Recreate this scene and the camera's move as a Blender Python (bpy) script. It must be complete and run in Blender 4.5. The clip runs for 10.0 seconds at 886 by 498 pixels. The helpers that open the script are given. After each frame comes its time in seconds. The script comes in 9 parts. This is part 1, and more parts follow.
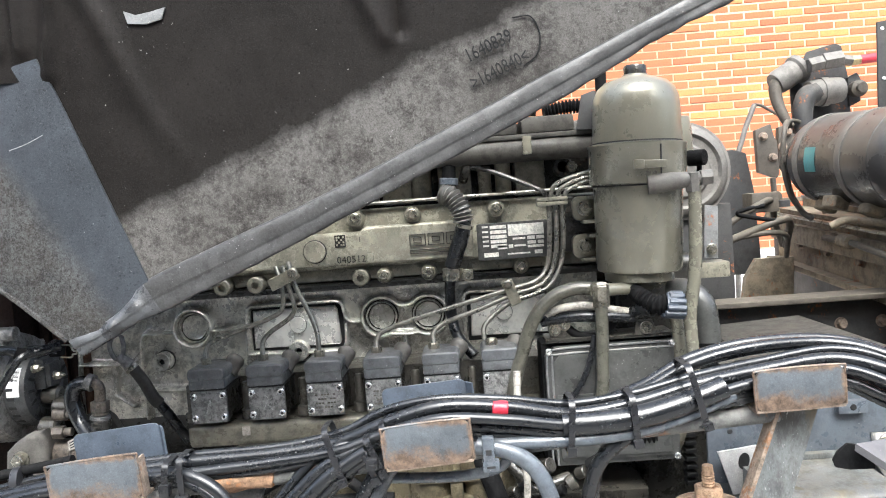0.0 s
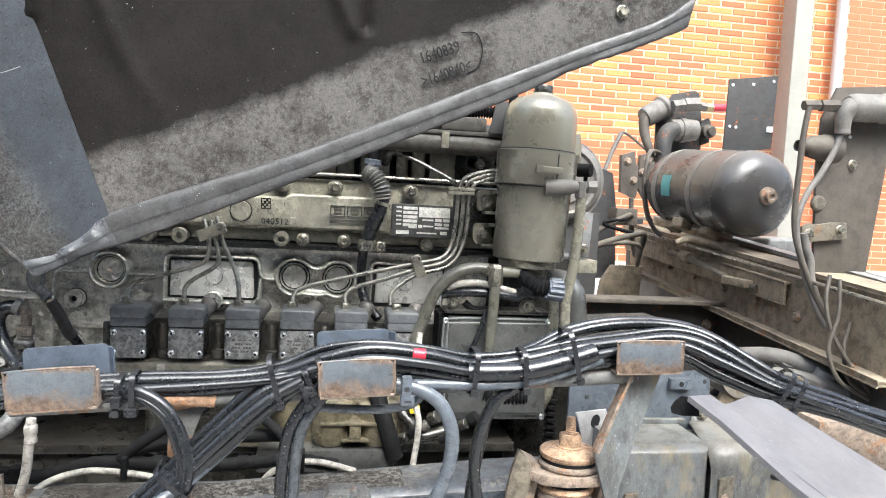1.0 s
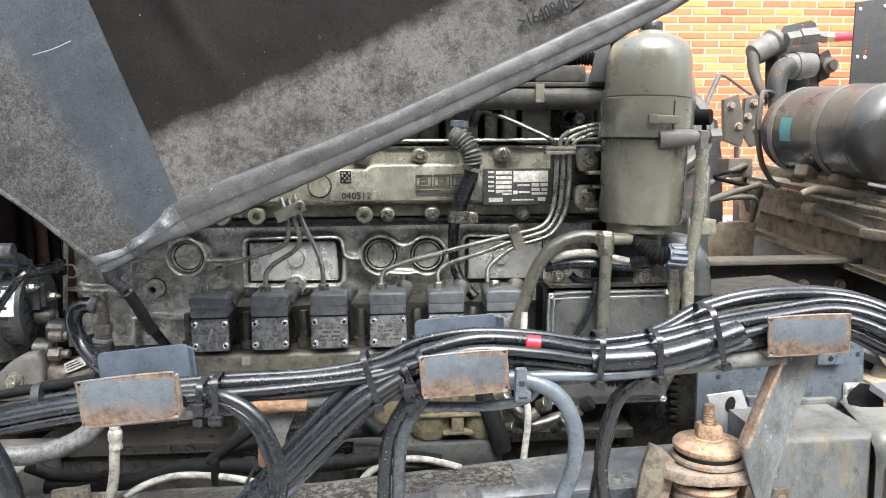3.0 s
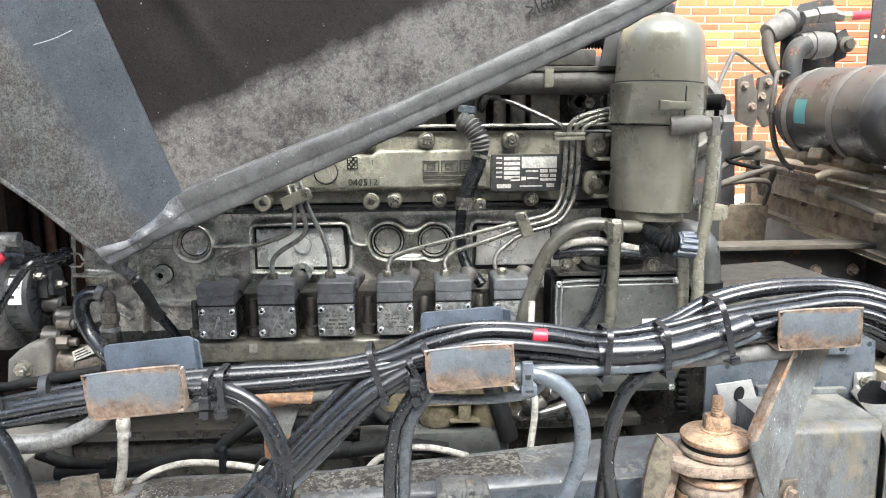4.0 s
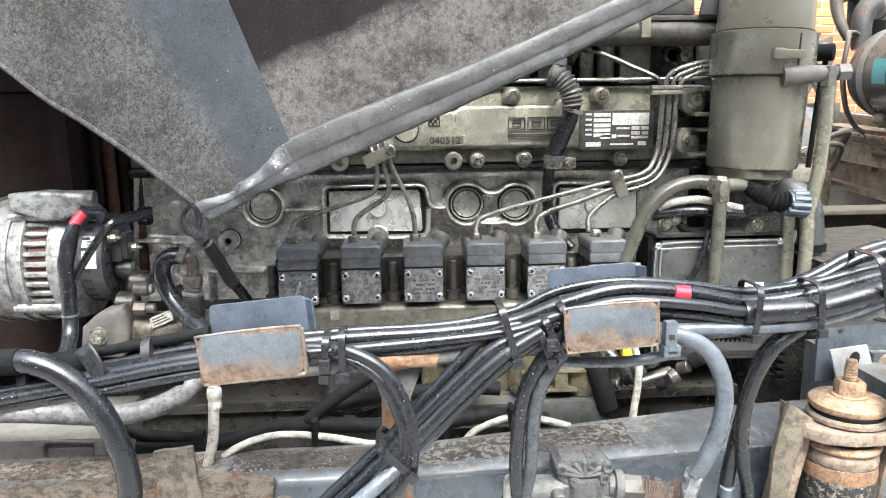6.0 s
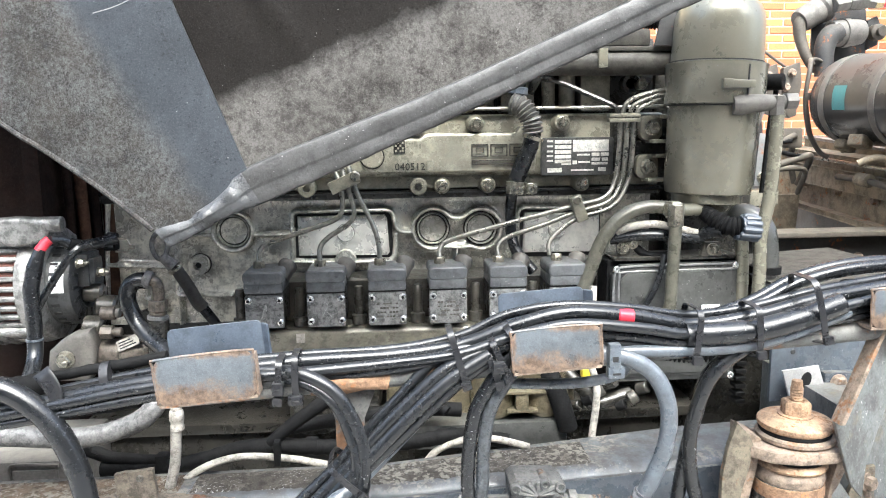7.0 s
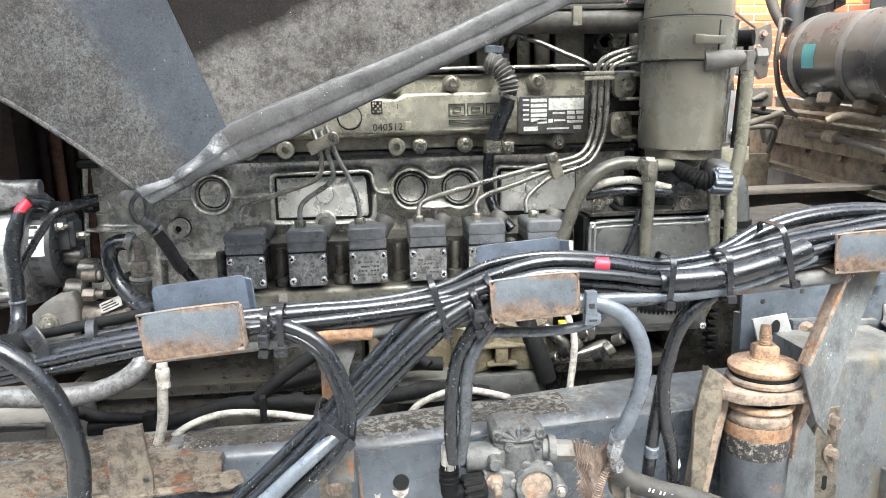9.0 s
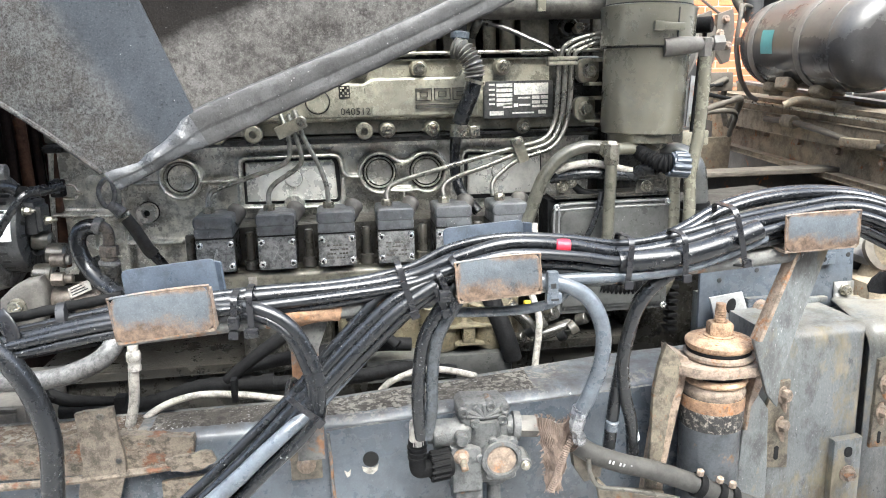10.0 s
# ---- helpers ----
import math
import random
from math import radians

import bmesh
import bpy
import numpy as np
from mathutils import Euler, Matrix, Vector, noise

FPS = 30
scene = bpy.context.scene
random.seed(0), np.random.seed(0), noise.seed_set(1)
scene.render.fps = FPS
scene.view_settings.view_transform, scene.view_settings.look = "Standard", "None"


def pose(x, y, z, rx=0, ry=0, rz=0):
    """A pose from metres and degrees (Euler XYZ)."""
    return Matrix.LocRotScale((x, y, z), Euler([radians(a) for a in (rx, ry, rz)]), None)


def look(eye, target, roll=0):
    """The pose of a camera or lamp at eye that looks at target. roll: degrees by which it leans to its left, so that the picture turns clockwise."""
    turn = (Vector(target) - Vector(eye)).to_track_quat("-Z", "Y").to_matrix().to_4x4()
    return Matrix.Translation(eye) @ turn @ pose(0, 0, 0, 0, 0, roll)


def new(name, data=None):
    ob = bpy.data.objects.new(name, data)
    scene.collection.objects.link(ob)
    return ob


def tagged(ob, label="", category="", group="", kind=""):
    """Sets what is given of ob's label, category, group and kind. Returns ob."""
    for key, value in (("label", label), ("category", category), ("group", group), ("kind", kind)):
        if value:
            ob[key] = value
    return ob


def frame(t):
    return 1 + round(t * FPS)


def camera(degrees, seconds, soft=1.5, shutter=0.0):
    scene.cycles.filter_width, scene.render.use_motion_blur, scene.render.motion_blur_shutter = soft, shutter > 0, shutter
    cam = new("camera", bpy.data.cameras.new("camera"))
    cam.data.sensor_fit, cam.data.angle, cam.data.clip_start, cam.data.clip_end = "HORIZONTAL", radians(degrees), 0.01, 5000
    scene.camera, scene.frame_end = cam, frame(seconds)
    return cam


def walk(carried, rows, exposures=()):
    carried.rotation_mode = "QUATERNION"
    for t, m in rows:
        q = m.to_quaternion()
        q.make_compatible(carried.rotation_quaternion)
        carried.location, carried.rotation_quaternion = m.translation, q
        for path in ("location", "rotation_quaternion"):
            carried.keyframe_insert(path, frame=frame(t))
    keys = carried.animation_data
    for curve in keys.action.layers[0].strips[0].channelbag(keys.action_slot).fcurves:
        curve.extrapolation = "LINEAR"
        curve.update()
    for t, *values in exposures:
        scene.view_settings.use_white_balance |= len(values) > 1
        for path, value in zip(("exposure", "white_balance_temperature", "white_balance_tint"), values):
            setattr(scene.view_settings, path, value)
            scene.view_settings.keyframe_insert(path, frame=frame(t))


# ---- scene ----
cam = camera(62.4, 10.0, soft=1.0)
PATH = [
    (0, (0.372, -1.942, 1.672), (0.307, 0.053, 1.55), -4.3),
    (0.5, (0.193, -2.181, 1.637), (0.376, -0.194, 1.5), 0.8),
    (1, (0.183, -2.207, 1.645), (0.51, -0.24, 1.496), 3.0),
    (1.5, (0.244, -1.974, 1.63), (0.497, 0.002, 1.445), 2.5),
    (2, (0.105, -1.963, 1.594), (0.328, 0.011, 1.364), 2.0),
    (2.5, (0.111, -1.98, 1.624), (0.307, -0.005, 1.373), 0.4),
    (2.7, (0.133, -1.974, 1.632), (0.292, 0.004, 1.387), -0.3),
    (4, (0.155, -1.947, 1.676), (0.254, 0.025, 1.357), -0.6),
    (4.5, (0.094, -1.808, 1.657), (0.202, 0.158, 1.306), -0.5),
    (5, (-0.019, -1.82, 1.63), (0.095, 0.14, 1.249), -0.5),
    (5.2, (-0.086, -1.85, 1.64), (0.033, 0.113, 1.272), -0.6),
    (6.3, (-0.097, -1.83, 1.594), (0.017, 0.134, 1.235), -0.8),
    (6.5, (-0.058, -1.849, 1.607), (0.058, 0.118, 1.265), -0.8),
    (7, (-0.021, -1.881, 1.619), (0.114, 0.09, 1.31), -0.8),
    (7.5, (-0.021, -1.895, 1.621), (0.137, 0.075, 1.314), -1.0),
    (8, (-0.025, -1.885, 1.619), (0.149, 0.082, 1.305), -1.3),
    (8.5, (-0.029, -1.897, 1.595), (0.157, 0.062, 1.24), -1.4),
    (9, (-0.029, -1.916, 1.587), (0.164, 0.037, 1.202), -1.5),
    (9.5, (-0.023, -1.946, 1.585), (0.196, -0.002, 1.169), -1.5),
    (10, (-0.022, -1.955, 1.593), (0.245, -0.021, 1.161), -1.4),
]
walk(cam, [(t, look(eye, target, roll)) for t, eye, target, roll in PATH], exposures=((0.0, 1.89, 5650, 4), (0.5, 1.99, 5650, 4), (1.0, 1.91, 5650, 4), (1.5, 1.81, 5650, 4), (2.5, 1.88, 5650, 4), (4.0, 2.11, 5650, 3), (5.0, 2.25, 5650, 3), (6.5, 2.29, 5650, 3), (8.0, 2.25, 5650, 3), (10.0, 2.29, 5650, 3)))

# ---- world and light ----
SUN_EL, SUN_AZ = 55.0, 172.0
world = bpy.data.worlds.new("overcast_sky")
scene.world = world
world.use_nodes = True
wn, wl = world.node_tree.nodes, world.node_tree.links
wn.clear()
sky = wn.new("ShaderNodeTexSky")
sky.sky_type, sky.sun_disc = "NISHITA", False
sky.sun_elevation, sky.sun_rotation = radians(SUN_EL), radians(SUN_AZ)
sky.air_density, sky.dust_density, sky.ozone_density = 1.0, 9.0, 0.5
bg, wout = wn.new("ShaderNodeBackground"), wn.new("ShaderNodeOutputWorld")
bg.inputs[1].default_value = 0.13
wl.new(sky.outputs[0], bg.inputs[0])
wl.new(bg.outputs[0], wout.inputs[0])
sun = new("sun", bpy.data.lights.new("sun", "SUN"))
sun.data.energy, sun.data.angle, sun.data.color = 1.2, radians(32), (1.0, 0.96, 0.91)
az, el = radians(SUN_AZ), radians(SUN_EL)
sun_way = Vector((math.sin(az) * math.cos(el), math.cos(az) * math.cos(el), math.sin(el)))
sun.matrix_world = look(sun_way * 20, (0, 0, 0))


# ---- materials ----
def mat(name, base, rough=0.5, metal=0.0, var=0.25, scale=9.0, fine=120.0, bump=0.15, dust=0.0,
        dust_col=(0.30, 0.28, 0.25), rust=0.0, rust_col=(0.30, 0.11, 0.04), rust_scale=14.0, random_tint=0.0,
        gloss_var=0.15, specks=0.0, coat=0.0, grime=0.45, flakes=0.0, film=0.06, stretch=None, spec=0.5, fleck=0.4):
    """Paint, metal, rubber or stone: colour broken at two scales, dust on upward faces, rust patches, fine relief."""
    m = bpy.data.materials.new(name)
    m.use_nodes = True
    n, l = m.node_tree.nodes, m.node_tree.links
    b = n["Principled BSDF"]
    b.inputs["Metallic"].default_value = metal
    b.inputs["Coat Weight"].default_value = coat
    b.inputs["Coat Roughness"].default_value = 0.12
    b.inputs["Specular IOR Level"].default_value = spec
    geo = n.new("ShaderNodeNewGeometry")
    place = geo.outputs["Position"]
    if stretch:
        drawn = n.new("ShaderNodeVectorMath")
        drawn.operation = "MULTIPLY"
        drawn.inputs[1].default_value = stretch
        l.new(place, drawn.inputs[0])
        place = drawn.outputs["Vector"]
    sep = n.new("ShaderNodeSeparateXYZ")
    l.new(geo.outputs["Normal"], sep.inputs[0])

    def noise_of(sc, detail=4.0, rgh=0.6):
        t = n.new("ShaderNodeTexNoise")
        t.inputs["Scale"].default_value, t.inputs["Detail"].default_value, t.inputs["Roughness"].default_value = sc, detail, rgh
        l.new(place, t.inputs["Vector"])
        return t.outputs["Fac"]

    def span(sock, a, c, lo=0.0, hi=1.0):
        r = n.new("ShaderNodeMapRange")
        for k, v in zip((1, 2, 3, 4), (a, c, lo, hi)):
            r.inputs[k].default_value = v
        l.new(sock, r.inputs[0])
        return r.outputs[0]

    def blend(fac, a, c, mode="MIX"):
        x = n.new("ShaderNodeMix")
        x.data_type, x.blend_type = "RGBA", mode
        for k, v in ((0, fac), (6, a), (7, c)):
            if isinstance(v, bpy.types.NodeSocket):
                l.new(v, x.inputs[k])
            else:
                x.inputs[k].default_value = v if k == 0 else (*v, 1.0)
        return x.outputs[2]

    def maths(op, a, c):
        x = n.new("ShaderNodeMath")
        x.operation, x.use_clamp = op, True
        for k, v in ((0, a), (1, c)):
            if isinstance(v, bpy.types.NodeSocket):
                l.new(v, x.inputs[k])
            else:
                x.inputs[k].default_value = v
        return x.outputs[0]

    big, small = noise_of(scale, 9.0, 0.7), noise_of(fine, 3.0, 0.7)
    dark = tuple(v * (1 - var) for v in base)
    light = tuple(min(1, v * (1 + var)) for v in base)
    col = blend(span(big, 0.32, 0.68), dark, light)
    col = blend(span(small, 0.25, 0.75, 0.0, 0.8 * var + 0.08), col, tuple(min(1, v * 1.9 + 0.01) for v in base))
    rough_fac = span(big, 0.3, 0.7, max(0.05, rough - gloss_var), min(1.0, rough + gloss_var))
    if grime:
        dirt = maths("MULTIPLY", span(noise_of(scale * 2.1 + 6, 9.0, 0.72), 0.46, 0.60), grime)
        col = blend(dirt, col, tuple(v * 0.28 + 0.003 for v in base))
        rough_fac = maths("ADD", rough_fac, maths("MULTIPLY", dirt, 0.18))
    if fleck:
        grit = noise_of(340.0, 2.0, 0.65)
        col = blend(span(grit, 0.40, 0.30, 0.0, fleck), col, tuple(v * 0.35 for v in base))
        col = blend(span(grit, 0.61, 0.70, 0.0, fleck), col, tuple(min(1, v * 2.0 + 0.02) for v in base))
    if random_tint:
        info = n.new("ShaderNodeObjectInfo")
        ramp = n.new("ShaderNodeHueSaturation")
        l.new(span(info.outputs["Random"], 0, 1, 1 - random_tint, 1 + random_tint), ramp.inputs["Value"])
        l.new(span(info.outputs["Random"], 0, 1, 0.5 - 0.05 * random_tint, 0.5 + 0.06 * random_tint), ramp.inputs["Hue"])
        l.new(col, ramp.inputs["Color"])
        col = ramp.outputs["Color"]
    if dust:
        up = span(sep.outputs["Z"], 0.05, 0.95)
        amount = maths("MULTIPLY", maths("ADD", up, film), span(noise_of(scale * 2.3, 6.0, 0.75), 0.35, 0.65, 0.15, 1.0))
        amount = maths("MULTIPLY", amount, dust)
        col = blend(amount, col, dust_col)
        rough_fac = maths("ADD", rough_fac, maths("MULTIPLY", amount, 0.5))
    if specks:
        spots = span(noise_of(190.0, 2.0, 0.5), 0.70 - 0.05 * specks, 0.78 - 0.05 * specks)
        spots = maths("MULTIPLY", spots, span(noise_of(7.0), 0.42, 0.6))
        col = blend(maths("MULTIPLY", spots, 0.75), col, (0.42, 0.42, 0.41))
    if flakes:
        chips = maths("MULTIPLY", span(noise_of(62.0, 5.0, 0.7), 0.50, 0.55), span(noise_of(5.0, 5.0, 0.6), 0.60 - 0.25 * flakes, 0.72 - 0.25 * flakes))
        chips = maths("MULTIPLY", chips, span(sep.outputs["Z"], 0.55, 0.9, 0.05, 1.0))
        col = blend(maths("MULTIPLY", chips, 0.85), col, (0.20, 0.188, 0.163))
        rough_fac = maths("ADD", rough_fac, maths("MULTIPLY", chips, 0.3))
    if rust:
        field = maths("ADD", maths("MULTIPLY", noise_of(rust_scale, 8.0, 0.68), 0.75), maths("MULTIPLY", noise_of(rust_scale * 6, 4.0), 0.25))
        mask = span(field, 0.62 - 0.3 * rust, 0.68 - 0.3 * rust)
        rusty = blend(span(noise_of(rust_scale * 3.1, 6.0, 0.7), 0.35, 0.65), tuple(v * 0.45 for v in rust_col), tuple(min(1, v * 1.25) for v in rust_col))
        col = blend(mask, col, rusty)
        rough_fac = maths("ADD", rough_fac, maths("MULTIPLY", mask, 0.5))
    l.new(col, b.inputs["Base Color"])
    l.new(rough_fac, b.inputs["Roughness"])
    bp = n.new("ShaderNodeBump")
    bp.inputs["Strength"].default_value, bp.inputs["Distance"].default_value = bump, 0.004
    l.new(maths("ADD", maths("MULTIPLY", noise_of(scale * 4.0, 5.0, 0.65), 0.6), maths("MULTIPLY", small, 0.4)), bp.inputs["Height"])
    l.new(bp.outputs[0], b.inputs["Normal"])
    return m


DUST = (0.24, 0.22, 0.19)
M_OLIVE = mat("olive_engine_paint", (0.25, 0.236, 0.184), 0.30, 0.35, 0.3, 9, 200, 0.4, 0.1, DUST, gloss_var=0.12, grime=0.55, coat=0.4, fleck=0.15)
M_OLIVE_L = mat("bare_cast_cover", (0.88, 0.87, 0.81), 0.26, 0.45, 0.10, 8, 240, 0.2, 0.05, DUST, gloss_var=0.1, grime=0.25, coat=0.6, fleck=0.08)
# oily iron; also paints the shade in gaps round plugs, bosses and discs
M_OLIVE_D = mat("oily_iron_and_gap_shade", (0.022, 0.0205, 0.017), 0.24, 0.2, 0.5, 9, 180, 0.6, 0.3, (0.15, 0.135, 0.11), coat=0.3)
M_CANISTER = mat("olive_canister_paint", (0.225, 0.213, 0.165), 0.27, 0.4, 0.08, 4, 240, 0.08, 0.05, DUST, specks=0.35, gloss_var=0.03, grime=0.15, coat=0.35, fleck=0.12)
M_OLIVEHOSE = mat("olive_sprayed_hose", (0.085, 0.082, 0.064), 0.3, 0.2, 0.3, 14, 200, 0.3, 0.25, DUST, coat=0.4)
M_MANIFOLD = mat("worn_olive_cast_paint", (0.40, 0.382, 0.302), 0.26, 0.38, 0.25, 8, 220, 0.4, 0.2, DUST, specks=0.3, gloss_var=0.12, grime=0.6, coat=0.5, fleck=0.15)
M_BLOCK = mat("oily_grey_casting", (0.65, 0.63, 0.54), 0.25, 0.5, 0.36, 9, 190, 0.35, 0.03, (0.2, 0.185, 0.15), grime=0.72, coat=0.8, fleck=0.15)
M_PUMP = mat("scuffed_pump_plate", (0.19, 0.19, 0.186), 0.34, 0.4, 0.5, 30, 300, 0.9, 0.1, DUST, grime=0.85, coat=0.2, fleck=0.6)
M_PUMPCAP = mat("grey_pump_cap", (0.096, 0.101, 0.107), 0.34, 0.0, 0.28, 18, 240, 0.3, 0.45, (0.22, 0.21, 0.195), specks=0.4, coat=0.25, fleck=0.25)
M_STEEL = mat("oily_zinc_steel", (0.34, 0.32, 0.265), 0.28, 0.85, 0.3, 30, 300, 0.15, 0.1, DUST, grime=0.5, fleck=0.1)
M_SCREW = mat("bright_screw", (0.72, 0.71, 0.69), 0.25, 0.85, 0.2, 60, 300, 0.1, grime=0.15)
M_PIPE = mat("fuel_pipe_steel", (0.25, 0.24, 0.21), 0.30, 0.75, 0.3, 25, 260, 0.15, 0.12, DUST, fleck=0.1)
# blue-grey on upward faces: thin dust and a painted sky sheen
M_RUBBER = mat("black_cable_sheath", (0.0068, 0.0074, 0.0086), 0.27, 0.0, 0.3, 18, 240, 0.12, 0.06, (0.215, 0.228, 0.25), specks=0.6, gloss_var=0.10, grime=0.0, spec=0.6, film=0.0, fleck=0.12)
M_RUBBER_M = mat("matt_black_rubber", (0.0065, 0.0065, 0.0068), 0.6, 0.0, 0.4, 20, 160, 0.45, 0.05, (0.15, 0.14, 0.125), spec=0.05, fleck=0.12)
M_TIE = mat("cable_tie_nylon", (0.010, 0.010, 0.0115), 0.28, 0.0, 0.3, 40, 200, 0.15, 0.12, (0.15, 0.15, 0.15), spec=0.6, fleck=0.15)
M_GREYHOSE = mat("grey_plastic_hose", (0.078, 0.090, 0.106), 0.28, 0.0, 0.25, 14, 200, 0.15, 0.25, (0.28, 0.29, 0.30), specks=0.2, grime=0.45, coat=0.0, spec=0.7)
M_SPECKLED = mat("oil_spotted_hose", (0.045, 0.050, 0.056), 0.3, 0.0, 0.3, 40, 220, 0.15, 0.12, (0.3, 0.3, 0.3), grime=0.9, coat=0.0, spec=0.6)
M_BLUEPLATE = mat("blue_grey_paint", (0.050, 0.062, 0.082), 0.36, 0.0, 0.25, 10, 200, 0.2, 0.2, (0.28, 0.28, 0.28), grime=0.55, flakes=0.2)
M_RUSTPLATE = mat("rusting_blue_grey_paint", (0.115, 0.115, 0.110), 0.5, 0.0, 0.3, 20, 200, 0.5, 0.3, (0.27, 0.24, 0.20), 0.30, (0.26, 0.145, 0.08), 9, grime=0.6)
M_STRUT = mat("dusty_olive_grey_paint", (0.112, 0.096, 0.071), 0.5, 0.0, 0.4, 14, 200, 0.6, 0.25, (0.27, 0.238, 0.18), 0.22, (0.20, 0.115, 0.062), 10, film=0.1, grime=0.75)
M_RUST = mat("rusty_iron", (0.20, 0.155, 0.118), 0.66, 0.1, 0.5, 22, 180, 0.8, 0.35, (0.36, 0.30, 0.235), 0.22, (0.30, 0.16, 0.085), 16, grime=0.6)
M_RUSTORANGE = mat("orange_rust", (0.34, 0.225, 0.14), 0.72, 0.05, 0.45, 26, 200, 0.9, 0.25, (0.40, 0.30, 0.21), 0.25, (0.27, 0.135, 0.062), 24, grime=0.6)
M_WELD = mat("orange_brown_scale_rust", (0.21, 0.125, 0.072), 0.75, 0.05, 0.5, 26, 200, 0.9, 0.35, (0.36, 0.27, 0.19), 0.25, (0.36, 0.15, 0.05), 20, grime=0.6)
M_ALTCOVER = mat("dusty_black_plastic", (0.040, 0.041, 0.042), 0.34, 0.0, 0.5, 26, 180, 0.6, 0.35, (0.24, 0.235, 0.22), specks=0.6, grime=0.6)
M_CHALK = mat("smeared_paint_mark", (0.34, 0.34, 0.33), 0.7, 0.0, 0.3, 90, 300, 0.2, grime=0.8)
M_SLEEVE = mat("dusty_corrugated_plastic", (0.11, 0.106, 0.096), 0.36, 0.0, 0.3, 20, 200, 0.15, 0.2, (0.25, 0.24, 0.22), spec=0.7, fleck=0.15)
M_BRASS = mat("dull_brass", (0.36, 0.30, 0.16), 0.38, 0.6, 0.3, 40, 200, 0.2, 0.2, DUST)
# dark oily casting; also carries the shade painted into recesses and outlines
M_GROOVE = mat("oily_casting_and_shade", (0.070, 0.065, 0.054), 0.28, 0.2, 0.4, 14, 190, 0.6, 0.2, (0.15, 0.135, 0.11), coat=0.4)
M_HEAVY = mat("dusty_hose_rubber", (0.034, 0.033, 0.031), 0.46, 0.0, 0.3, 14, 200, 0.25, 0.25, (0.20, 0.185, 0.16), film=0.15, spec=0.25, fleck=0.2)
M_VALVE = mat("grey_painted_casting", (0.078, 0.080, 0.080), 0.4, 0.1, 0.4, 22, 220, 0.8, 0.45, (0.22, 0.205, 0.18), 0.10, (0.17, 0.11, 0.07), 18, grime=0.75)
M_TABRUST = mat("brown_grey_rusted_tab", (0.120, 0.100, 0.078), 0.6, 0.1, 0.45, 14, 190, 0.9, 0.25, (0.23, 0.20, 0.16), 0.18, (0.18, 0.085, 0.045), 11, grime=0.75)
M_STREAK = mat("brown_scaly_rust", (0.115, 0.095, 0.073), 0.7, 0.05, 0.55, 20, 170, 1.2, 0.3, (0.20, 0.17, 0.132), 0.24, (0.14, 0.066, 0.038), 14, grime=0.9, stretch=(0.8, 1.0, 1.1))
M_LID = mat("oily_dark_grey_cast_lid", (0.062, 0.063, 0.060), 0.32, 0.2, 0.3, 9, 180, 0.25, 0.12, (0.2, 0.19, 0.16), grime=0.5, specks=0.3, fleck=0.15, coat=0.3)
M_FRAME = mat("chassis_grey_paint", (0.070, 0.082, 0.098), 0.25, 0.0, 0.25, 6, 190, 0.16, 0.95, (0.060, 0.052, 0.043), 0.0, specks=0.3, flakes=0.62, grime=0.45, coat=0.15, spec=0.6)
# darker base than M_FRAME, with dust on upward faces
M_FRAME_D = mat("dark_dusty_steel", (0.022, 0.022, 0.022), 0.6, 0.0, 0.35, 9, 120, 0.5, 0.7, (0.19, 0.17, 0.145), 0.1)
M_DUSTY = mat("road_dust_on_steel", (0.195, 0.160, 0.110), 0.7, 0.0, 0.35, 8, 130, 0.6, 0.5, (0.32, 0.27, 0.195), 0.12, grime=0.6)
M_SHEET = mat("dusty_grey_sheet", (0.165, 0.168, 0.168), 0.4, 0.1, 0.28, 12, 200, 0.45, 0.45, (0.34, 0.32, 0.28), 0.04, specks=0.6, flakes=0.3)
M_BOX = mat("weathered_blue_grey_box", (0.102, 0.110, 0.113), 0.30, 0.0, 0.4, 4, 170, 0.3, 0.5, (0.25, 0.212, 0.148), 0.30, (0.225, 0.195, 0.135), 3.2, specks=0.5, film=0.2, grime=0.75, stretch=(1.0, 1.0, 0.5), coat=0.3)
M_GUARD = mat("smooth_lavender_grey_paint", (0.092, 0.088, 0.092), 0.5, 0.0, 0.1, 4, 200, 0.08, 0.2, (0.30, 0.29, 0.28), specks=0.3, grime=0.2, fleck=0.1)
M_LUG = mat("plain_light_steel", (0.40, 0.395, 0.385), 0.45, 0.2, 0.12, 10, 200, 0.1, 0.2, DUST, grime=0.3)
M_ALU = mat("cast_aluminium", (0.235, 0.232, 0.225), 0.36, 0.45, 0.4, 20, 200, 0.6, 0.25, (0.30, 0.29, 0.265), grime=0.75, fleck=0.3)
M_SILVER = mat("corroded_silver_pipe", (0.155, 0.152, 0.149), 0.42, 0.3, 0.4, 26, 220, 0.6, 0.1, (0.25, 0.24, 0.22), grime=0.7, fleck=0.4)
M_WHITE = mat("dirty_white_tube", (0.37, 0.345, 0.305), 0.5, 0.0, 0.25, 25, 150, 0.3, 0.25, DUST, grime=0.75)
M_LABEL = mat("white_label", (0.72, 0.72, 0.70), 0.5, 0.0, 0.08, 20, 150, 0.03, grime=0.1, fleck=0.1)
# near-black that paints the shade inside holes, slots and moulded figures
M_VOID = mat("shade_black", (0.003, 0.003, 0.003), 0.9, 0.0, 0.0, 20, 100, 0.0, grime=0.0)
M_FIELD = mat("printed_white_field", (0.78, 0.76, 0.68), 0.4, 0.1, 0.2, 60, 300, 0.05, grime=0.5)
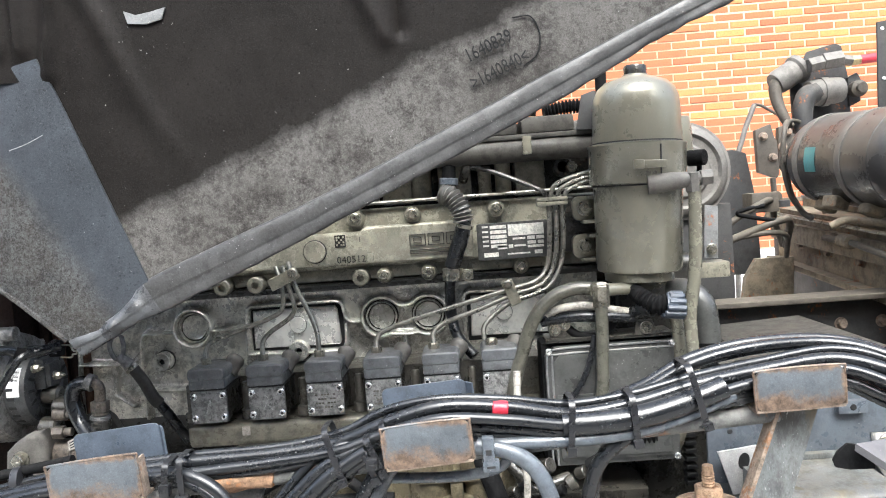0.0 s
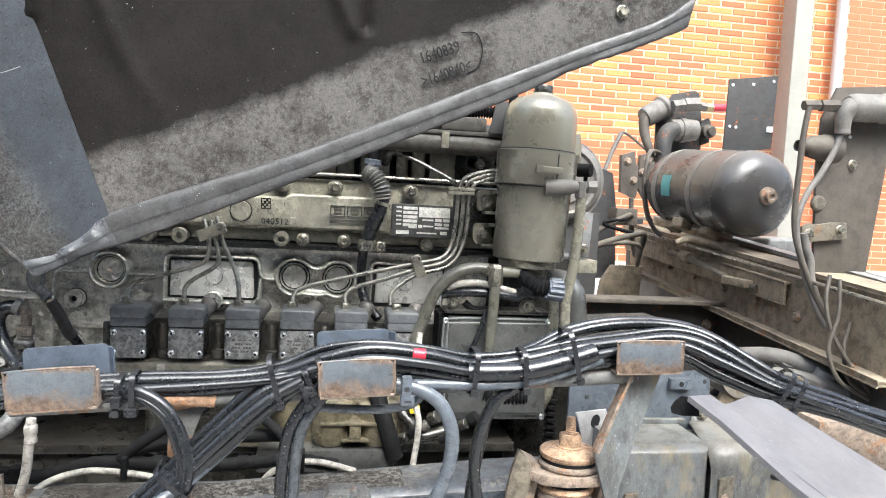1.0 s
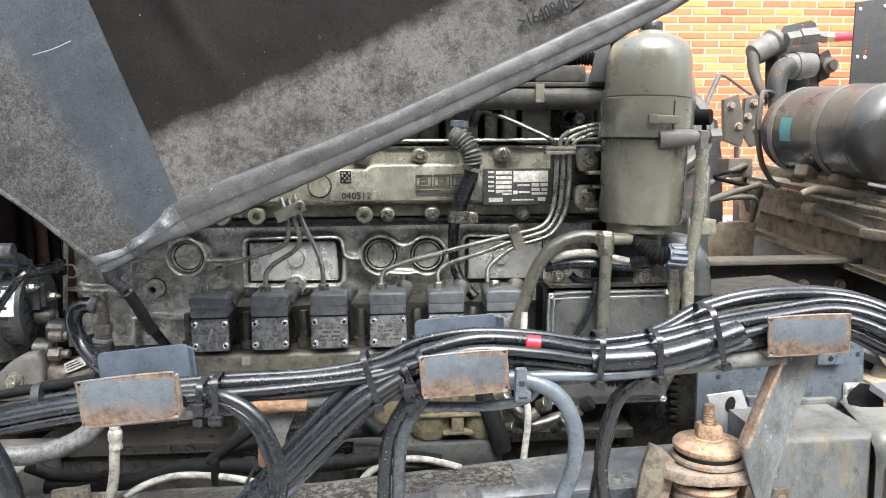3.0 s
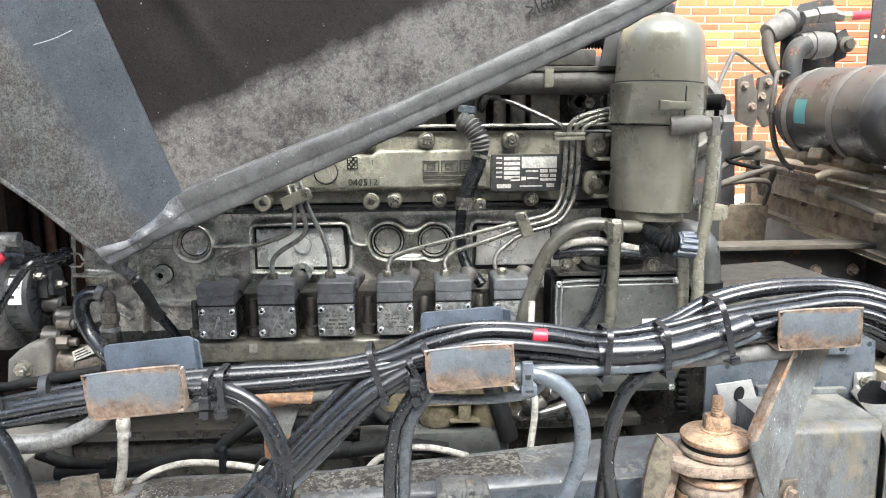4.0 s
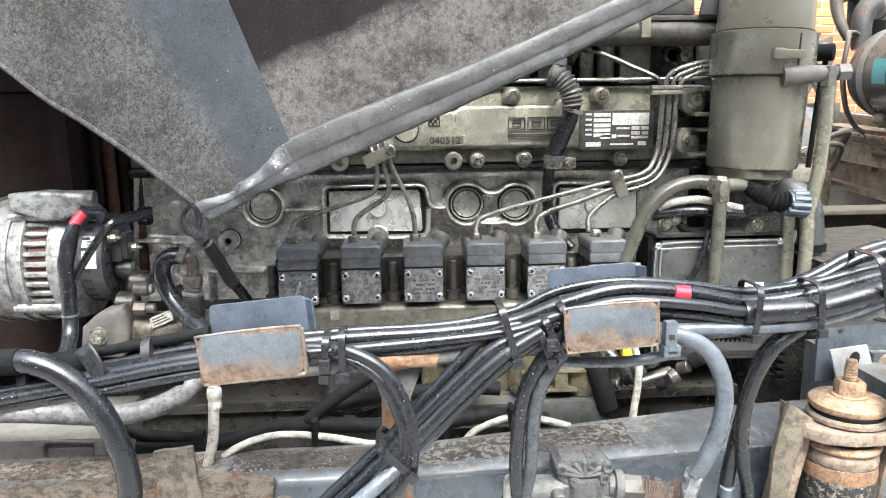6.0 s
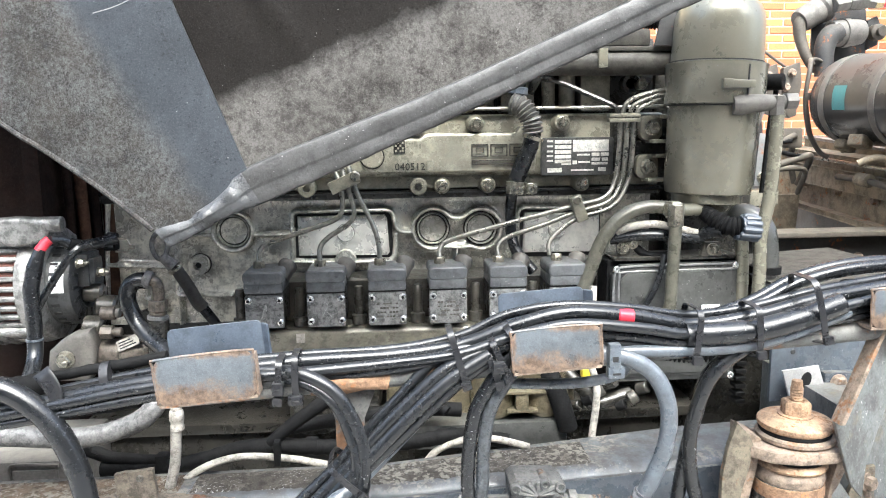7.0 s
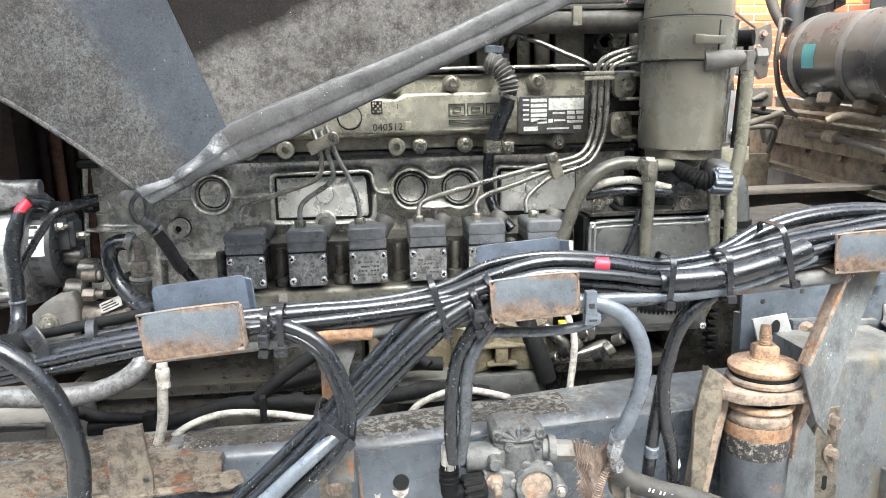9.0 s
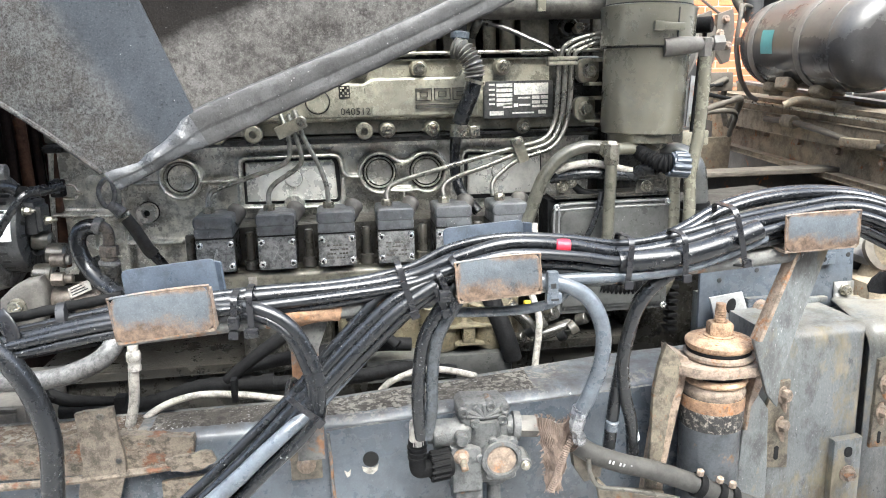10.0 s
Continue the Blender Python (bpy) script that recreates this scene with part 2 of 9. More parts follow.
# print and joints; also the painted shade in slots and round the covers
M_BLACK = mat("ink_and_shade_black", (0.014, 0.014, 0.014), 0.6, 0.0, 0.1, 20, 150, 0.03)
M_NAMEPLATE = mat("black_name_plate", (0.075, 0.074, 0.07), 0.35, 0.3, 0.3, 30, 200, 0.1, fleck=0.1)
M_RED = mat("red_tape", (0.46, 0.025, 0.045), 0.4, 0.0, 0.15, 30, 160, 0.1, grime=0.2)
M_YELLOW = mat("yellow_cap", (0.65, 0.48, 0.03), 0.45, 0.0, 0.15, 30, 160, 0.1, grime=0.1)
M_TEAL = mat("teal_sticker", (0.04, 0.19, 0.20), 0.45, 0.0, 0.15, 30, 160, 0.05, grime=0.1)
M_COPPER = mat("copper_winding", (0.085, 0.030, 0.02), 0.45, 0.5, 0.3, 60, 200, 0.5)
M_TANK = mat("black_tank_enamel", (0.027, 0.0265, 0.027), 0.22, 0.0, 0.25, 3.5, 140, 0.05, 0.6, (0.20, 0.184, 0.162), gloss_var=0.06, film=0.12, grime=0.0, fleck=0.2)
M_DUSTYDARK = mat("brown_dust_on_black", (0.055, 0.047, 0.037), 0.6, 0.0, 0.3, 6, 130, 0.4, 0.4, (0.22, 0.19, 0.145), film=0.2, fleck=0.2)
M_FABRIC = mat("frayed_brown_braid", (0.135, 0.100, 0.078), 0.9, 0.0, 0.45, 22, 300, 0.8, 0.2, (0.30, 0.25, 0.20), 0.14, (0.27, 0.085, 0.085), 7)
M_OILBROWN = mat("oily_brown_steel", (0.115, 0.098, 0.082), 0.34, 0.4, 0.4, 26, 220, 0.5, 0.2, (0.24, 0.21, 0.17), grime=0.7, fleck=0.2)
M_DULL = mat("dull_dark_casting", (0.046, 0.043, 0.037), 0.55, 0.1, 0.35, 12, 200, 0.4, 0.2, (0.12, 0.11, 0.09), grime=0.6, spec=0.3, fleck=0.2)
M_GOLD = mat("olive_brown_casting", (0.150, 0.128, 0.082), 0.30, 0.35, 0.35, 10, 200, 0.4, 0.12, DUST, grime=0.65, coat=0.4, fleck=0.15)
M_COWL = mat("rust_brown_sheet", (0.070, 0.036, 0.022), 0.7, 0.0, 0.5, 12, 160, 0.5, 0.0, DUST, spec=0.2, grime=0.6)
M_GREYDUST = mat("dust_grey_fitting", (0.115, 0.108, 0.098), 0.5, 0.1, 0.3, 10, 160, 0.3, 0.4, (0.27, 0.25, 0.215), film=0.15, grime=0.4, fleck=0.2)
# almost black brown, without rust or dust
M_BROWN = mat("near_black_brown", (0.011, 0.0055, 0.004), 0.75, 0.0, 0.5, 12, 120, 0.5, 0.0, DUST, spec=0.15, film=0.0)
M_BRICK = mat("orange_brick", (0.46, 0.152, 0.056), 0.85, 0.0, 0.14, 30, 180, 0.5, random_tint=0.22, grime=0.15)
M_MORTAR = mat("pale_mortar", (0.45, 0.365, 0.25), 0.9, 0.0, 0.1, 20, 150, 0.4, grime=0.1)
M_POST = mat("cream_post_paint", (0.25, 0.245, 0.215), 0.5, 0.0, 0.06, 4, 120, 0.08, grime=0.1, fleck=0.1)
M_ZINCPIPE = mat("galvanised_downpipe", (0.50, 0.53, 0.56), 0.4, 0.3, 0.1, 6, 120, 0.05, grime=0.1)
M_GROUND = mat("yard_concrete", (0.30, 0.292, 0.275), 0.85, 0.0, 0.2, 1.2, 60, 0.3, grime=0.1, fleck=0.1)
M_BLOCKER = mat("light_blocker_grey", (0.15, 0.145, 0.135), 0.9, 0.0, 0.15, 1.5, 60, 0.3, grime=0.3, fleck=0.1)
M_PLASTER = mat("white_plinth", (0.80, 0.80, 0.78), 0.8, 0.0, 0.05, 3, 80, 0.1, grime=0.1, fleck=0.1)
M_CABIN = mat("cab_underside", (0.018, 0.018, 0.019), 0.8, 0.0, 0.3, 6, 120, 0.2)


def bracket_material():
    """Blue-grey paint with rust creeping in from the edges of a plate."""
    m = mat("edge_rusted_paint", (0.074, 0.084, 0.095), 0.36, 0.0, 0.25, 14, 200, 0.45, 0.15, (0.33, 0.31, 0.28), grime=0.3)
    n, l = m.node_tree.nodes, m.node_tree.links
    b = n["Principled BSDF"]
    old = b.inputs["Base Color"].links[0].from_socket
    tc, geo = n.new("ShaderNodeTexCoord"), n.new("ShaderNodeNewGeometry")
    sep = n.new("ShaderNodeSeparateXYZ")
    l.new(tc.outputs["Generated"], sep.inputs[0])

    def maths(op, a, c):
        x = n.new("ShaderNodeMath")
        x.operation = op
        for k, v in ((0, a), (1, c)):
            if isinstance(v, bpy.types.NodeSocket):
                l.new(v, x.inputs[k])
            else:
                x.inputs[k].default_value = v
        return x.outputs[0]

    def fold(sock):
        return maths("MINIMUM", sock, maths("SUBTRACT", 1.0, sock))

    def noise_of(sc, detail, rgh):
        t = n.new("ShaderNodeTexNoise")
        t.inputs["Scale"].default_value, t.inputs["Detail"].default_value, t.inputs["Roughness"].default_value = sc, detail, rgh
        l.new(geo.outputs["Position"], t.inputs["Vector"])
        return t.outputs["Fac"]

    near = maths("MULTIPLY", fold(sep.outputs["X"]), 4.2)
    near = maths("MINIMUM", near, maths("MULTIPLY", maths("SUBTRACT", 1.0, sep.outputs["Z"]), 1.8))
    near = maths("MINIMUM", near, maths("MULTIPLY", sep.outputs["Z"], 0.52))
    edge = maths("SUBTRACT", maths("MULTIPLY", noise_of(17.0, 10.0, 0.8), 0.68), near)
    rng = n.new("ShaderNodeMapRange")
    for k, v in zip((1, 2, 3, 4), (0.11, 0.23, 0.0, 1.0)):
        rng.inputs[k].default_value = v
    l.new(edge, rng.inputs[0])
    ramp = n.new("ShaderNodeMix")
    ramp.data_type = "RGBA"
    rr = n.new("ShaderNodeMapRange")
    for k, v in zip((1, 2, 3, 4), (0.36, 0.66, 0.0, 1.0)):
        rr.inputs[k].default_value = v
    l.new(noise_of(42.0, 8.0, 0.75), rr.inputs[0])
    l.new(rr.outputs[0], ramp.inputs[0])
    ramp.inputs[6].default_value, ramp.inputs[7].default_value = (0.045, 0.030, 0.021, 1), (0.23, 0.160, 0.112, 1)
    mix = n.new("ShaderNodeMix")
    mix.data_type = "RGBA"
    l.new(rng.outputs[0], mix.inputs[0])
    l.new(old, mix.inputs[6])
    l.new(ramp.outputs[2], mix.inputs[7])
    l.new(mix.outputs[2], b.inputs["Base Color"])
    return m


M_BRACKET = bracket_material()


def panel_material(name, base, pale, brown, deep, zone, cover, spec=0.25, rough=0.62):
    """Moulded plastic under caked, flaking dirt of three tones. zone = (direction, clean side, dirty side) of the dirty stretch, or None."""
    m = bpy.data.materials.new(name)
    m.use_nodes = True
    n, l = m.node_tree.nodes, m.node_tree.links
    b = n["Principled BSDF"]
    b.inputs["Specular IOR Level"].default_value = spec
    geo = n.new("ShaderNodeNewGeometry")

    def noise_of(sc, detail, rgh):
        t = n.new("ShaderNodeTexNoise")
        t.inputs["Scale"].default_value, t.inputs["Detail"].default_value, t.inputs["Roughness"].default_value = sc, detail, rgh
        l.new(geo.outputs["Position"], t.inputs["Vector"])
        return t.outputs["Fac"]

    def span(sock, a, c, lo=0.0, hi=1.0):
        r = n.new("ShaderNodeMapRange")
        for k, v in zip((1, 2, 3, 4), (a, c, lo, hi)):
            r.inputs[k].default_value = v
        l.new(sock, r.inputs[0])
        return r.outputs[0]

    def maths(op, a, c):
        x = n.new("ShaderNodeMath")
        x.operation = op
        for k, v in ((0, a), (1, c)):
            if isinstance(v, bpy.types.NodeSocket):
                l.new(v, x.inputs[k])
            else:
                x.inputs[k].default_value = v
        return x.outputs[0]

    def blend(fac, a, c):
        x = n.new("ShaderNodeMix")
        x.data_type = "RGBA"
        for k, v in ((0, fac), (6, a), (7, c)):
            if isinstance(v, bpy.types.NodeSocket):
                l.new(v, x.inputs[k])
            else:
                x.inputs[k].default_value = v if k == 0 else (*v, 1.0)
        return x.outputs[2]

    cloud, patch, lumps = noise_of(6.0, 7.0, 0.68), noise_of(21.0, 9.0, 0.74), noise_of(90.0, 7.0, 0.78)
    flake, grain = noise_of(250.0, 5.0, 0.76), noise_of(480.0, 2.0, 0.7)
    col = blend(span(cloud, 0.35, 0.65), tuple(v * 0.72 for v in base), tuple(v * 1.35 for v in base))
    col = blend(span(grain, 0.50, 0.72, 0.0, 0.55), col, tuple(v * 2.1 + 0.006 for v in base))
    col = blend(maths("MULTIPLY", span(flake, 0.56, 0.64), span(patch, 0.42, 0.60, 0.05, 0.7)), col, tuple(v * 2.3 + 0.004 for v in base))
    col = blend(span(noise_of(190.0, 4.0, 0.7), 0.43, 0.36, 0.0, 0.7), col, tuple(v * 0.35 for v in base))
    caked = maths("ADD", maths("MULTIPLY", patch, 0.5), maths("ADD", maths("MULTIPLY", lumps, 0.3), maths("MULTIPLY", cloud, 0.2)))
    amount = span(caked, cover[0], cover[1], 0.12, 1.0)
    if zone:
        dot = n.new("ShaderNodeVectorMath")
        dot.operation = "DOT_PRODUCT"
        dot.inputs[1].default_value = zone[0]
        l.new(geo.outputs["Position"], dot.inputs[0])
        wavy = maths("ADD", dot.outputs["Value"], maths("MULTIPLY", maths("SUBTRACT", noise_of(9.0, 7.0, 0.65), 0.5), 0.085))
        amount = maths("MULTIPLY", amount, span(wavy, zone[1], zone[2], 0.02, 1.0))
    dirt = blend(span(patch, 0.38, 0.60), deep, brown)
    crust = maths("ADD", maths("MULTIPLY", lumps, 0.40), maths("ADD", maths("MULTIPLY", flake, 0.32), maths("MULTIPLY", cloud, 0.28)))
    dirt = blend(span(crust, 0.465, 0.575), dirt, pale)
    dirt = blend(span(flake, 0.45, 0.36, 0.0, 0.75), dirt, deep)
    dirt = blend(span(grain, 0.55, 0.72, 0.0, 0.5), dirt, tuple(min(1.0, v * 1.6) for v in pale))
    col = blend(amount, col, dirt)
    spots = maths("MULTIPLY", span(noise_of(150.0, 2.0, 0.5), 0.74, 0.79), span(noise_of(5.0, 3.0, 0.5), 0.45, 0.6))
    col = blend(maths("MULTIPLY", spots, 0.6), col, (0.42, 0.42, 0.41))
    l.new(col, b.inputs["Base Color"])
    l.new(span(amount, 0.0, 1.0, rough - 0.14, min(1.0, rough + 0.2)), b.inputs["Roughness"])
    bp = n.new("ShaderNodeBump")
    bp.inputs["Strength"].default_value, bp.inputs["Distance"].default_value = 0.55, 0.004
    relief = maths("MULTIPLY", maths("ADD", maths("MULTIPLY", flake, 0.6), maths("MULTIPLY", grain, 0.25)), span(amount, 0.0, 1.0, 0.25, 1.0))
    l.new(relief, bp.inputs["Height"])
    l.new(bp.outputs[0], b.inputs["Normal"])
    return m


M_PANEL = panel_material("dirt_caked_black_plastic", (0.0105, 0.0092, 0.0085), (0.108, 0.104, 0.098), (0.076, 0.072, 0.067), (0.052, 0.048, 0.044), ((-0.40, 0.0, 0.917), 1.700, 1.664), (0.34, 0.52), 0.05)
M_STRIP = panel_material("worn_blue_grey_plastic", (0.035, 0.039, 0.0450), (0.080, 0.081, 0.081), (0.037, 0.033, 0.029), (0.011, 0.0098, 0.0085), ((-0.853, 0.0, -0.522), -0.470, -0.415), (0.30, 0.46), 0.2, 0.5)
M_RIM = mat("worn_grey_plastic_rim", (0.036, 0.0355, 0.035), 0.40, 0.0, 0.45, 12, 200, 0.45, 0.08, (0.20, 0.195, 0.185), specks=0.3, grime=0.6, fleck=0.3, spec=0.45)
M_LIP = mat("bright_crumpled_plastic", (0.038, 0.039, 0.041), 0.28, 0.0, 0.45, 14, 160, 0.8, 0.15, (0.28, 0.28, 0.28), specks=0.4, grime=0.6, fleck=0.25, spec=0.7)


# ---- builders ----
def thing(name, base, label, category, group="", kind=""):
    ob = new(name)
    ob.location = base
    ob.empty_display_size = 0.05
    return tagged(ob, label, category, group, kind)


def root_of(ob):
    at = Vector((0, 0, 0))
    while ob is not None:
        at += ob.location
        ob = ob.parent
    return at


def mesh_of(name, bm, material, smooth=40.0, origin=None):
    me = bpy.data.meshes.new(name)
    if origin is not None:
        bmesh.ops.translate(bm, verts=bm.verts, vec=-Vector(origin))
    bmesh.ops.recalc_face_normals(bm, faces=bm.faces)
    for f in bm.faces:
        f.smooth = smooth > 0
    if smooth > 0:
        for e in bm.edges:
            if len(e.link_faces) == 2 and e.calc_face_angle(0) > radians(smooth):
                e.smooth = False
    bm.to_mesh(me)
    bm.free()
    me.materials.append(material)
    return me


def part(name, bm, material, parent, label="", smooth=40.0):
    """One mesh object under a thing or a part; its geometry is given in world places."""
    me = mesh_of(name, bm, material, smooth, root_of(parent))
    ob = new(name, me)
    ob.parent = parent
    return tagged(ob, label)


def share(name, me, parent, at, turn=(0, 0, 0), label=""):
    """A part on shared mesh data, at a world place."""
    ob = new(name, me)
    ob.parent = parent
    ob.location = Vector(at) - root_of(parent)
    ob.rotation_euler = [radians(a) for a in turn]
    return tagged(ob, label)


def single(name, bm, material, label, category, group="", kind="", smooth=40.0):
    """A thing of one mesh, with its origin at its base."""
    lo = Vector([min(v.co[k] for v in bm.verts) for k in range(3)])
    hi = Vector([max(v.co[k] for v in bm.verts) for k in range(3)])
    base = Vector(((lo.x + hi.x) / 2, (lo.y + hi.y) / 2, lo.z))
    ob = new(name, mesh_of(name, bm, material, smooth, base))
    ob.location = base
    return tagged(ob, label, category, group, kind)


def box(x0, x1, y0, y1, z0, z1, bevel=0.0, seg=2, bm=None):
    bm = bm or bmesh.new()
    g = bmesh.ops.create_cube(bm, size=1.0)["verts"]
    bmesh.ops.scale(bm, verts=g, vec=(abs(x1 - x0), abs(y1 - y0), abs(z1 - z0)))
    bmesh.ops.translate(bm, verts=g, vec=((x0 + x1) / 2, (y0 + y1) / 2, (z0 + z1) / 2))
    if bevel:
        edges = list({e for v in g for e in v.link_edges})
        bmesh.ops.bevel(bm, geom=edges, offset=bevel, segments=seg, affect="EDGES", profile=0.6)
    return bm


def turned(bm, m):
    bmesh.ops.transform(bm, matrix=m, verts=bm.verts)
    return bm


def slab(poly, y0, y1, bevel=0.0, seg=2, bm=None):
    """A plate cut to an outline of (x, z), from depth y0 to y1."""
    bm = bm or bmesh.new()
    front = [bm.verts.new((x, y0, z)) for x, z in poly]
    back = [bm.verts.new((x, y1, z)) for x, z in poly]
    k = len(poly)
    faces = [bm.faces.new(front), bm.faces.new(back[::-1])]
    faces += [bm.faces.new((front[i], front[(i + 1) % k], back[(i + 1) % k], back[i])) for i in range(k)]
    bmesh.ops.recalc_face_normals(bm, faces=faces)
    if bevel:
        edges = [e for e in {e for f in faces[:2] for e in f.edges}]
        bmesh.ops.bevel(bm, geom=edges, offset=bevel, segments=seg, affect="EDGES", profile=0.6)
    return bm


def eaten(poly, y0, y1, bite=0.004, step=0.012, freq=45.0, seed=0.0):
    """A rusted plate: an outline of (x, z) with bitten edges and pitted faces."""
    line = []
    for (ax, az), (bx, bz) in zip(poly, poly[1:] + poly[:1]):
        k = max(1, round(math.hypot(bx - ax, bz - az) / step))
        line += [(ax + (bx - ax) * i / k, az + (bz - az) * i / k) for i in range(k)]
    line = [(x + bite * noise.noise(Vector((x * freq, z * freq, seed))), z + bite * noise.noise(Vector((x * freq, z * freq, seed + 9)))) for x, z in line]
    bm = slab(line, y0, y1)
    for v in bm.verts:
        v.co.y += 0.5 * bite * noise.noise(v.co * freq * 0.7)
    return bm


def rounded(x0, x1, z0, z1, r, k=4):
    """The outline of a rectangle with rounded corners."""
    out = []
    for cx, cz, a in ((x1 - r, z0 + r, -90), (x1 - r, z1 - r, 0), (x0 + r, z1 - r, 90), (x0 + r, z0 + r, 180)):
        out += [(cx + r * math.cos(radians(a + 90 * i / k)), cz + r * math.sin(radians(a + 90 * i / k))) for i in range(k + 1)]
    return out


def smooth_path(pts, steps):
    """Points along a Catmull-Rom line through the given ones."""
    p = [Vector(q) for q in pts]
    p = [2 * p[0] - p[1]] + p + [2 * p[-1] - p[-2]]
    out = []
    for a, b, c, d in zip(p, p[1:], p[2:], p[3:]):
        for i in range(steps):
            t = i / steps
            out.append(0.5 * (2 * b + (c - a) * t + (2 * a - 5 * b + 4 * c - d) * t * t + (3 * b - a - 3 * c + d) * t ** 3))
    return out + [p[-2]]


def tube(pts, r, seg=10, steps=6, bm=None, closed=False, ripple=0.0, pitch=0.012):
    """A round tube along a smooth line; ripple makes it a corrugated one."""
    bm = bm or bmesh.new()
    line = smooth_path(pts, steps) if steps > 1 else [Vector(q) for q in pts]
    if ripple:
        fine, run = [], 0.0
        for a, b in zip(line, line[1:]):
            k = max(1, round((b - a).length / (pitch / 4)))
            fine += [a.lerp(b, i / k) for i in range(k)]
        line = fine + [line[-1]]
    up, rings, run = None, [], 0.0
    for i, q in enumerate(line):
        ahead = (line[min(i + 1, len(line) - 1)] - line[max(i - 1, 0)]).normalized()
        if i:
            run += (q - line[i - 1]).length
        if up is None:
            up = ahead.orthogonal().normalized()
        up = (up - ahead * up.dot(ahead)).normalized()
        side = ahead.cross(up)
        rr = (r[0] + (r[1] - r[0]) * i / (len(line) - 1)) if isinstance(r, tuple) else r
        rr += ripple * math.cos(run / pitch * 2 * math.pi) if ripple else 0
        rings.append([bm.verts.new(q + rr * (math.cos(2 * math.pi * j / seg) * up + math.sin(2 * math.pi * j / seg) * side)) for j in range(seg)])
    pairs = list(zip(rings, rings[1:])) + ([(rings[-1], rings[0])] if closed else [])
    for a, b in pairs:
        for j in range(seg):
            bm.faces.new((a[j], a[(j + 1) % seg], b[(j + 1) % seg], b[j]))
    if not closed:
        bm.faces.new(rings[0][::-1])
        bm.faces.new(rings[-1])
    return bm


def lathe(profile, m=None, seg=32, bm=None):
    """A body turned about z from (radius, height) pairs, then posed by m."""
    bm = bm or bmesh.new()
    m = m or Matrix()
    rings = []
    for r, z in profile:
        if r < 1e-5:
            rings.append([bm.verts.new(m @ Vector((0, 0, z)))])
        else:
            rings.append([bm.verts.new(m @ Vector((r * math.cos(2 * math.pi * j / seg), r * math.sin(2 * math.pi * j / seg), z))) for j in range(seg)])
    for a, b in zip(rings, rings[1:]):
        for j in range(seg):
            k = (j + 1) % seg
            if len(a) == 1 and len(b) == 1:
                break
            if len(a) == 1:
                bm.faces.new((a[0], b[j], b[k]))
            elif len(b) == 1:
                bm.faces.new((a[j], a[k], b[0]))
            else:
                bm.faces.new((a[j], a[k], b[k], b[j]))
    for ring, flip in ((rings[0], True), (rings[-1], False)):
        if len(ring) > 2:
            bm.faces.new(ring[::-1] if flip else ring)
    return bm


def facing(x, y, z):
    """A pose whose z axis points at the viewer's side (-y)."""
    return pose(x, y, z, 90, 0, 0)


def along(a, b):
    """A pose at a whose z axis points to b."""
    a, b = Vector(a), Vector(b)
    return Matrix.Translation(a) @ (b - a).to_track_quat("Z", "Y").to_matrix().to_4x4()


def rod(a, b, r, seg=20, bevel=0.002, bm=None):
    d = (Vector(b) - Vector(a)).length
    bv = min(bevel, r * 0.4, d * 0.4)
    return lathe([(0, 0), (r - bv, 0), (r, bv), (r, d - bv), (r - bv, d), (0, d)], along(a, b), seg, bm)


def hexhead(r, height, washer=0.0, bm=None):
    """A hexagon bolt head on z, with a washer flange."""
    bm = bm or bmesh.new()
    if washer:
        lathe([(0, 0), (washer, 0), (washer, 0.003), (washer * 0.9, 0.004), (0, 0.004)], None, 20, bm)
    z = 0.004 if washer else 0.0
    lathe([(0, z), (r, z), (r, z + height * 0.85), (r * 0.86, z + height), (r * 0.55, z + height), (r * 0.5, z + height * 0.93), (0, z + height * 0.93)], None, 6, bm)
    return bm


def letters(text, size, depth, m, material, parent, name="lettering", squeeze=1.0):
    cu = bpy.data.curves.new(name, "FONT")
    cu.body, cu.size, cu.extrude, cu.resolution_u = text, size, depth, 2
    tmp = bpy.data.objects.new("tmp", cu)
    me = bpy.data.meshes.new_from_object(tmp)
    bpy.data.objects.remove(tmp)
    me.transform(Matrix.Translation(-root_of(parent)) @ m @ Matrix.Diagonal((squeeze, 1, 1, 1)))
    me.materials.clear()
    me.materials.append(material)
    ob = new(name, me)
    ob.parent = parent
    return ob


BOLT_M = mesh_of("bolt", hexhead(0.0125, 0.014, 0.017), M_STEEL, 30)
BOLT_L = mesh_of("bolt", hexhead(0.017, 0.018, 0.022), M_STEEL, 30)
BOLT_S = mesh_of("bolt", hexhead(0.008, 0.008, 0.011), M_STEEL, 30)
BOLT_RUST = mesh_of("bolt", hexhead(0.016, 0.016, 0.022), M_RUST, 30)
SCREW = mesh_of("screw", lathe([(0, 0), (0.0085, 0), (0.0098, 0.002), (0.0098, 0.004), (0.007, 0.0075), (0.004, 0.0075), (0.0034, 0.003), (0, 0.003)], None, 14), M_SCREW, 30)
SOCKET = mesh_of("socket", lathe([(0, 0), (0.0038, 0), (0.0036, 0.001), (0, 0.001)], None, 8), M_VOID, 30)
TOWARD = (90, 0, 0)

# ---- setting: yard, wall behind the truck ----
WALL_Y = 4.0
single("ground", box(-40, 40, -40, 40, -0.3, 0.0), M_GROUND, "grey concrete yard under the truck", "ground", kind="structure")
wall = thing("wall_north", (0, WALL_Y + 0.15, 0), "orange brick wall with pale mortar joints behind the truck", "wall", kind="structure")
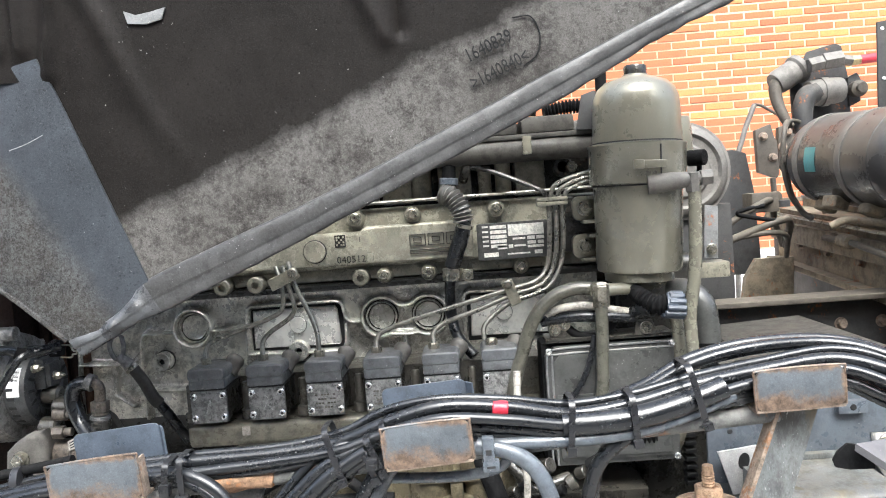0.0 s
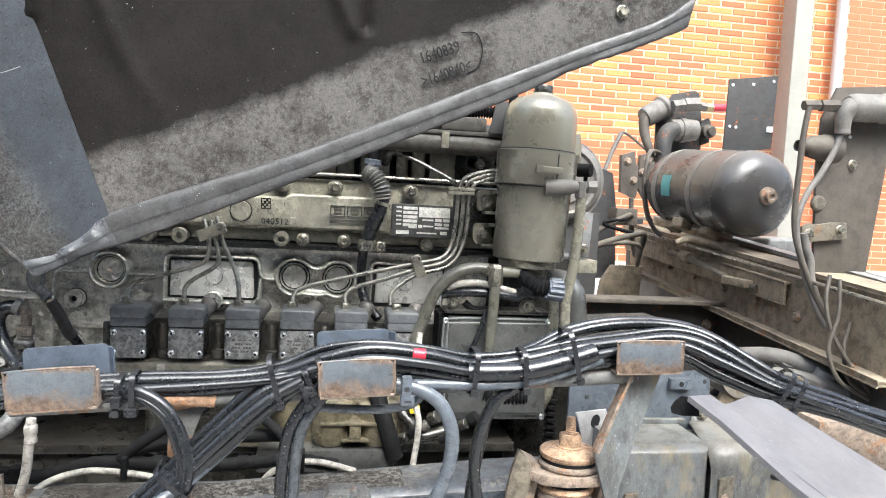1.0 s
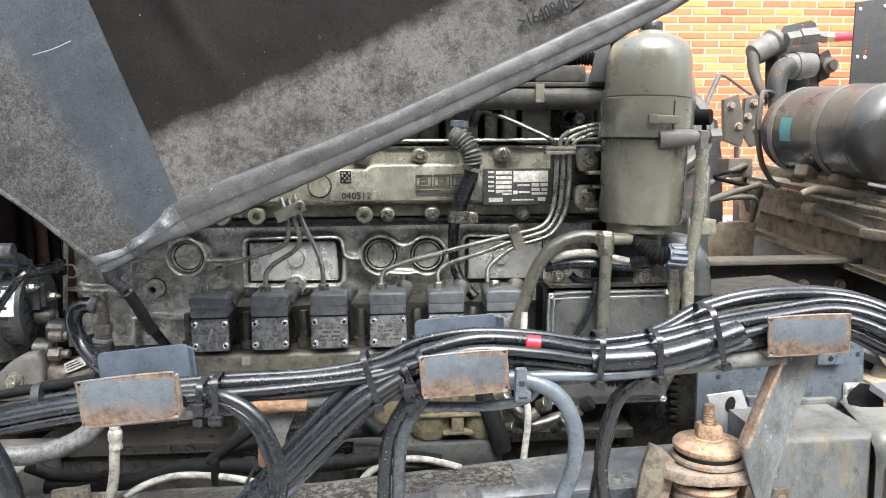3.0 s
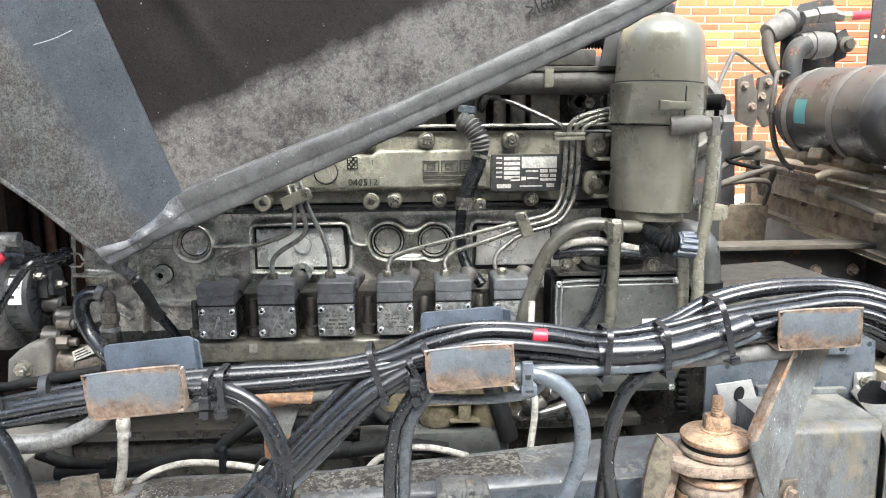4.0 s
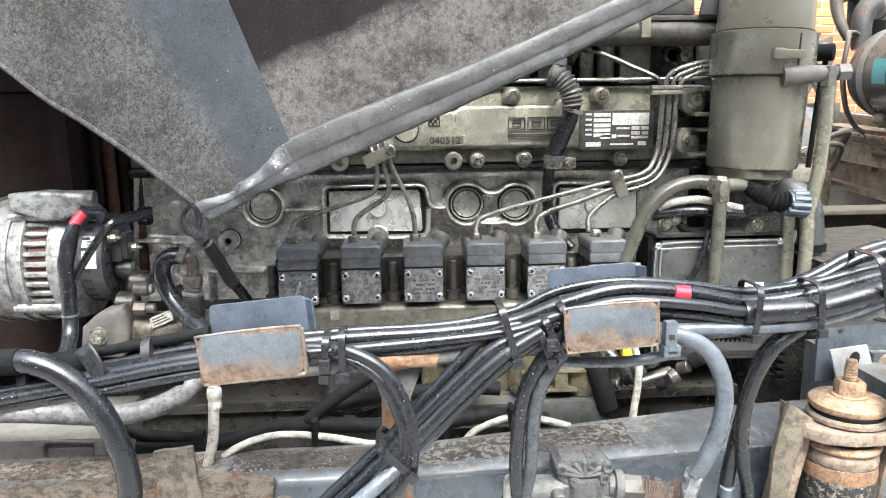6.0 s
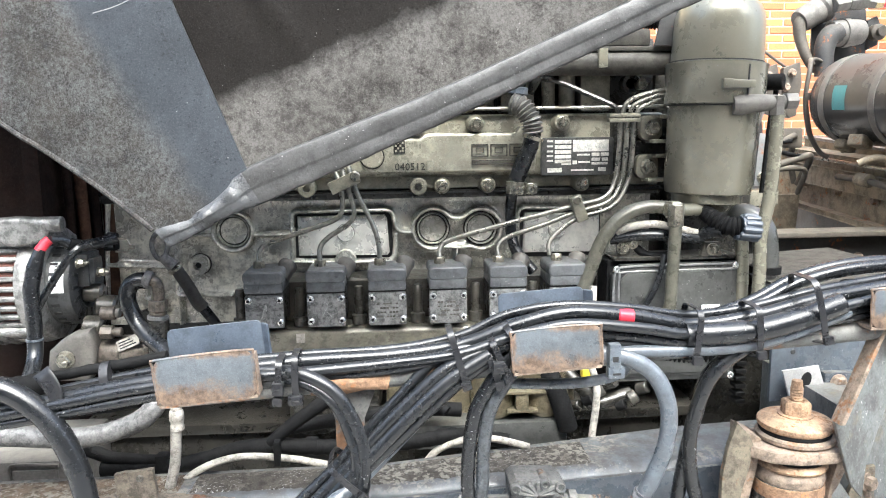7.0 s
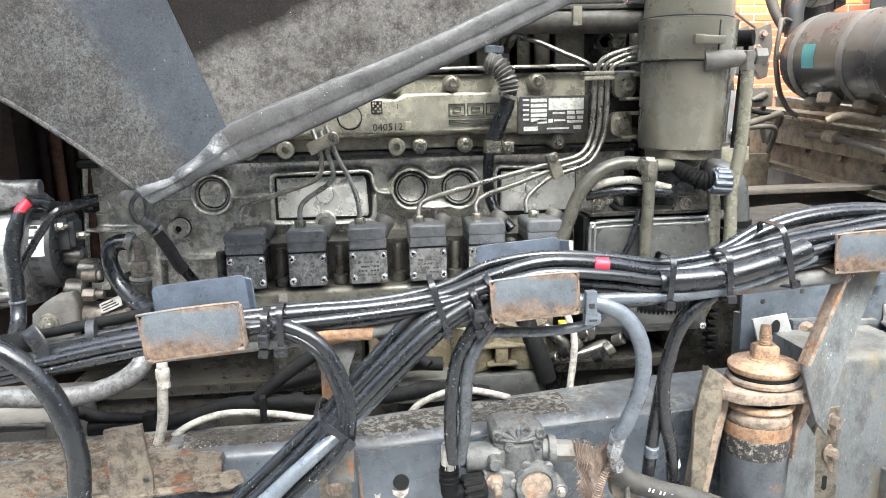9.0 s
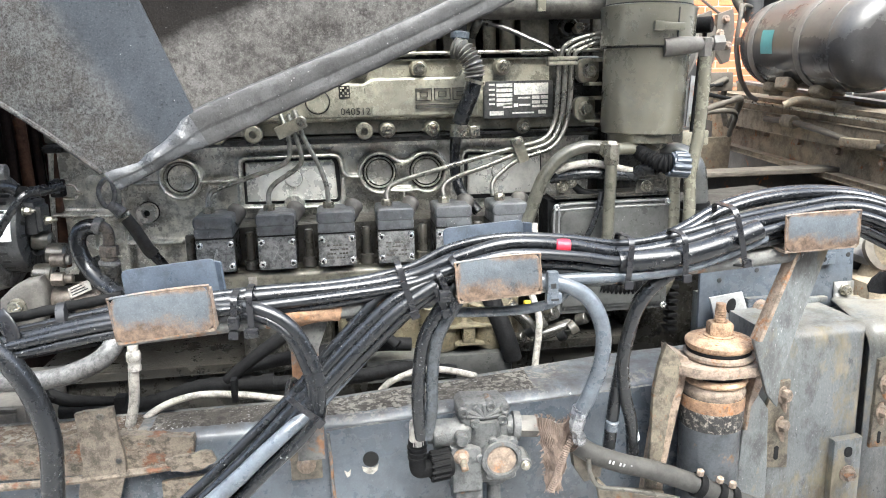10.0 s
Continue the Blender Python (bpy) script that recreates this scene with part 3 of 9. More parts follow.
part("mortar_bed", box(-9, 11, WALL_Y + 0.004, WALL_Y + 0.25, 1.125, 7.0), M_MORTAR, wall)
single("trim", box(-9, 11, WALL_Y - 0.02, WALL_Y + 0.27, 0.0, 1.12, 0.01), M_PLASTER, "white plastered plinth of the brick wall", "wall trim", kind="structure")

# unseen wall behind the camera, added to cut low sky light and reflections
yard = thing("light_blocker_south", (0, -8.15, 0), "unseen grey wall added to cut light from across the yard", "wall", kind="structure")
part("facade", box(-14, 14, -8.3, -8.0, 0.0, 5.6, 0.01), M_BLOCKER, yard)
part("eaves", box(-14.2, 14.2, -8.5, -7.7, 5.6, 5.75, 0.01), M_CABIN, yard)


# ---- the engine ----
engine = thing("engine", (0, 0.4, 0.75), "large olive-grey six-cylinder diesel engine with oily castings", "engine")

part("crankcase", box(-0.90, 0.80, 0.30, 1.0, 0.62, 1.46, 0.015), M_OLIVE_D, engine)
part("flywheel_housing", box(0.802, 1.06, 0.24, 1.0, 0.62, 1.47, 0.03, 3), M_OLIVE_D, engine)
part("head_end", box(0.782, 0.93, 0.34, 0.95, 1.475, 1.86, 0.02), M_OLIVE_D, engine)
# dark base face: the shade between the ribs is in its colour
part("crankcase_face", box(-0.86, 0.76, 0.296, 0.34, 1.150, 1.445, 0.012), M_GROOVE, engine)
part("cylinder_head", box(-0.85, 0.78, 0.34, 0.95, 1.45, 1.90, 0.015), M_OLIVE_D, engine)


def off_path(x, z, pts):
    """Distance of (x, z) from a broken line."""
    best = 9.0
    for (ax, az), (bx, bz) in zip(pts, pts[1:]):
        dx, dz = bx - ax, bz - az
        k = max(0.0, min(1.0, ((x - ax) * dx + (z - az) * dz) / (dx * dx + dz * dz)))
        best = min(best, math.hypot(x - ax - k * dx, z - az - k * dz))
    return best


# the cast face of the block: ribs round the covers, rings round the core plugs
PLUGS = ((-0.485, 1.349), (0.097, 1.344), (0.240, 1.341))
RIBS = (((-0.318, 1.262), (-0.315, 1.384), (-0.311, 1.396), (-0.300, 1.403), (-0.043, 1.404), (-0.027, 1.399), (-0.019, 1.388), (-0.013, 1.352), (-0.004, 1.340), (0.010, 1.336), (0.034, 1.336)),
        ((-0.318, 1.256), (-0.199, 1.251), (-0.036, 1.249), (-0.022, 1.256), (-0.016, 1.272), (-0.012, 1.330)),
        ((-0.428, 1.338), (-0.318, 1.338)), ((-0.543, 1.339), (-0.632, 1.342), (-0.645, 1.334), (-0.650, 1.318), (-0.654, 1.170)), ((-0.845, 1.258), (-0.690, 1.251)), ((-0.652, 1.166), (-0.500, 1.160)),
        ((-0.832, 1.440), (-0.845, 1.290), (-0.858, 1.140)), ((-0.648, 1.165), (-0.648, 1.080)), ((-0.740, 1.250), (-0.745, 1.160), (-0.690, 1.120)),
        ((0.349, 1.225), (0.351, 1.384), (0.356, 1.396), (0.368, 1.403), (0.610, 1.394)),
        ((0.168, 1.285), (0.166, 1.215)))
PAIR = [(0.097 + 0.060 * math.cos(radians(a)), 1.344 + 0.060 * math.sin(radians(a))) for a in range(58, 303, 12)]
PAIR += [(0.150, 1.288), (0.186, 1.287)]
PAIR += [(0.240 + 0.060 * math.cos(radians(a)), 1.341 + 0.060 * math.sin(radians(a))) for a in range(-122, 123, 12)]
PAIR += [(0.190, 1.378), (0.170, 1.374), (0.150, 1.378)]
PAIR.append(PAIR[0])


def block_relief(x, z):
    """How far the casting stands out at (x, z)."""
    out = 0.0
    for line in RIBS:
        d = off_path(x, z, line)
        out = max(out, 0.033 * math.exp(-(d / 0.0068) ** 4) + 0.004 * math.exp(-(d / 0.013) ** 2))
    d = off_path(x, z, PAIR)
    out = max(out, 0.033 * math.exp(-(d / 0.0068) ** 4) + 0.004 * math.exp(-(d / 0.013) ** 2))
    for px, pz in PLUGS:
        r = math.hypot(x - px, z - pz)
        if px < 0:
            out = max(out, 0.035 * math.exp(-((r - 0.0565) / 0.0070) ** 4) + 0.005 * math.exp(-((r - 0.058) / 0.014) ** 2))
        if r < 0.0475:
            out = -0.004
    out += 0.010 * max(0.0, (z - 1.418) / 0.03) ** 2
    return out + 0.0016 * noise.noise(Vector((x * 16, z * 16, 1.0))) + 0.0008 * noise.noise(Vector((x * 60, z * 60, 5.0)))


STEP, cols, rows_z, FOOT = 0.003, 540, 125, 1.075
verts = [(-0.86 + i * STEP, 0.290 - block_relief(-0.86 + i * STEP, FOOT + j * STEP), FOOT + j * STEP) for i in range(cols + 1) for j in range(rows_z + 1)]
quads = [(i * (rows_z + 1) + j, (i + 1) * (rows_z + 1) + j, (i + 1) * (rows_z + 1) + j + 1, i * (rows_z + 1) + j + 1) for i in range(cols) for j in range(rows_z)]
me = bpy.data.meshes.new("cast_face")
me.from_pydata([Vector(v) - root_of(engine) for v in verts], [], quads)
for f in me.polygons:
    f.use_smooth = True
me.materials.append(M_BLOCK)
cast = new("cast_face", me)
cast.parent = engine
for rim, face, hub in (([(-0.311, 1.3925), (-0.300, 1.3975), (-0.045, 1.3975), (-0.030, 1.392), (-0.0245, 1.377), (-0.021, 1.275), (-0.026, 1.259), (-0.311, 1.2625)],
                        [(-0.300, 1.388), (-0.045, 1.388), (-0.038, 1.378), (-0.032, 1.276), (-0.038, 1.268), (-0.300, 1.271)], (-0.161, 1.337)),
                       ([(0.357, 1.388), (0.368, 1.3965), (0.605, 1.388), (0.605, 1.250), (0.356, 1.250)], [(0.372, 1.387), (0.60, 1.380), (0.60, 1.262), (0.367, 1.264)], (0.470, 1.333))):
    # black sheet that paints the shade between rib and cover
    part("cover_gasket", slab(rim, 0.2835, 0.31), M_BLACK, engine)
    cover = part("side_cover", slab(face, 0.272, 0.31, 0.007, 3), M_OLIVE_L, engine, "bright bare-metal side cover")
    # dark ring painted as the shade of a groove round the boss
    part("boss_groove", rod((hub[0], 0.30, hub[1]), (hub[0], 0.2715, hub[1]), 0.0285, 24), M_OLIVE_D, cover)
    part("cover_boss", rod((hub[0], 0.30, hub[1]), (hub[0], 0.2655, hub[1]), 0.0255, 24), M_OLIVE_L, cover)
for px, pz in PLUGS:
    # dark disc puts shade into the gaps beside ring and plug
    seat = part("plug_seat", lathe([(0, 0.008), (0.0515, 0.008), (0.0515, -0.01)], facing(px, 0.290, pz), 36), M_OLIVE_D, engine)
    part("plug_ring", lathe([(0.0422, 0.0), (0.0428, 0.020), (0.0440, 0.0225), (0.0462, 0.0225), (0.0475, 0.020), (0.0480, 0.0)], facing(px, 0.290, pz), 40), M_BLOCK, seat)
    part("core_plug", lathe([(0, 0.009), (0.034, 0.0092), (0.0375, 0.011), (0.0390, 0.009), (0.0390, -0.01)], facing(px, 0.290, pz), 36), M_BLOCK, seat)
for bx, bz, br in ((-0.588, 1.253, 0.029), (-0.162, 1.258, 0.031)):
    boss = part("boss", lathe([(0, -0.03), (br, -0.03), (br, 0.030), (br * 0.93, 0.034), (0.012, 0.034), (0.010, 0.018), (0, 0.018)], facing(bx, 0.281, bz), 28), M_BLOCK, engine)
    # dark ring painted as contact shade at the boss foot
    part("boss_seat", lathe([(0, 0), (br + 0.003, 0), (br + 0.003, 0.004), (0, 0.004)], facing(bx, 0.287, bz), 28), M_OLIVE_D, boss)
    part("bore", rod((bx, 0.262, bz), (bx, 0.2605, bz), 0.0095, 6, 0), M_VOID, boss)

part("cast_disc", lathe([(0, 0.0), (0.026, 0.0), (0.026, 0.007), (0.023, 0.009), (0, 0.009)], facing(-0.731, 0.292, 1.344), 28), M_BLOCK, engine)

# flange between crankcase and head, with its bosses, bolts and spacers
part("head_flange", box(-0.84, 0.77, 0.235, 0.40, 1.438, 1.462, 0.006), M_OLIVE_D, engine)
part("head_flange", box(-0.84, 0.77, 0.245, 0.40, 1.463, 1.505, 0.012), M_OLIVE, engine)
part("gasket", box(-0.84, 0.775, 0.228, 0.36, 1.452, 1.456), M_BLACK, engine)
for bx in (-0.36, -0.26, 0.054, 0.122, 0.254, 0.528):
    part("bolt_boss", lathe([(0, 0), (0.026, 0), (0.023, 0.06), (0.020, 0.066), (0, 0.066)], facing(bx, 0.27, 1.474), 20), M_OLIVE, engine)
for bx in (0.122, 0.254, 0.528):
    share("bolt", BOLT_M, engine, (bx, 0.204, 1.474), TOWARD)
for bx in (-0.36, -0.26, 0.054):
    part("spacer", lathe([(0.010, -0.02), (0.025, -0.02), (0.025, 0.018), (0.022, 0.021), (0.011, 0.021), (0.010, 0.0), (0, 0.0)], facing(bx, 0.21, 1.474), 24), M_OLIVE, engine)

# intake manifold with its raised face
part("manifold", box(-0.62, 0.78, 0.235, 0.45, 1.50, 1.675, 0.018, 3), M_MANIFOLD, engine, "olive painted intake manifold")
bm = slab([(-0.55, 1.515), (0.39, 1.510), (0.395, 1.60), (0.385, 1.636), (0.345, 1.640), (0.335, 1.622), (0.08, 1.624), (0.06, 1.61), (-0.55, 1.615)], 0.198, 0.26, 0.012, 3)
raised = part("manifold_face", bm, M_MANIFOLD, engine)
for bx in (-0.115, 0.050, 0.219, 0.466):
    part("bolt_boss", lathe([(0, 0), (0.027, 0), (0.024, 0.045), (0.021, 0.05), (0, 0.05)], facing(bx, 0.248, 1.648), 20), M_OLIVE, engine)
    share("bolt", BOLT_M, engine, (bx, 0.198, 1.648), TOWARD)
# dark ring painted as groove shade round the cast disc
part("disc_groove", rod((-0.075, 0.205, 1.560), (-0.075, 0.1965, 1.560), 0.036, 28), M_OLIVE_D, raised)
part("cast_disc", rod((-0.075, 0.20, 1.560), (-0.075, 0.186, 1.560), 0.032, 28), M_MANIFOLD, raised)
letters("040512", 0.029, 0.003, facing(-0.012, 0.197, 1.521), M_OLIVE_D, raised, "cast_number")
letters("1", 0.022, 0.003, facing(0.055, 0.197, 1.580), M_OLIVE_D, raised, "cast_number")
part("cast_stub", box(0.078, 0.098, 0.184, 0.20, 1.518, 1.545, 0.004), M_MANIFOLD, raised)
code = box(-0.014, 0.018, 0.1955, 0.20, 1.568, 1.604, 0.001)
part("cast_square", code, M_OLIVE_D, raised)
bm = bmesh.new()
for i, j in ((0, 0), (0, 2), (1, 1), (1, 3), (2, 0), (2, 2), (3, 1), (3, 3), (0, 3), (3, 0)):
    box(-0.010 + i * 0.0065, -0.005 + i * 0.0065, 0.1935, 0.197, 1.572 + j * 0.0075, 1.5775 + j * 0.0075, 0, 1, bm)
part("cast_dots", bm, M_MANIFOLD, raised)
# maker's mark as plain raised bars, darkened to paint their edge shade
bm = bmesh.new()
for a, b, z0, z1 in ((0.206, 0.362, 1.5335, 1.5360), (0.206, 0.362, 1.5435, 1.5460), (0.206, 0.2085, 1.5335, 1.5460)):
    box(a, b, 0.1925, 0.20, z0, z1, 0.0006, 1, bm)
for a in (0.206, 0.260, 0.314):
    for x0, x1, z0, z1 in ((a, a + 0.048, 1.5560, 1.5585), (a, a + 0.048, 1.5885, 1.5910), (a, a + 0.0025, 1.5560, 1.5910), (a + 0.0455, a + 0.048, 1.5560, 1.5910),
                           (a + 0.012, a + 0.036, 1.5660, 1.5680), (a + 0.012, a + 0.036, 1.5790, 1.5810), (a + 0.012, a + 0.014, 1.5660, 1.5810), (a + 0.034, a + 0.036, 1.5660, 1.5810)):
        box(x0, x1, 0.1925, 0.20, z0, z1, 0.0006, 1, bm)
part("maker_mark", bm, M_GROOVE, raised)

# name plate
plate = part("name_plate", slab(rounded(0.404, 0.612, 1.499, 1.606, 0.006), 0.186, 0.20, 0.001, 1), M_NAMEPLATE, engine, "black name plate with white fields")
for x0, x1, z0, z1 in ((0.4197, 0.4372, 1.5935, 1.5989), (0.4425, 0.4896, 1.5891, 1.5989), (0.4197, 0.4372, 1.5793, 1.5846), (0.4425, 0.4896, 1.5748, 1.5846), (0.4197, 0.4372, 1.565, 1.5703), (0.4425, 0.4896, 1.5605, 1.5703), (0.4197, 0.4372, 1.5516, 1.557), (0.4425, 0.4896, 1.5472, 1.557), (0.4197, 0.4372, 1.5382, 1.5436), (0.4425, 0.4896, 1.5338, 1.5436), (0.4949, 0.598, 1.5659, 1.5989), (0.5071, 0.5438, 1.5543, 1.5596), (0.5491, 0.5718, 1.5525, 1.5623), (0.5753, 0.598, 1.5525, 1.5623), (0.494, 0.5071, 1.5302, 1.5409), (0.5106, 0.5438, 1.5338, 1.5391), (0.5491, 0.5735, 1.5391, 1.548), (0.5788, 0.5963, 1.5391, 1.548), (0.5491, 0.5963, 1.5284, 1.5356), (0.4215, 0.4634, 1.5079, 1.5204), (0.4896, 0.5552, 1.5115, 1.5159), (0.5683, 0.591, 1.5097, 1.5204), (0.4617, 0.4896, 1.5284, 1.5391)):
    part("label_field", box(x0, x1, 0.1845, 0.187, z0, z1), M_FIELD, plate)
part("manifold_end", box(0.615, 0.79, 0.215, 0.30, 1.505, 1.67, 0.012), M_OLIVE_D, engine)

# lugs that hold the oil separator
for lx, ly, lz in ((0.716, 0.165, 1.629), (0.712, 0.18, 1.520)):
    lug = part("lug", slab(rounded(lx - 0.034, lx + 0.03, lz - 0.034, lz + 0.036, 0.02), ly, ly + 0.03, 0.004), M_OLIVE, engine)
    part("lug_rib", box(lx + 0.01, lx + 0.09, ly - 0.03, ly + 0.03, lz + 0.026, lz + 0.036, 0.003), M_OLIVE, lug)
    part("lug_rib", box(lx - 0.01, lx + 0.09, ly - 0.03, ly + 0.03, lz - 0.042, lz - 0.032, 0.003), M_OLIVE, lug)
    share("bolt", BOLT_L, lug, (lx, ly, lz), TOWARD, "yellowish plated bolt")
part("stub_pipe", rod((0.775, 0.05, 1.475), (0.775, 0.16, 1.475), 0.014, 16), M_OLIVE, engine)

# upper rail, its tab and what sits above and behind it
part("upper_rail", rod((-0.3, 0.175, 1.812), (0.80, 0.165, 1.808), 0.034, 20), M_DULL, engine)
part("upper_ledge", box(-0.3, 0.80, 0.14, 0.32, 1.838, 1.852, 0.004), M_DULL, engine)
part("upper_box", box(0.55, 0.70, 0.15, 0.40, 1.853, 1.90, 0.01), M_DULL, engine)
part("upper_box", box(0.20, 0.54, 0.16, 0.42, 1.853, 1.905, 0.012), M_DULL, engine)
part("rail_tab", box(0.548, 0.574, 0.125, 0.16, 1.793, 1.845, 0.004), M_CANISTER, engine)
part("hanger_plate", slab([(0.70, 1.85), (0.77, 1.85), (0.785, 1.935), (0.755, 1.955), (0.72, 1.945)], 0.12, 0.13, 0.002), M_FRAME_D, engine)
part("spring_coil", tube([(0.62, 0.2, 1.915), (0.70, 0.2, 1.925), (0.78, 0.2, 1.92)], 0.018, 12, 6, ripple=0.005, pitch=0.010), M_RUBBER_M, engine)
part("bellows", tube([(0.50, 0.2, 1.915), (0.56, 0.2, 1.925), (0.60, 0.2, 1.92)], 0.016, 12, 6), M_OLIVE_D, engine)
for rx, rr, z0, z1 in ((0.495, 0.024, 1.69, 1.785), (0.44, 0.02, 1.69, 1.775), (0.25, 0.03, 1.69, 1.78), (0.09, 0.03, 1.69, 1.78)):
    part("rocker_stud", rod((rx, 0.27, z0), (rx, 0.27, z1), rr, 20), M_OLIVE, engine)
for x0, x1, y0 in ((0.53, 0.62, 0.25), (0.13, 0.22, 0.26), (-0.05, 0.06, 0.26), (0.30, 0.40, 0.27)):
    part("injector_housing", box(x0, x1, y0, 0.36, 1.68, 1.79, 0.01), M_OLIVE, engine)
part("injector_port", lathe([(0.014, 0), (0.03, 0), (0.032, 0.02), (0.026, 0.03), (0.016, 0.03), (0.014, 0.0), (0, 0.0)], facing(0.668, 0.24, 1.755), 24), M_OLIVE_D, engine)
part("injector_nut", turned(hexhead(0.017, 0.03), facing(0.69, 0.21, 1.752)), M_STEEL, engine)
part("leak_pipe", tube([(-0.3, 0.215, 1.690), (0.2, 0.215, 1.690), (0.60, 0.21, 1.690), (0.78, 0.20, 1.690)], 0.0055, 8, 3), M_PIPE, engine)
part("dip_tube", tube([(0.405, 0.18, 1.772), (0.46, 0.17, 1.755), (0.53, 0.15, 1.722), (0.590, 0.12, 1.690), (0.607, 0.12, 1.665)], 0.007, 8), M_OLIVE_D, engine)
part("pipe_elbow", tube([(0.375, 0.20, 1.735), (0.385, 0.17, 1.765), (0.40, 0.17, 1.775), (0.425, 0.18, 1.77)], 0.013, 10), M_OLIVE_D, engine)
for k in range(3):
    part("injection_pipe", tube([(0.616 + 0.018 * k, 0.12, 1.655), (0.622 + 0.02 * k, 0.12, 1.690 - 0.004 * k), (0.65 + 0.02 * k, 0.12, 1.712 - 0.008 * k),
                                 (0.72, 0.12, 1.730 - 0.012 * k), (0.80, 0.15, 1.738 - 0.014 * k)], 0.0065, 8), M_PIPE, engine)

# pump gallery and the six unit pumps
part("pump_gallery", box(-0.44, 0.56, 0.035, 0.30, 1.045, 1.108, 0.016, 3), mat("oily_olive_gallery", (0.165, 0.154, 0.120), 0.3, 0.3, 0.35, 9, 200, 0.4, 0.06, DUST, grime=0.6, coat=0.4, fleck=0.15), engine)
# dark plate behind the pumps, recess shade put into its colour
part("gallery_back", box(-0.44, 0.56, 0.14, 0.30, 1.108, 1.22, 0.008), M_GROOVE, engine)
part("paint_mark", box(-0.285, -0.262, 0.030, 0.036, 1.075, 1.1, 0.002), M_WHITE, engine)


def pump_meshes():
    body = slab(rounded(-0.047, 0.047, -0.046, 0.046, 0.007), 0.008, 0.16, 0.004)
    plate = slab(rounded(-0.050, 0.050, -0.046, 0.043, 0.007), -0.002, 0.007, 0.0025)
    cap = slab(rounded(-0.0495, 0.0495, -0.002, 0.026, 0.006), -0.009, 0.12, 0.005, 2)
    slab(rounded(-0.0515, 0.0515, 0.022, 0.0565, 0.012), -0.012, 0.122, 0.009, 3, cap)
    groove = slab(rounded(-0.049, 0.049, -0.006, 0.000, 0.002, 2), 0.002, 0.14)
    neck = lathe([(0, 0), (0.0235, 0), (0.024, 0.030), (0.026, 0.033), (0.026, 0.042), (0.0225, 0.050), (0.013, 0.055), (0, 0.056)], along((0.034, 0.075, 0.022), (0.058, 0.105, 0.062)), 20)
    nut = hexhead(0.0155, 0.018)
    stud = lathe([(0, 0), (0.020, 0), (0.020, 0.025), (0.013, 0.028), (0.013, 0.10), (0.010, 0.105), (0, 0.105)], None, 14)
    return [mesh_of(nm, b, m, 35) for nm, b, m in (("unit_pump", body, M_OLIVE_D), ("face_plate", plate, M_PUMP), ("cap", cap, M_PUMPCAP), ("gasket", groove, M_BLACK), ("outlet_neck", neck, M_GREYDUST), ("union_nut", nut, M_STEEL), ("stud", stud, M_GROOVE))]


PUMP, FACE, CAP, GROOVE, NECK, NUT, STUD = pump_meshes()
for k in range(6):
    x = -0.360 + 0.160 * k
    pump = share("unit_pump", PUMP, engine, (x, 0.006, 1.170), (0, 0, 0), "unit injection pump with a scuffed plate and grey cap")
    face = share("face_plate", FACE, pump, (x, 0.006, 1.170), (0, 0, 0), "scuffed bare-metal face plate")
    share("cap", CAP, pump, (x, 0.006, 1.220))
    share("gasket", GROOVE, pump, (x, 0.006, 1.219))
    share("outlet_neck", NECK, pump, (x, 0.006, 1.222))
    share("union_nut", NUT, pump, (x - 0.018, 0.06, 1.276))
    for sx in (-0.040, 0.040):
        for sz in (-0.029, 0.030):
            share("screw", SCREW, face, (x + sx, 0.004, 1.169 + sz), TOWARD)
            share("socket", SOCKET, face, (x + sx, 0.001, 1.169 + sz), TOWARD)
    bm = bmesh.new()
    if k in (2, 3, 4):
        for q in range(4):
            for c in range(7):
                if (q * 5 + c * 3 + k) % 4:
                    box(x - 0.028 + 0.0082 * c, x - 0.0215 + 0.0082 * c, 0.0034, 0.008, 1.145 + q * 0.0115, 1.1495 + q * 0.0115, 0, 1, bm)
        part("type_plate", bm, M_GROOVE, face)
    elif k == 0:
        part("chalk_mark", tube([(x - 0.008, 0.003, 1.150), (x - 0.002, 0.003, 1.170), (x + 0.005, 0.003, 1.188), (x + 0.004, 0.003, 1.172)], 0.0022, 5), M_CHALK, face)
    elif k == 1:
        part("chalk_mark", tube([(x - 0.014, 0.005, 1.148), (x - 0.003, 0.005, 1.166), (x + 0.003, 0.005, 1.182), (x - 0.006, 0.005, 1.192)], 0.0016, 5), M_CHALK, face)
        part("chalk_mark", tube([(x + 0.014, 0.005, 1.150), (x + 0.002, 0.005, 1.164), (x - 0.012, 0.005, 1.176)], 0.0015, 5), M_CHALK, face)
    share("stud", STUD, pump, (x - 0.078, 0.085, 1.110))

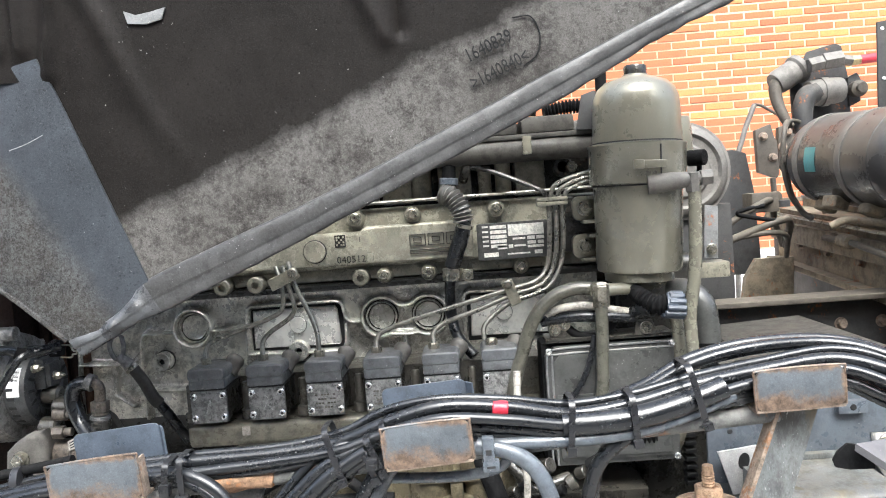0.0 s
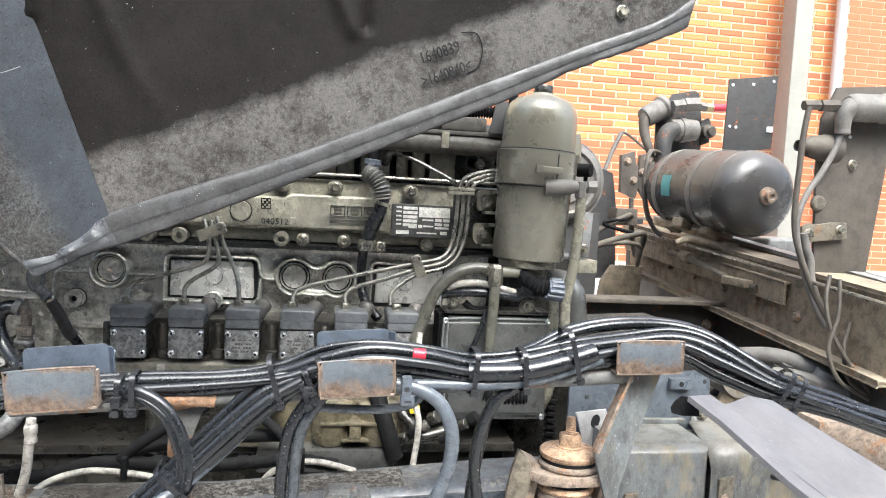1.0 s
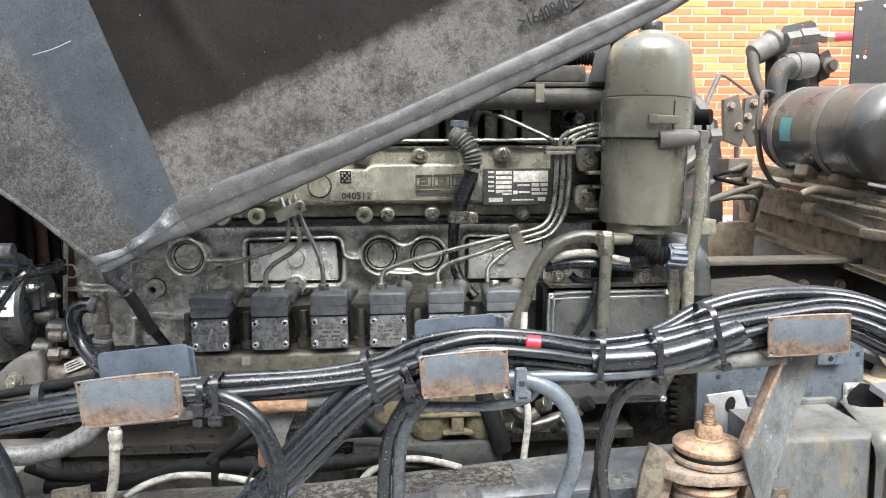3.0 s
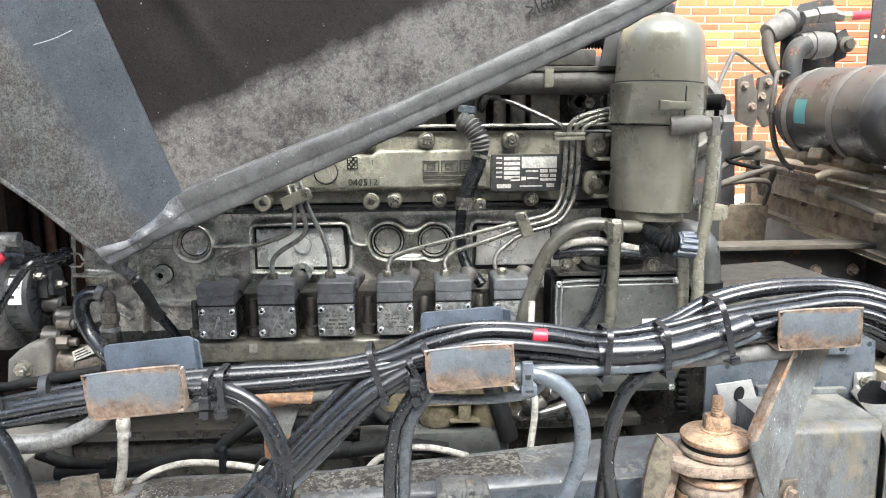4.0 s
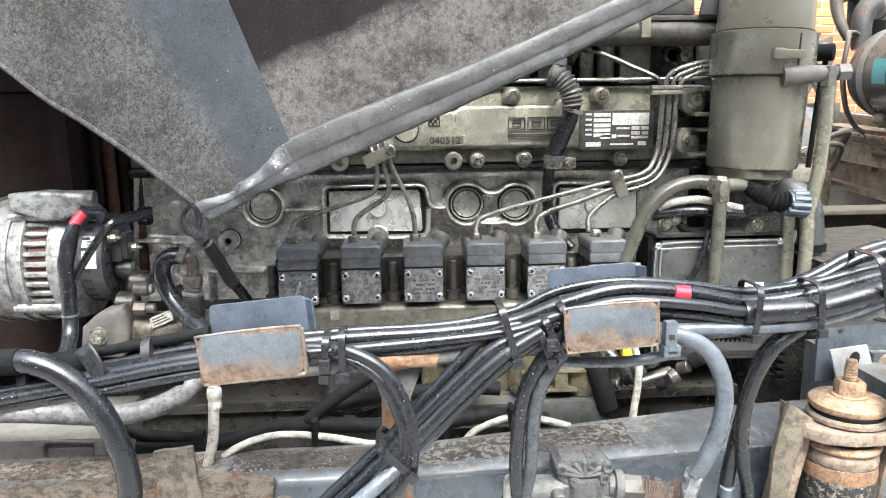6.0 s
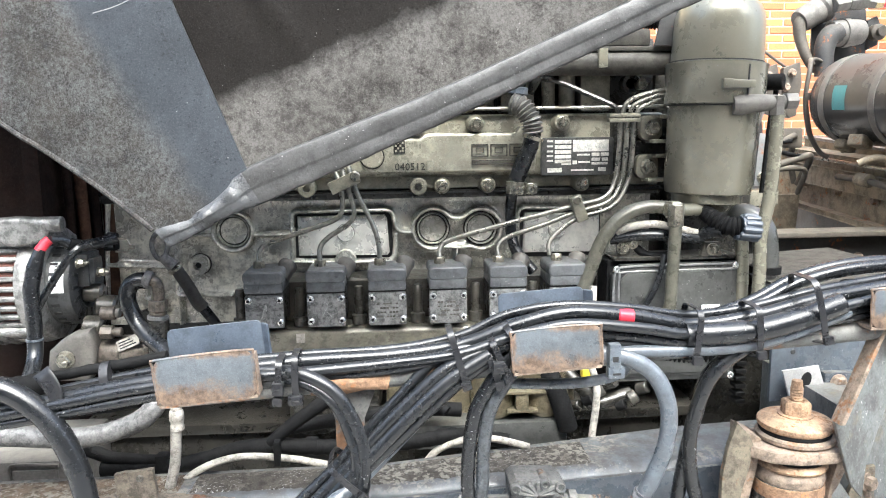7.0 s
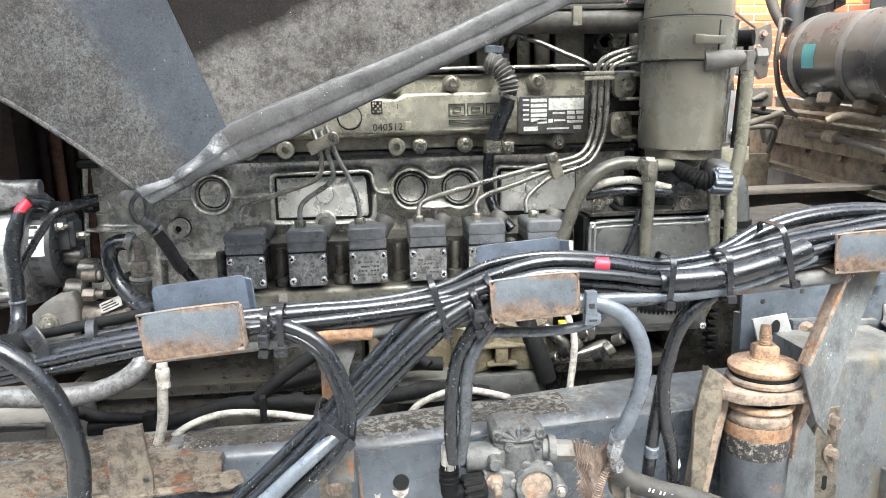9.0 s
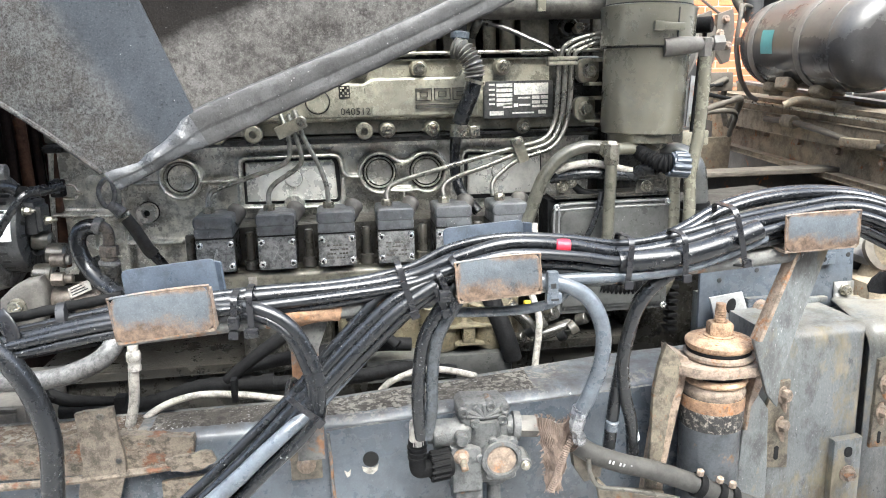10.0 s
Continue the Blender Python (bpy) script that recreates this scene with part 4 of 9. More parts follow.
# steel injection pipes from the pumps
for pts in (((-0.378, 0.06, 1.290), (-0.376, 0.07, 1.318), (-0.355, 0.08, 1.338), (-0.26, 0.085, 1.368), (-0.178, 0.09, 1.396), (-0.156, 0.095, 1.425), (-0.158, 0.10, 1.480), (-0.175, 0.12, 1.53)),
            ((-0.218, 0.06, 1.290), (-0.216, 0.07, 1.325), (-0.195, 0.08, 1.350), (-0.140, 0.085, 1.385), (-0.124, 0.09, 1.415), (-0.138, 0.10, 1.475), (-0.155, 0.12, 1.53)),
            ((-0.058, 0.06, 1.290), (-0.062, 0.07, 1.340), (-0.078, 0.08, 1.390), (-0.105, 0.09, 1.445), (-0.122, 0.10, 1.485), (-0.138, 0.12, 1.54)),
            ((0.102, 0.06, 1.290), (0.104, 0.07, 1.312), (0.135, 0.08, 1.336), (0.28, 0.08, 1.375), (0.47, 0.09, 1.419), (0.56, 0.10, 1.440), (0.596, 0.115, 1.485), (0.607, 0.12, 1.56), (0.610, 0.12, 1.650)),
            ((0.262, 0.06, 1.290), (0.262, 0.07, 1.318), (0.295, 0.08, 1.342), (0.39, 0.08, 1.372), (0.48, 0.09, 1.403), (0.575, 0.10, 1.430), (0.614, 0.115, 1.485), (0.626, 0.12, 1.56), (0.629, 0.12, 1.650)),
            ((0.402, 0.06, 1.290), (0.404, 0.07, 1.325), (0.435, 0.08, 1.355), (0.488, 0.09, 1.387), (0.585, 0.10, 1.416), (0.631, 0.115, 1.478), (0.645, 0.12, 1.56), (0.647, 0.12, 1.650))):
    part("injection_pipe", tube(pts, 0.0068, 10, 8), M_PIPE, engine)
clip = part("pipe_clamp", turned(box(-0.042, 0.042, -0.016, 0.016, -0.017, 0.017, 0.004), pose(-0.148, 0.095, 1.496, 0, -24, 0)), M_OLIVE, engine)
part("screw_head", lathe([(0, 0), (0.014, 0), (0.014, 0.007), (0.011, 0.010), (0, 0.010)], facing(-0.118, 0.080, 1.512), 16), M_STEEL, clip)
clip = part("pipe_clamp", turned(box(-0.016, 0.016, -0.014, 0.016, -0.036, 0.036, 0.004), pose(0.487, 0.085, 1.414, 0, -20, 0)), M_OLIVE, engine)
part("screw_head", lathe([(0, 0), (0.012, 0), (0.012, 0.006), (0.009, 0.009), (0, 0.009)], facing(0.478, 0.072, 1.438), 16), M_STEEL, clip)
for z in (1.651, 1.664):
    part("pipe_clamp", box(0.575, 0.662, 0.105, 0.135, z - 0.0055, z + 0.0055, 0.003), M_OLIVE, engine)

# wiring loom with its corrugated sleeve and clamp
loom = thing("wiring_loom", (0.35, 0.15, 1.25), "black engine wiring loom in a corrugated grey sleeve", "wiring")
part("corrugated_sleeve", tube([(0.318, 0.15, 1.700), (0.340, 0.135, 1.690), (0.362, 0.125, 1.655), (0.368, 0.125, 1.618)], 0.027, 14, 6, ripple=0.0045, pitch=0.0105), M_SLEEVE, loom, "grey corrugated sleeve")
part("upper_plug", rod((0.333, 0.17, 1.70), (0.338, 0.17, 1.80), 0.020, 16), M_RUBBER_M, loom)
part("upper_plug", rod((0.333, 0.165, 1.725), (0.335, 0.165, 1.745), 0.027, 16), M_GREYHOSE, loom)
part("sheath", tube([(0.368, 0.125, 1.625), (0.360, 0.13, 1.580), (0.342, 0.14, 1.535), (0.326, 0.15, 1.490)], 0.023, 12), M_RUBBER, loom)
part("sheath", tube([(0.322, 0.16, 1.475), (0.314, 0.17, 1.42), (0.315, 0.17, 1.34), (0.330, 0.15, 1.285), (0.372, 0.12, 1.235)], 0.016, 12), M_RUBBER, loom)
part("sleeve_band", lathe([(0.026, 0), (0.029, 0), (0.029, 0.010), (0.026, 0.010)], along((0.369, 0.125, 1.612), (0.366, 0.126, 1.602)), 18), M_STEEL, loom)
clamp = part("hose_clamp", lathe([(0.024, 0), (0.029, 0), (0.029, 0.034), (0.024, 0.034)], along((0.325, 0.15, 1.452), (0.327, 0.15, 1.486)), 20), M_STEEL, loom, "steel P-clamp")
part("clamp_foot", box(0.335, 0.385, 0.145, 0.160, 1.452, 1.480, 0.003), M_STEEL, clamp)
share("bolt", BOLT_M, clamp, (0.366, 0.147, 1.465), TOWARD)

# ---- oil separator ----
separator = thing("oil_separator", (0.85, 0.07, 1.42), "olive painted cylindrical oil separator with a clamp band", "oil separator")
SEP = pose(0.839, 0.07, 1.435, 0, 2.0, 0)
part("upper_housing", lathe([(0.118, 0.355), (0.1185, 0.36), (0.115, 0.46), (0.112, 0.485), (0.102, 0.508), (0.082, 0.526), (0.05, 0.537), (0.036, 0.541), (0.035, 0.545), (0, 0.545)], SEP, 48), M_CANISTER, separator)
neck = part("filler_neck", lathe([(0.030, 0.538), (0.031, 0.566), (0.029, 0.570), (0.022, 0.570), (0.020, 0.555), (0, 0.555)], SEP, 24), M_OLIVE_D, separator)
band = part("clamp_band", lathe([(0.119, 0.250), (0.1285, 0.253), (0.1295, 0.350), (0.1315, 0.353), (0.1315, 0.358), (0.120, 0.361)], SEP, 48), M_CANISTER, separator)
part("latch", turned(box(-0.030, 0.030, -0.014, 0.004, -0.010, 0.010, 0.003), SEP @ pose(0.012, -0.131, 0.30, 0, 0, 3)), M_CANISTER, band)
part("latch", turned(box(-0.013, 0.013, -0.020, 0.004, -0.012, 0.012, 0.003), SEP @ pose(-0.026, -0.129, 0.30, 0, 0, -10)), M_CANISTER, band)
part("lower_housing", lathe([(0, 0.014), (0.100, 0.014), (0.111, 0.018), (0.1135, 0.024), (0.1135, 0.034), (0.1150, 0.037), (0.1165, 0.16), (0.1185, 0.248), (0.118, 0.252)], SEP, 48), M_CANISTER, separator)
part("seam", tube([SEP @ Vector((0.0700, -0.0800, 0.040)), SEP @ Vector((0.0725, -0.0835, 0.16)), SEP @ Vector((0.075, -0.088, 0.246))], 0.0024, 6, 3), M_BLACK, separator)
part("band_joint", turned(box(-0.0015, 0.0015, -0.002, 0.004, 0.252, 0.350, 0.0005), SEP @ pose(0, 0, 0, 0, 0, 14) @ pose(0, -0.1295, 0)), M_BLACK, band)
part("joint_ring", lathe([(0.1180, 0.2465), (0.1200, 0.2470), (0.1200, 0.2505), (0.1180, 0.251)], SEP, 48), M_BLACK, separator)
part("joint_ring", lathe([(0.1175, 0.3605), (0.1195, 0.361), (0.1195, 0.3645), (0.1175, 0.365)], SEP, 48), M_BLACK, separator)
part("base", lathe([(0, -0.03), (0.06, -0.03), (0.078, -0.012), (0.092, -0.008), (0.094, 0.010), (0.098, 0.014), (0, 0.014)], SEP, 32), M_CANISTER, separator)
arm = part("outlet_arm", lathe([(0, 0), (0.026, 0), (0.026, 0.02), (0.023, 0.07), (0.018, 0.115), (0.016, 0.14), (0, 0.14)], along((0.845, -0.045, 1.683), (0.985, -0.06, 1.690)), 24), M_GREYDUST, separator)
part("union_nut", rod((0.975, -0.060, 1.690), (1.005, -0.063, 1.691), 0.022, 6), M_GREYDUST, arm)
part("union_nut", rod((0.957, -0.060, 1.655), (0.957, -0.060, 1.705), 0.019, 6), M_GREYDUST, arm)
part("drain_pipe", tube([(0.960, -0.06, 1.668), (0.957, -0.06, 1.56), (0.950, -0.06, 1.45), (0.932, -0.06, 1.34), (0.934, -0.06, 1.24), (0.936, -0.04, 1.10)], 0.0165, 14, 6), M_CANISTER, separator)
part("side_cover", lathe([(0, 0), (0.05, 0), (0.055, 0.02), (0.055, 0.10), (0.05, 0.14), (0, 0.15)], pose(0.985, 0.20, 1.73), 24), M_CANISTER, separator)
part("sensor", rod((0.985, 0.06, 1.745), (1.02, 0.03, 1.745), 0.022, 14), M_RUBBER_M, separator)
part("sensor_lead", tube([(1.0, 0.05, 1.76), (1.01, 0.05, 1.72), (1.0, 0.05, 1.66), (0.99, 0.05, 1.52), (0.985, 0.05, 1.45)], 0.007, 8), M_RUBBER_M, separator)
part("vent_plug", rod((0.775, 0.12, 1.95), (0.775, 0.12, 2.02), 0.016, 14), M_RUBBER_M, separator)

# pipes, elbows and cables under the separator
fit_a = thing("hose_union", (0.75, -0.02, 1.40), "olive pipe union with two hydraulic hoses", "pipe fitting")
part("union_body", rod((0.69, -0.025, 1.417), (0.80, 0.01, 1.412), 0.017, 16), M_CANISTER, fit_a)
part("union_nut", rod((0.697, -0.027, 1.4165), (0.725, -0.02, 1.4155), 0.026, 6), M_STEEL, fit_a)
part("tee_nut", rod((0.71, -0.045, 1.375), (0.71, -0.045, 1.432), 0.022, 6), M_STEEL, fit_a)
part("down_hose", tube([(0.710, -0.045, 1.40), (0.707, -0.05, 1.33), (0.703, -0.05, 1.24), (0.697, -0.05, 1.15), (0.67, -0.03, 1.08)], 0.0165, 14), M_OLIVEHOSE, fit_a)
part("return_hose", tube([(0.70, 0.0, 1.420), (0.645, 0.0, 1.422), (0.585, 0.0, 1.400), (0.535, 0.0, 1.345), (0.500, 0.0, 1.26), (0.472, 0.0, 1.17), (0.455, 0.02, 1.07)], 0.0185, 14), M_OLIVEHOSE, fit_a)
boot = thing("wiring_boot", (0.86, -0.03, 1.36), "wrinkled black rubber boot round a cable plug", "rubber boot")
part("boot", tube([(0.805, 0.02, 1.415), (0.815, -0.02, 1.395), (0.845, -0.055, 1.375), (0.875, -0.070, 1.373)], (0.017, 0.026), 16, 6, ripple=0.003, pitch=0.011), M_RUBBER_M, boot)
part("boot_core", lathe([(0, 0), (0.027, 0), (0.029, 0.02), (0.027, 0.04), (0, 0.043)], along((0.868, -0.08, 1.374), (0.912, -0.085, 1.372)), 16), M_BLUEPLATE, boot)
for k in range(11):
    a = 2 * math.pi * k / 11
    part("boot_rib", rod((0.866 + 0.010 * math.cos(a), -0.075 + 0.027 * math.sin(a), 1.375 + 0.027 * math.cos(a)), (0.910, -0.085 + 0.027 * math.sin(a), 1.372 + 0.029 * math.cos(a)), 0.008, 8, 0.003), M_BLUEPLATE, boot)
part("tail_cable", tube([(0.80, 0.0, 1.345), (0.825, -0.03, 1.36), (0.84, -0.05, 1.36)], 0.020, 10), M_RUBBER, boot)
part("tail_cable", tube([(0.56, 0.03, 1.335), (0.64, 0.0, 1.348), (0.72, -0.01, 1.345), (0.80, 0.0, 1.335)], 0.015, 10), M_RUBBER, boot)
part("pale_cable", tube([(0.575, 0.02, 1.355), (0.61, 0.0, 1.372), (0.67, -0.01, 1.378), (0.74, -0.01, 1.362), (0.79, 0.0, 1.35)], 0.0105, 10), M_WHITE, boot, "pale cream cable")
part("cable_loop", tube([(0.62, 0.03, 1.32), (0.66, 0.02, 1.29), (0.72, 0.02, 1.29), (0.76, 0.03, 1.33)], 0.012, 10), M_RUBBER_M, boot)
down = thing("coolant_pipe", (0.915, 0.0, 1.0), "olive steel pipe running down past the control unit", "pipe")
part("pipe", tube([(0.905, 0.0, 1.36), (0.914, 0.0, 1.30), (0.917, 0.0, 1.20), (0.916, 0.0, 1.05), (0.90, 0.05, 0.95)], 0.017, 14), M_CANISTER, down)
elb = thing("air_elbow", (1.01, 0.08, 1.2), "dark plastic air elbow beside the separator", "pipe elbow")
part("elbow", tube([(0.93, 0.12, 1.385), (0.975, 0.09, 1.380), (1.005, 0.07, 1.345), (1.012, 0.06, 1.28), (1.012, 0.06, 1.235)], 0.034, 18), M_LID, elb)
part("elbow_ring", lathe([(0.036, 0), (0.042, 0), (0.042, 0.02), (0.036, 0.02)], pose(1.012, 0.06, 1.225), 24), M_RUBBER_M, elb)
part("elbow_hose", tube([(1.012, 0.06, 1.23), (1.02, 0.06, 1.18), (1.05, 0.05, 1.14)], 0.03, 14), M_SILVER, elb)

# ---- control unit ----
ecu = thing("control_unit", (0.73, 0.06, 0.93), "dark grey engine control unit box with a stepped lid", "control unit")
part("housing", box(0.550, 0.912, 0.02, 0.12, 0.935, 1.278, 0.01), M_RUBBER_M, ecu)
lid = part("lid", slab([(0.558, 1.05), (0.558, 1.245), (0.583, 1.270), (0.905, 1.272), (0.905, 0.945), (0.575, 0.945)], -0.004, 0.02, 0.006), M_LID, ecu)
part("lid_panel", slab([(0.578, 1.06), (0.578, 1.228), (0.596, 1.248), (0.885, 1.250), (0.885, 0.96), (0.59, 0.96)], -0.012, 0.0, 0.006), M_LID, lid)
part("lid_step", box(0.585, 0.88, -0.017, -0.010, 0.97, 1.142, 0.004), M_LID, lid)
part("sticker", box(0.800, 0.850, -0.0195, -0.016, 1.118, 1.158), M_LABEL, lid, "white barcode sticker")
for k in range(6):
    part("sticker_bar", box(0.808 + k * 0.006, 0.811 + k * 0.006, -0.0205, -0.019, 1.128, 1.150), M_BLACK, lid)
for off in (0.0, 0.014):
    part("lid_ridge", tube([(0.563 + off, -0.006, 0.95), (0.563 + off, -0.006, 1.10), (0.563 + off, -0.006, 1.238 - off * 0.4), (0.588 + off * 0.5, -0.006, 1.264 - off), (0.74, -0.006, 1.266 - off), (0.90, -0.006, 1.267 - off)], 0.0032, 6, 3), M_SHEET, lid)
for sx, sz in ((0.569, 1.258), (0.895, 1.262), (0.895, 0.955)):
    share("screw", SCREW, lid, (sx, -0.004, sz), TOWARD)
part("top_rib", box(0.565, 0.905, 0.0, 0.10, 1.279, 1.290, 0.003), M_OLIVE_D, ecu)
part("bracket", slab([(0.58, 1.285), (0.64, 1.285), (0.635, 1.33), (0.60, 1.345), (0.575, 1.325)], 0.02, 0.035, 0.003), M_GROOVE, ecu)
part("bracket", slab([(0.80, 1.285), (0.86, 1.285), (0.85, 1.325), (0.81, 1.325)], 0.0, 0.02, 0.003), M_GROOVE, ecu)
share("bolt", BOLT_M, ecu, (0.592, 0.019, 1.312), TOWARD)
share("bolt", BOLT_M, ecu, (0.618, 0.019, 1.325), TOWARD)
share("bolt", BOLT_M, ecu, (0.832, 0.0, 1.306), TOWARD)
part("lead", tube([(0.69, -0.03, 1.30), (0.675, -0.035, 1.24), (0.655, -0.035, 1.19), (0.63, -0.03, 1.15), (0.60, -0.03, 1.12)], 0.008, 8), M_RUBBER, ecu)
bm = bmesh.new()
for k in range(9):
    box(0.925, 0.955, 0.02, 0.06, 0.86 + k * 0.022, 0.872 + k * 0.022, 0.002, 1, bm)
part("connector_ribs", bm, M_RUBBER_M, ecu)

# ---- tilted cab: inner wheel-arch panel ----
cab = thing("truck_cab", (0.2, -0.42, 1.4), "tilted truck cab with a scuffed black plastic underside", "truck cab")
PY = -0.42


def off_line(x, z, a, b):
    """Distance of (x, z) from the stretch a-b, and how far along it lies."""
    dx, dz = b[0] - a[0], b[1] - a[1]
    k = max(0.0, min(1.0, ((x - a[0]) * dx + (z - a[1]) * dz) / (dx * dx + dz * dz)))
    return math.hypot(x - a[0] - k * dx, z - a[1] - k * dz), k


def panel_relief(x, z):
    """How far the moulded panel stands out at (x, z): one long soft ridge, two folds, a pocket."""
    out = 0.0
    ridge = ((-0.40, 2.20), (-0.33, 2.04), (-0.292, 1.944), (-0.241, 1.858), (-0.18, 1.77))
    d, where = min((off_line(x, z, a, b)[0], i + off_line(x, z, a, b)[1]) for i, (a, b) in enumerate(zip(ridge, ridge[1:])))
    out += 0.020 * math.exp(-(d / 0.020) ** 2) * (1.0 - where / 4.2)
    for a, b, high, wide in (((-0.530, 2.30), (-0.524, 2.05), 0.022, 0.012), ((-0.44, 2.30), (-0.471, 2.00), 0.022, 0.013), ((-0.60, 2.30), (-0.58, 2.06), 0.020, 0.014),
                             ((0.15, 2.20), (0.240, 2.020), 0.016, 0.016), ((0.262, 2.20), (0.268, 2.035), -0.020, 0.012)):
        d, k = off_line(x, z, a, b)
        out += high * math.exp(-(d / wide) ** 2)
    return out + 0.004 * noise.noise(Vector((x * 3.0, z * 3.0, 0.0)))


outline = ((-0.33, 1.53), (-0.08, 1.632), (0.42, 1.845), (0.90, 2.050), (1.06, 2.120), (1.12, 2.20), (1.12, 2.34), (-0.80, 2.34), (-0.80, 1.99), (-0.51, 1.99))


def inside(x, z):
    hit = False
    for (x0, z0), (x1, z1) in zip(outline, outline[1:] + outline[:1]):
        if (z0 > z) != (z1 > z) and x < x0 + (z - z0) / (z1 - z0) * (x1 - x0):
            hit = not hit
    return hit


bm, STEP, grid = bmesh.new(), 0.012, {}
for i in range(-67, 94):
    for j in range(126, 196):
        if inside((i + 0.5) * STEP, (j + 0.5) * STEP):
            quad = []
            for a, b in ((i, j), (i + 1, j), (i + 1, j + 1), (i, j + 1)):
                if (a, b) not in grid:
                    grid[a, b] = bm.verts.new((a * STEP, PY + 0.004 - panel_relief(a * STEP, b * STEP), b * STEP))
                quad.append(grid[a, b])
            bm.faces.new(quad)
skin = bmesh.ops.extrude_face_region(bm, geom=bm.faces[:])
bmesh.ops.translate(bm, verts=[v for v in skin["geom"] if isinstance(v, bmesh.types.BMVert)], vec=(0, 0.012, 0))
panel = part("panel", bm, M_PANEL, cab, smooth=60)
bm = slab([(-0.302, 1.556), (-0.458, 1.963), (-0.492, 2.036), (-0.56, 2.024), (-0.70, 1.995), (-1.10, 1.98), (-1.10, 1.93), (-0.80, 1.675), (-0.695, 1.605), (-0.598, 1.536), (-0.519, 1.468), (-0.492, 1.440), (-0.44, 1.452), (-0.38, 1.475), (-0.335, 1.50)], PY - 0.006, PY + 0.002, 0.0025)
bmesh.ops.triangulate(bm, faces=bm.faces[:])
for v in bm.verts:
    v.co.y += 0.16 * max(0.0, -0.5 - v.co.x)
part("corner_panel", bm, M_STRIP, cab, "worn blue-grey corner panel mottled with dirt", 20)
# rolled lower rim between its upper and lower edge, crumpled at the tip
high = ((-0.492, 1.448), (-0.435, 1.463), (-0.383, 1.490), (-0.345, 1.521), (-0.306, 1.560), (-0.125, 1.632), (0.035, 1.692), (0.197, 1.760), (0.341, 1.824), (0.60, 1.940), (0.835, 2.043), (1.0, 2.112), (1.10, 2.185))
low = ((-0.458, 1.407), (-0.409, 1.430), (-0.360, 1.457), (-0.312, 1.478), (-0.269, 1.492), (-0.131, 1.550), (0.032, 1.619), (0.196, 1.692), (0.336, 1.756), (0.595, 1.873), (0.808, 1.980), (0.94, 2.034), (1.08, 2.10))
hp, lp = smooth_path([(x, 0, z) for x, z in high], 10), smooth_path([(x, 0, z) for x, z in low], 10)
prof = ((0.0, 0.0), (0.03, 0.004), (0.08, 0.0060), (0.30, 0.0072), (0.50, 0.0082), (0.54, 0.0078), (0.57, 0.0066), (0.62, 0.0066), (0.80, 0.0074), (0.93, 0.0078), (0.98, 0.0060), (1.0, 0.002), (0.98, -0.008), (0.3, -0.012), (0.0, -0.012))


def rim_mesh(first, last, swell):
    bm, rings = bmesh.new(), []
    for i in range(first, last + 1):
        u, w = hp[i], lp[i]
        ring = []
        for v, d in prof:
            q = u.lerp(w, v)
            ragged = 0.0035 * noise.noise(Vector((q.x * 38, q.z * 38, 3.0))) * v
            dent = 0.0028 * noise.noise(Vector((q.x * 12, v * 3, 7.0)))
            lift = swell * math.sin(math.pi * i / 39.0) if swell else 0.0
            roll = lift * (math.sin(math.pi * min(1.0, v)) + 0.9 * noise.noise(Vector((q.x * 30, q.z * 30, 9.0)))) if d > 0 else 0.0
            ring.append(bm.verts.new((q.x, PY - d - roll - dent, q.z + ragged)))
        rings.append(ring)
    for a, b in zip(rings, rings[1:]):
        for j in range(len(prof)):
            q = (j + 1) % len(prof)
            bm.faces.new((a[j], a[q], b[q], b[j]))
    bm.faces.new(rings[0])
    bm.faces.new(rings[-1][::-1])
    return bm


part("lower_rim", rim_mesh(38, len(hp) - 1, 0.0), M_RIM, cab, "worn light grey rolled rim", 50)
part("rim_tip", rim_mesh(0, 39, 0.011), M_LIP, cab, "crumpled shiny tip of the rim", 50)
part("corner_rim", tube([(-0.490, PY - 0.004, 1.442), (-0.517, PY - 0.003, 1.466), (-0.598, PY + 0.010, 1.532), (-0.695, PY + 0.026, 1.600), (-0.80, PY + 0.043, 1.672), (-1.10, PY + 0.092, 1.928)], 0.0055, 8, 6), M_STRIP, cab)

# moulded numbers and arc, their shadow painted as near-black; sticker and bolts
part("torn_sticker", slab([(-0.300, 2.118), (-0.275, 2.108), (-0.245, 2.112), (-0.212, 2.119), (-0.222, 2.096), (-0.255, 2.088), (-0.293, 2.092)], PY - 0.003, PY + 0.001), M_SHEET, panel, "torn remains of a white sticker")
letters("1640839", 0.040, 0.002, pose(0.402, PY - 0.0065, 1.955, 90, -21.5, 0), M_VOID, panel, "moulded_number", 0.74)
letters(">1640840<", 0.040, 0.002, pose(0.410, PY - 0.0065, 1.900, 90, -23, 0), M_VOID, panel, "moulded_number", 0.70)
part("moulded_arc", tube([(0.498, PY, 2.040), (0.535, PY, 2.040), (0.552, PY, 2.005), (0.545, PY, 1.965), (0.515, PY, 1.940)], 0.0016, 5), M_VOID, panel)
part("scratch", tube([(-0.568, PY - 0.007, 1.851), (-0.53, PY - 0.007, 1.862), (-0.493, PY - 0.007, 1.878)], 0.0009, 5), M_SHEET, cab)
share("bolt", BOLT_M, panel, (0.905, PY, 2.125), TOWARD, "brownish bolt")
share("bolt", BOLT_M, panel, (0.900, PY, 2.175), TOWARD, "brownish bolt")
part("cab_body", box(-2.6, -0.95, -0.30, 1.5, 1.95, 2.9), M_CABIN, cab)
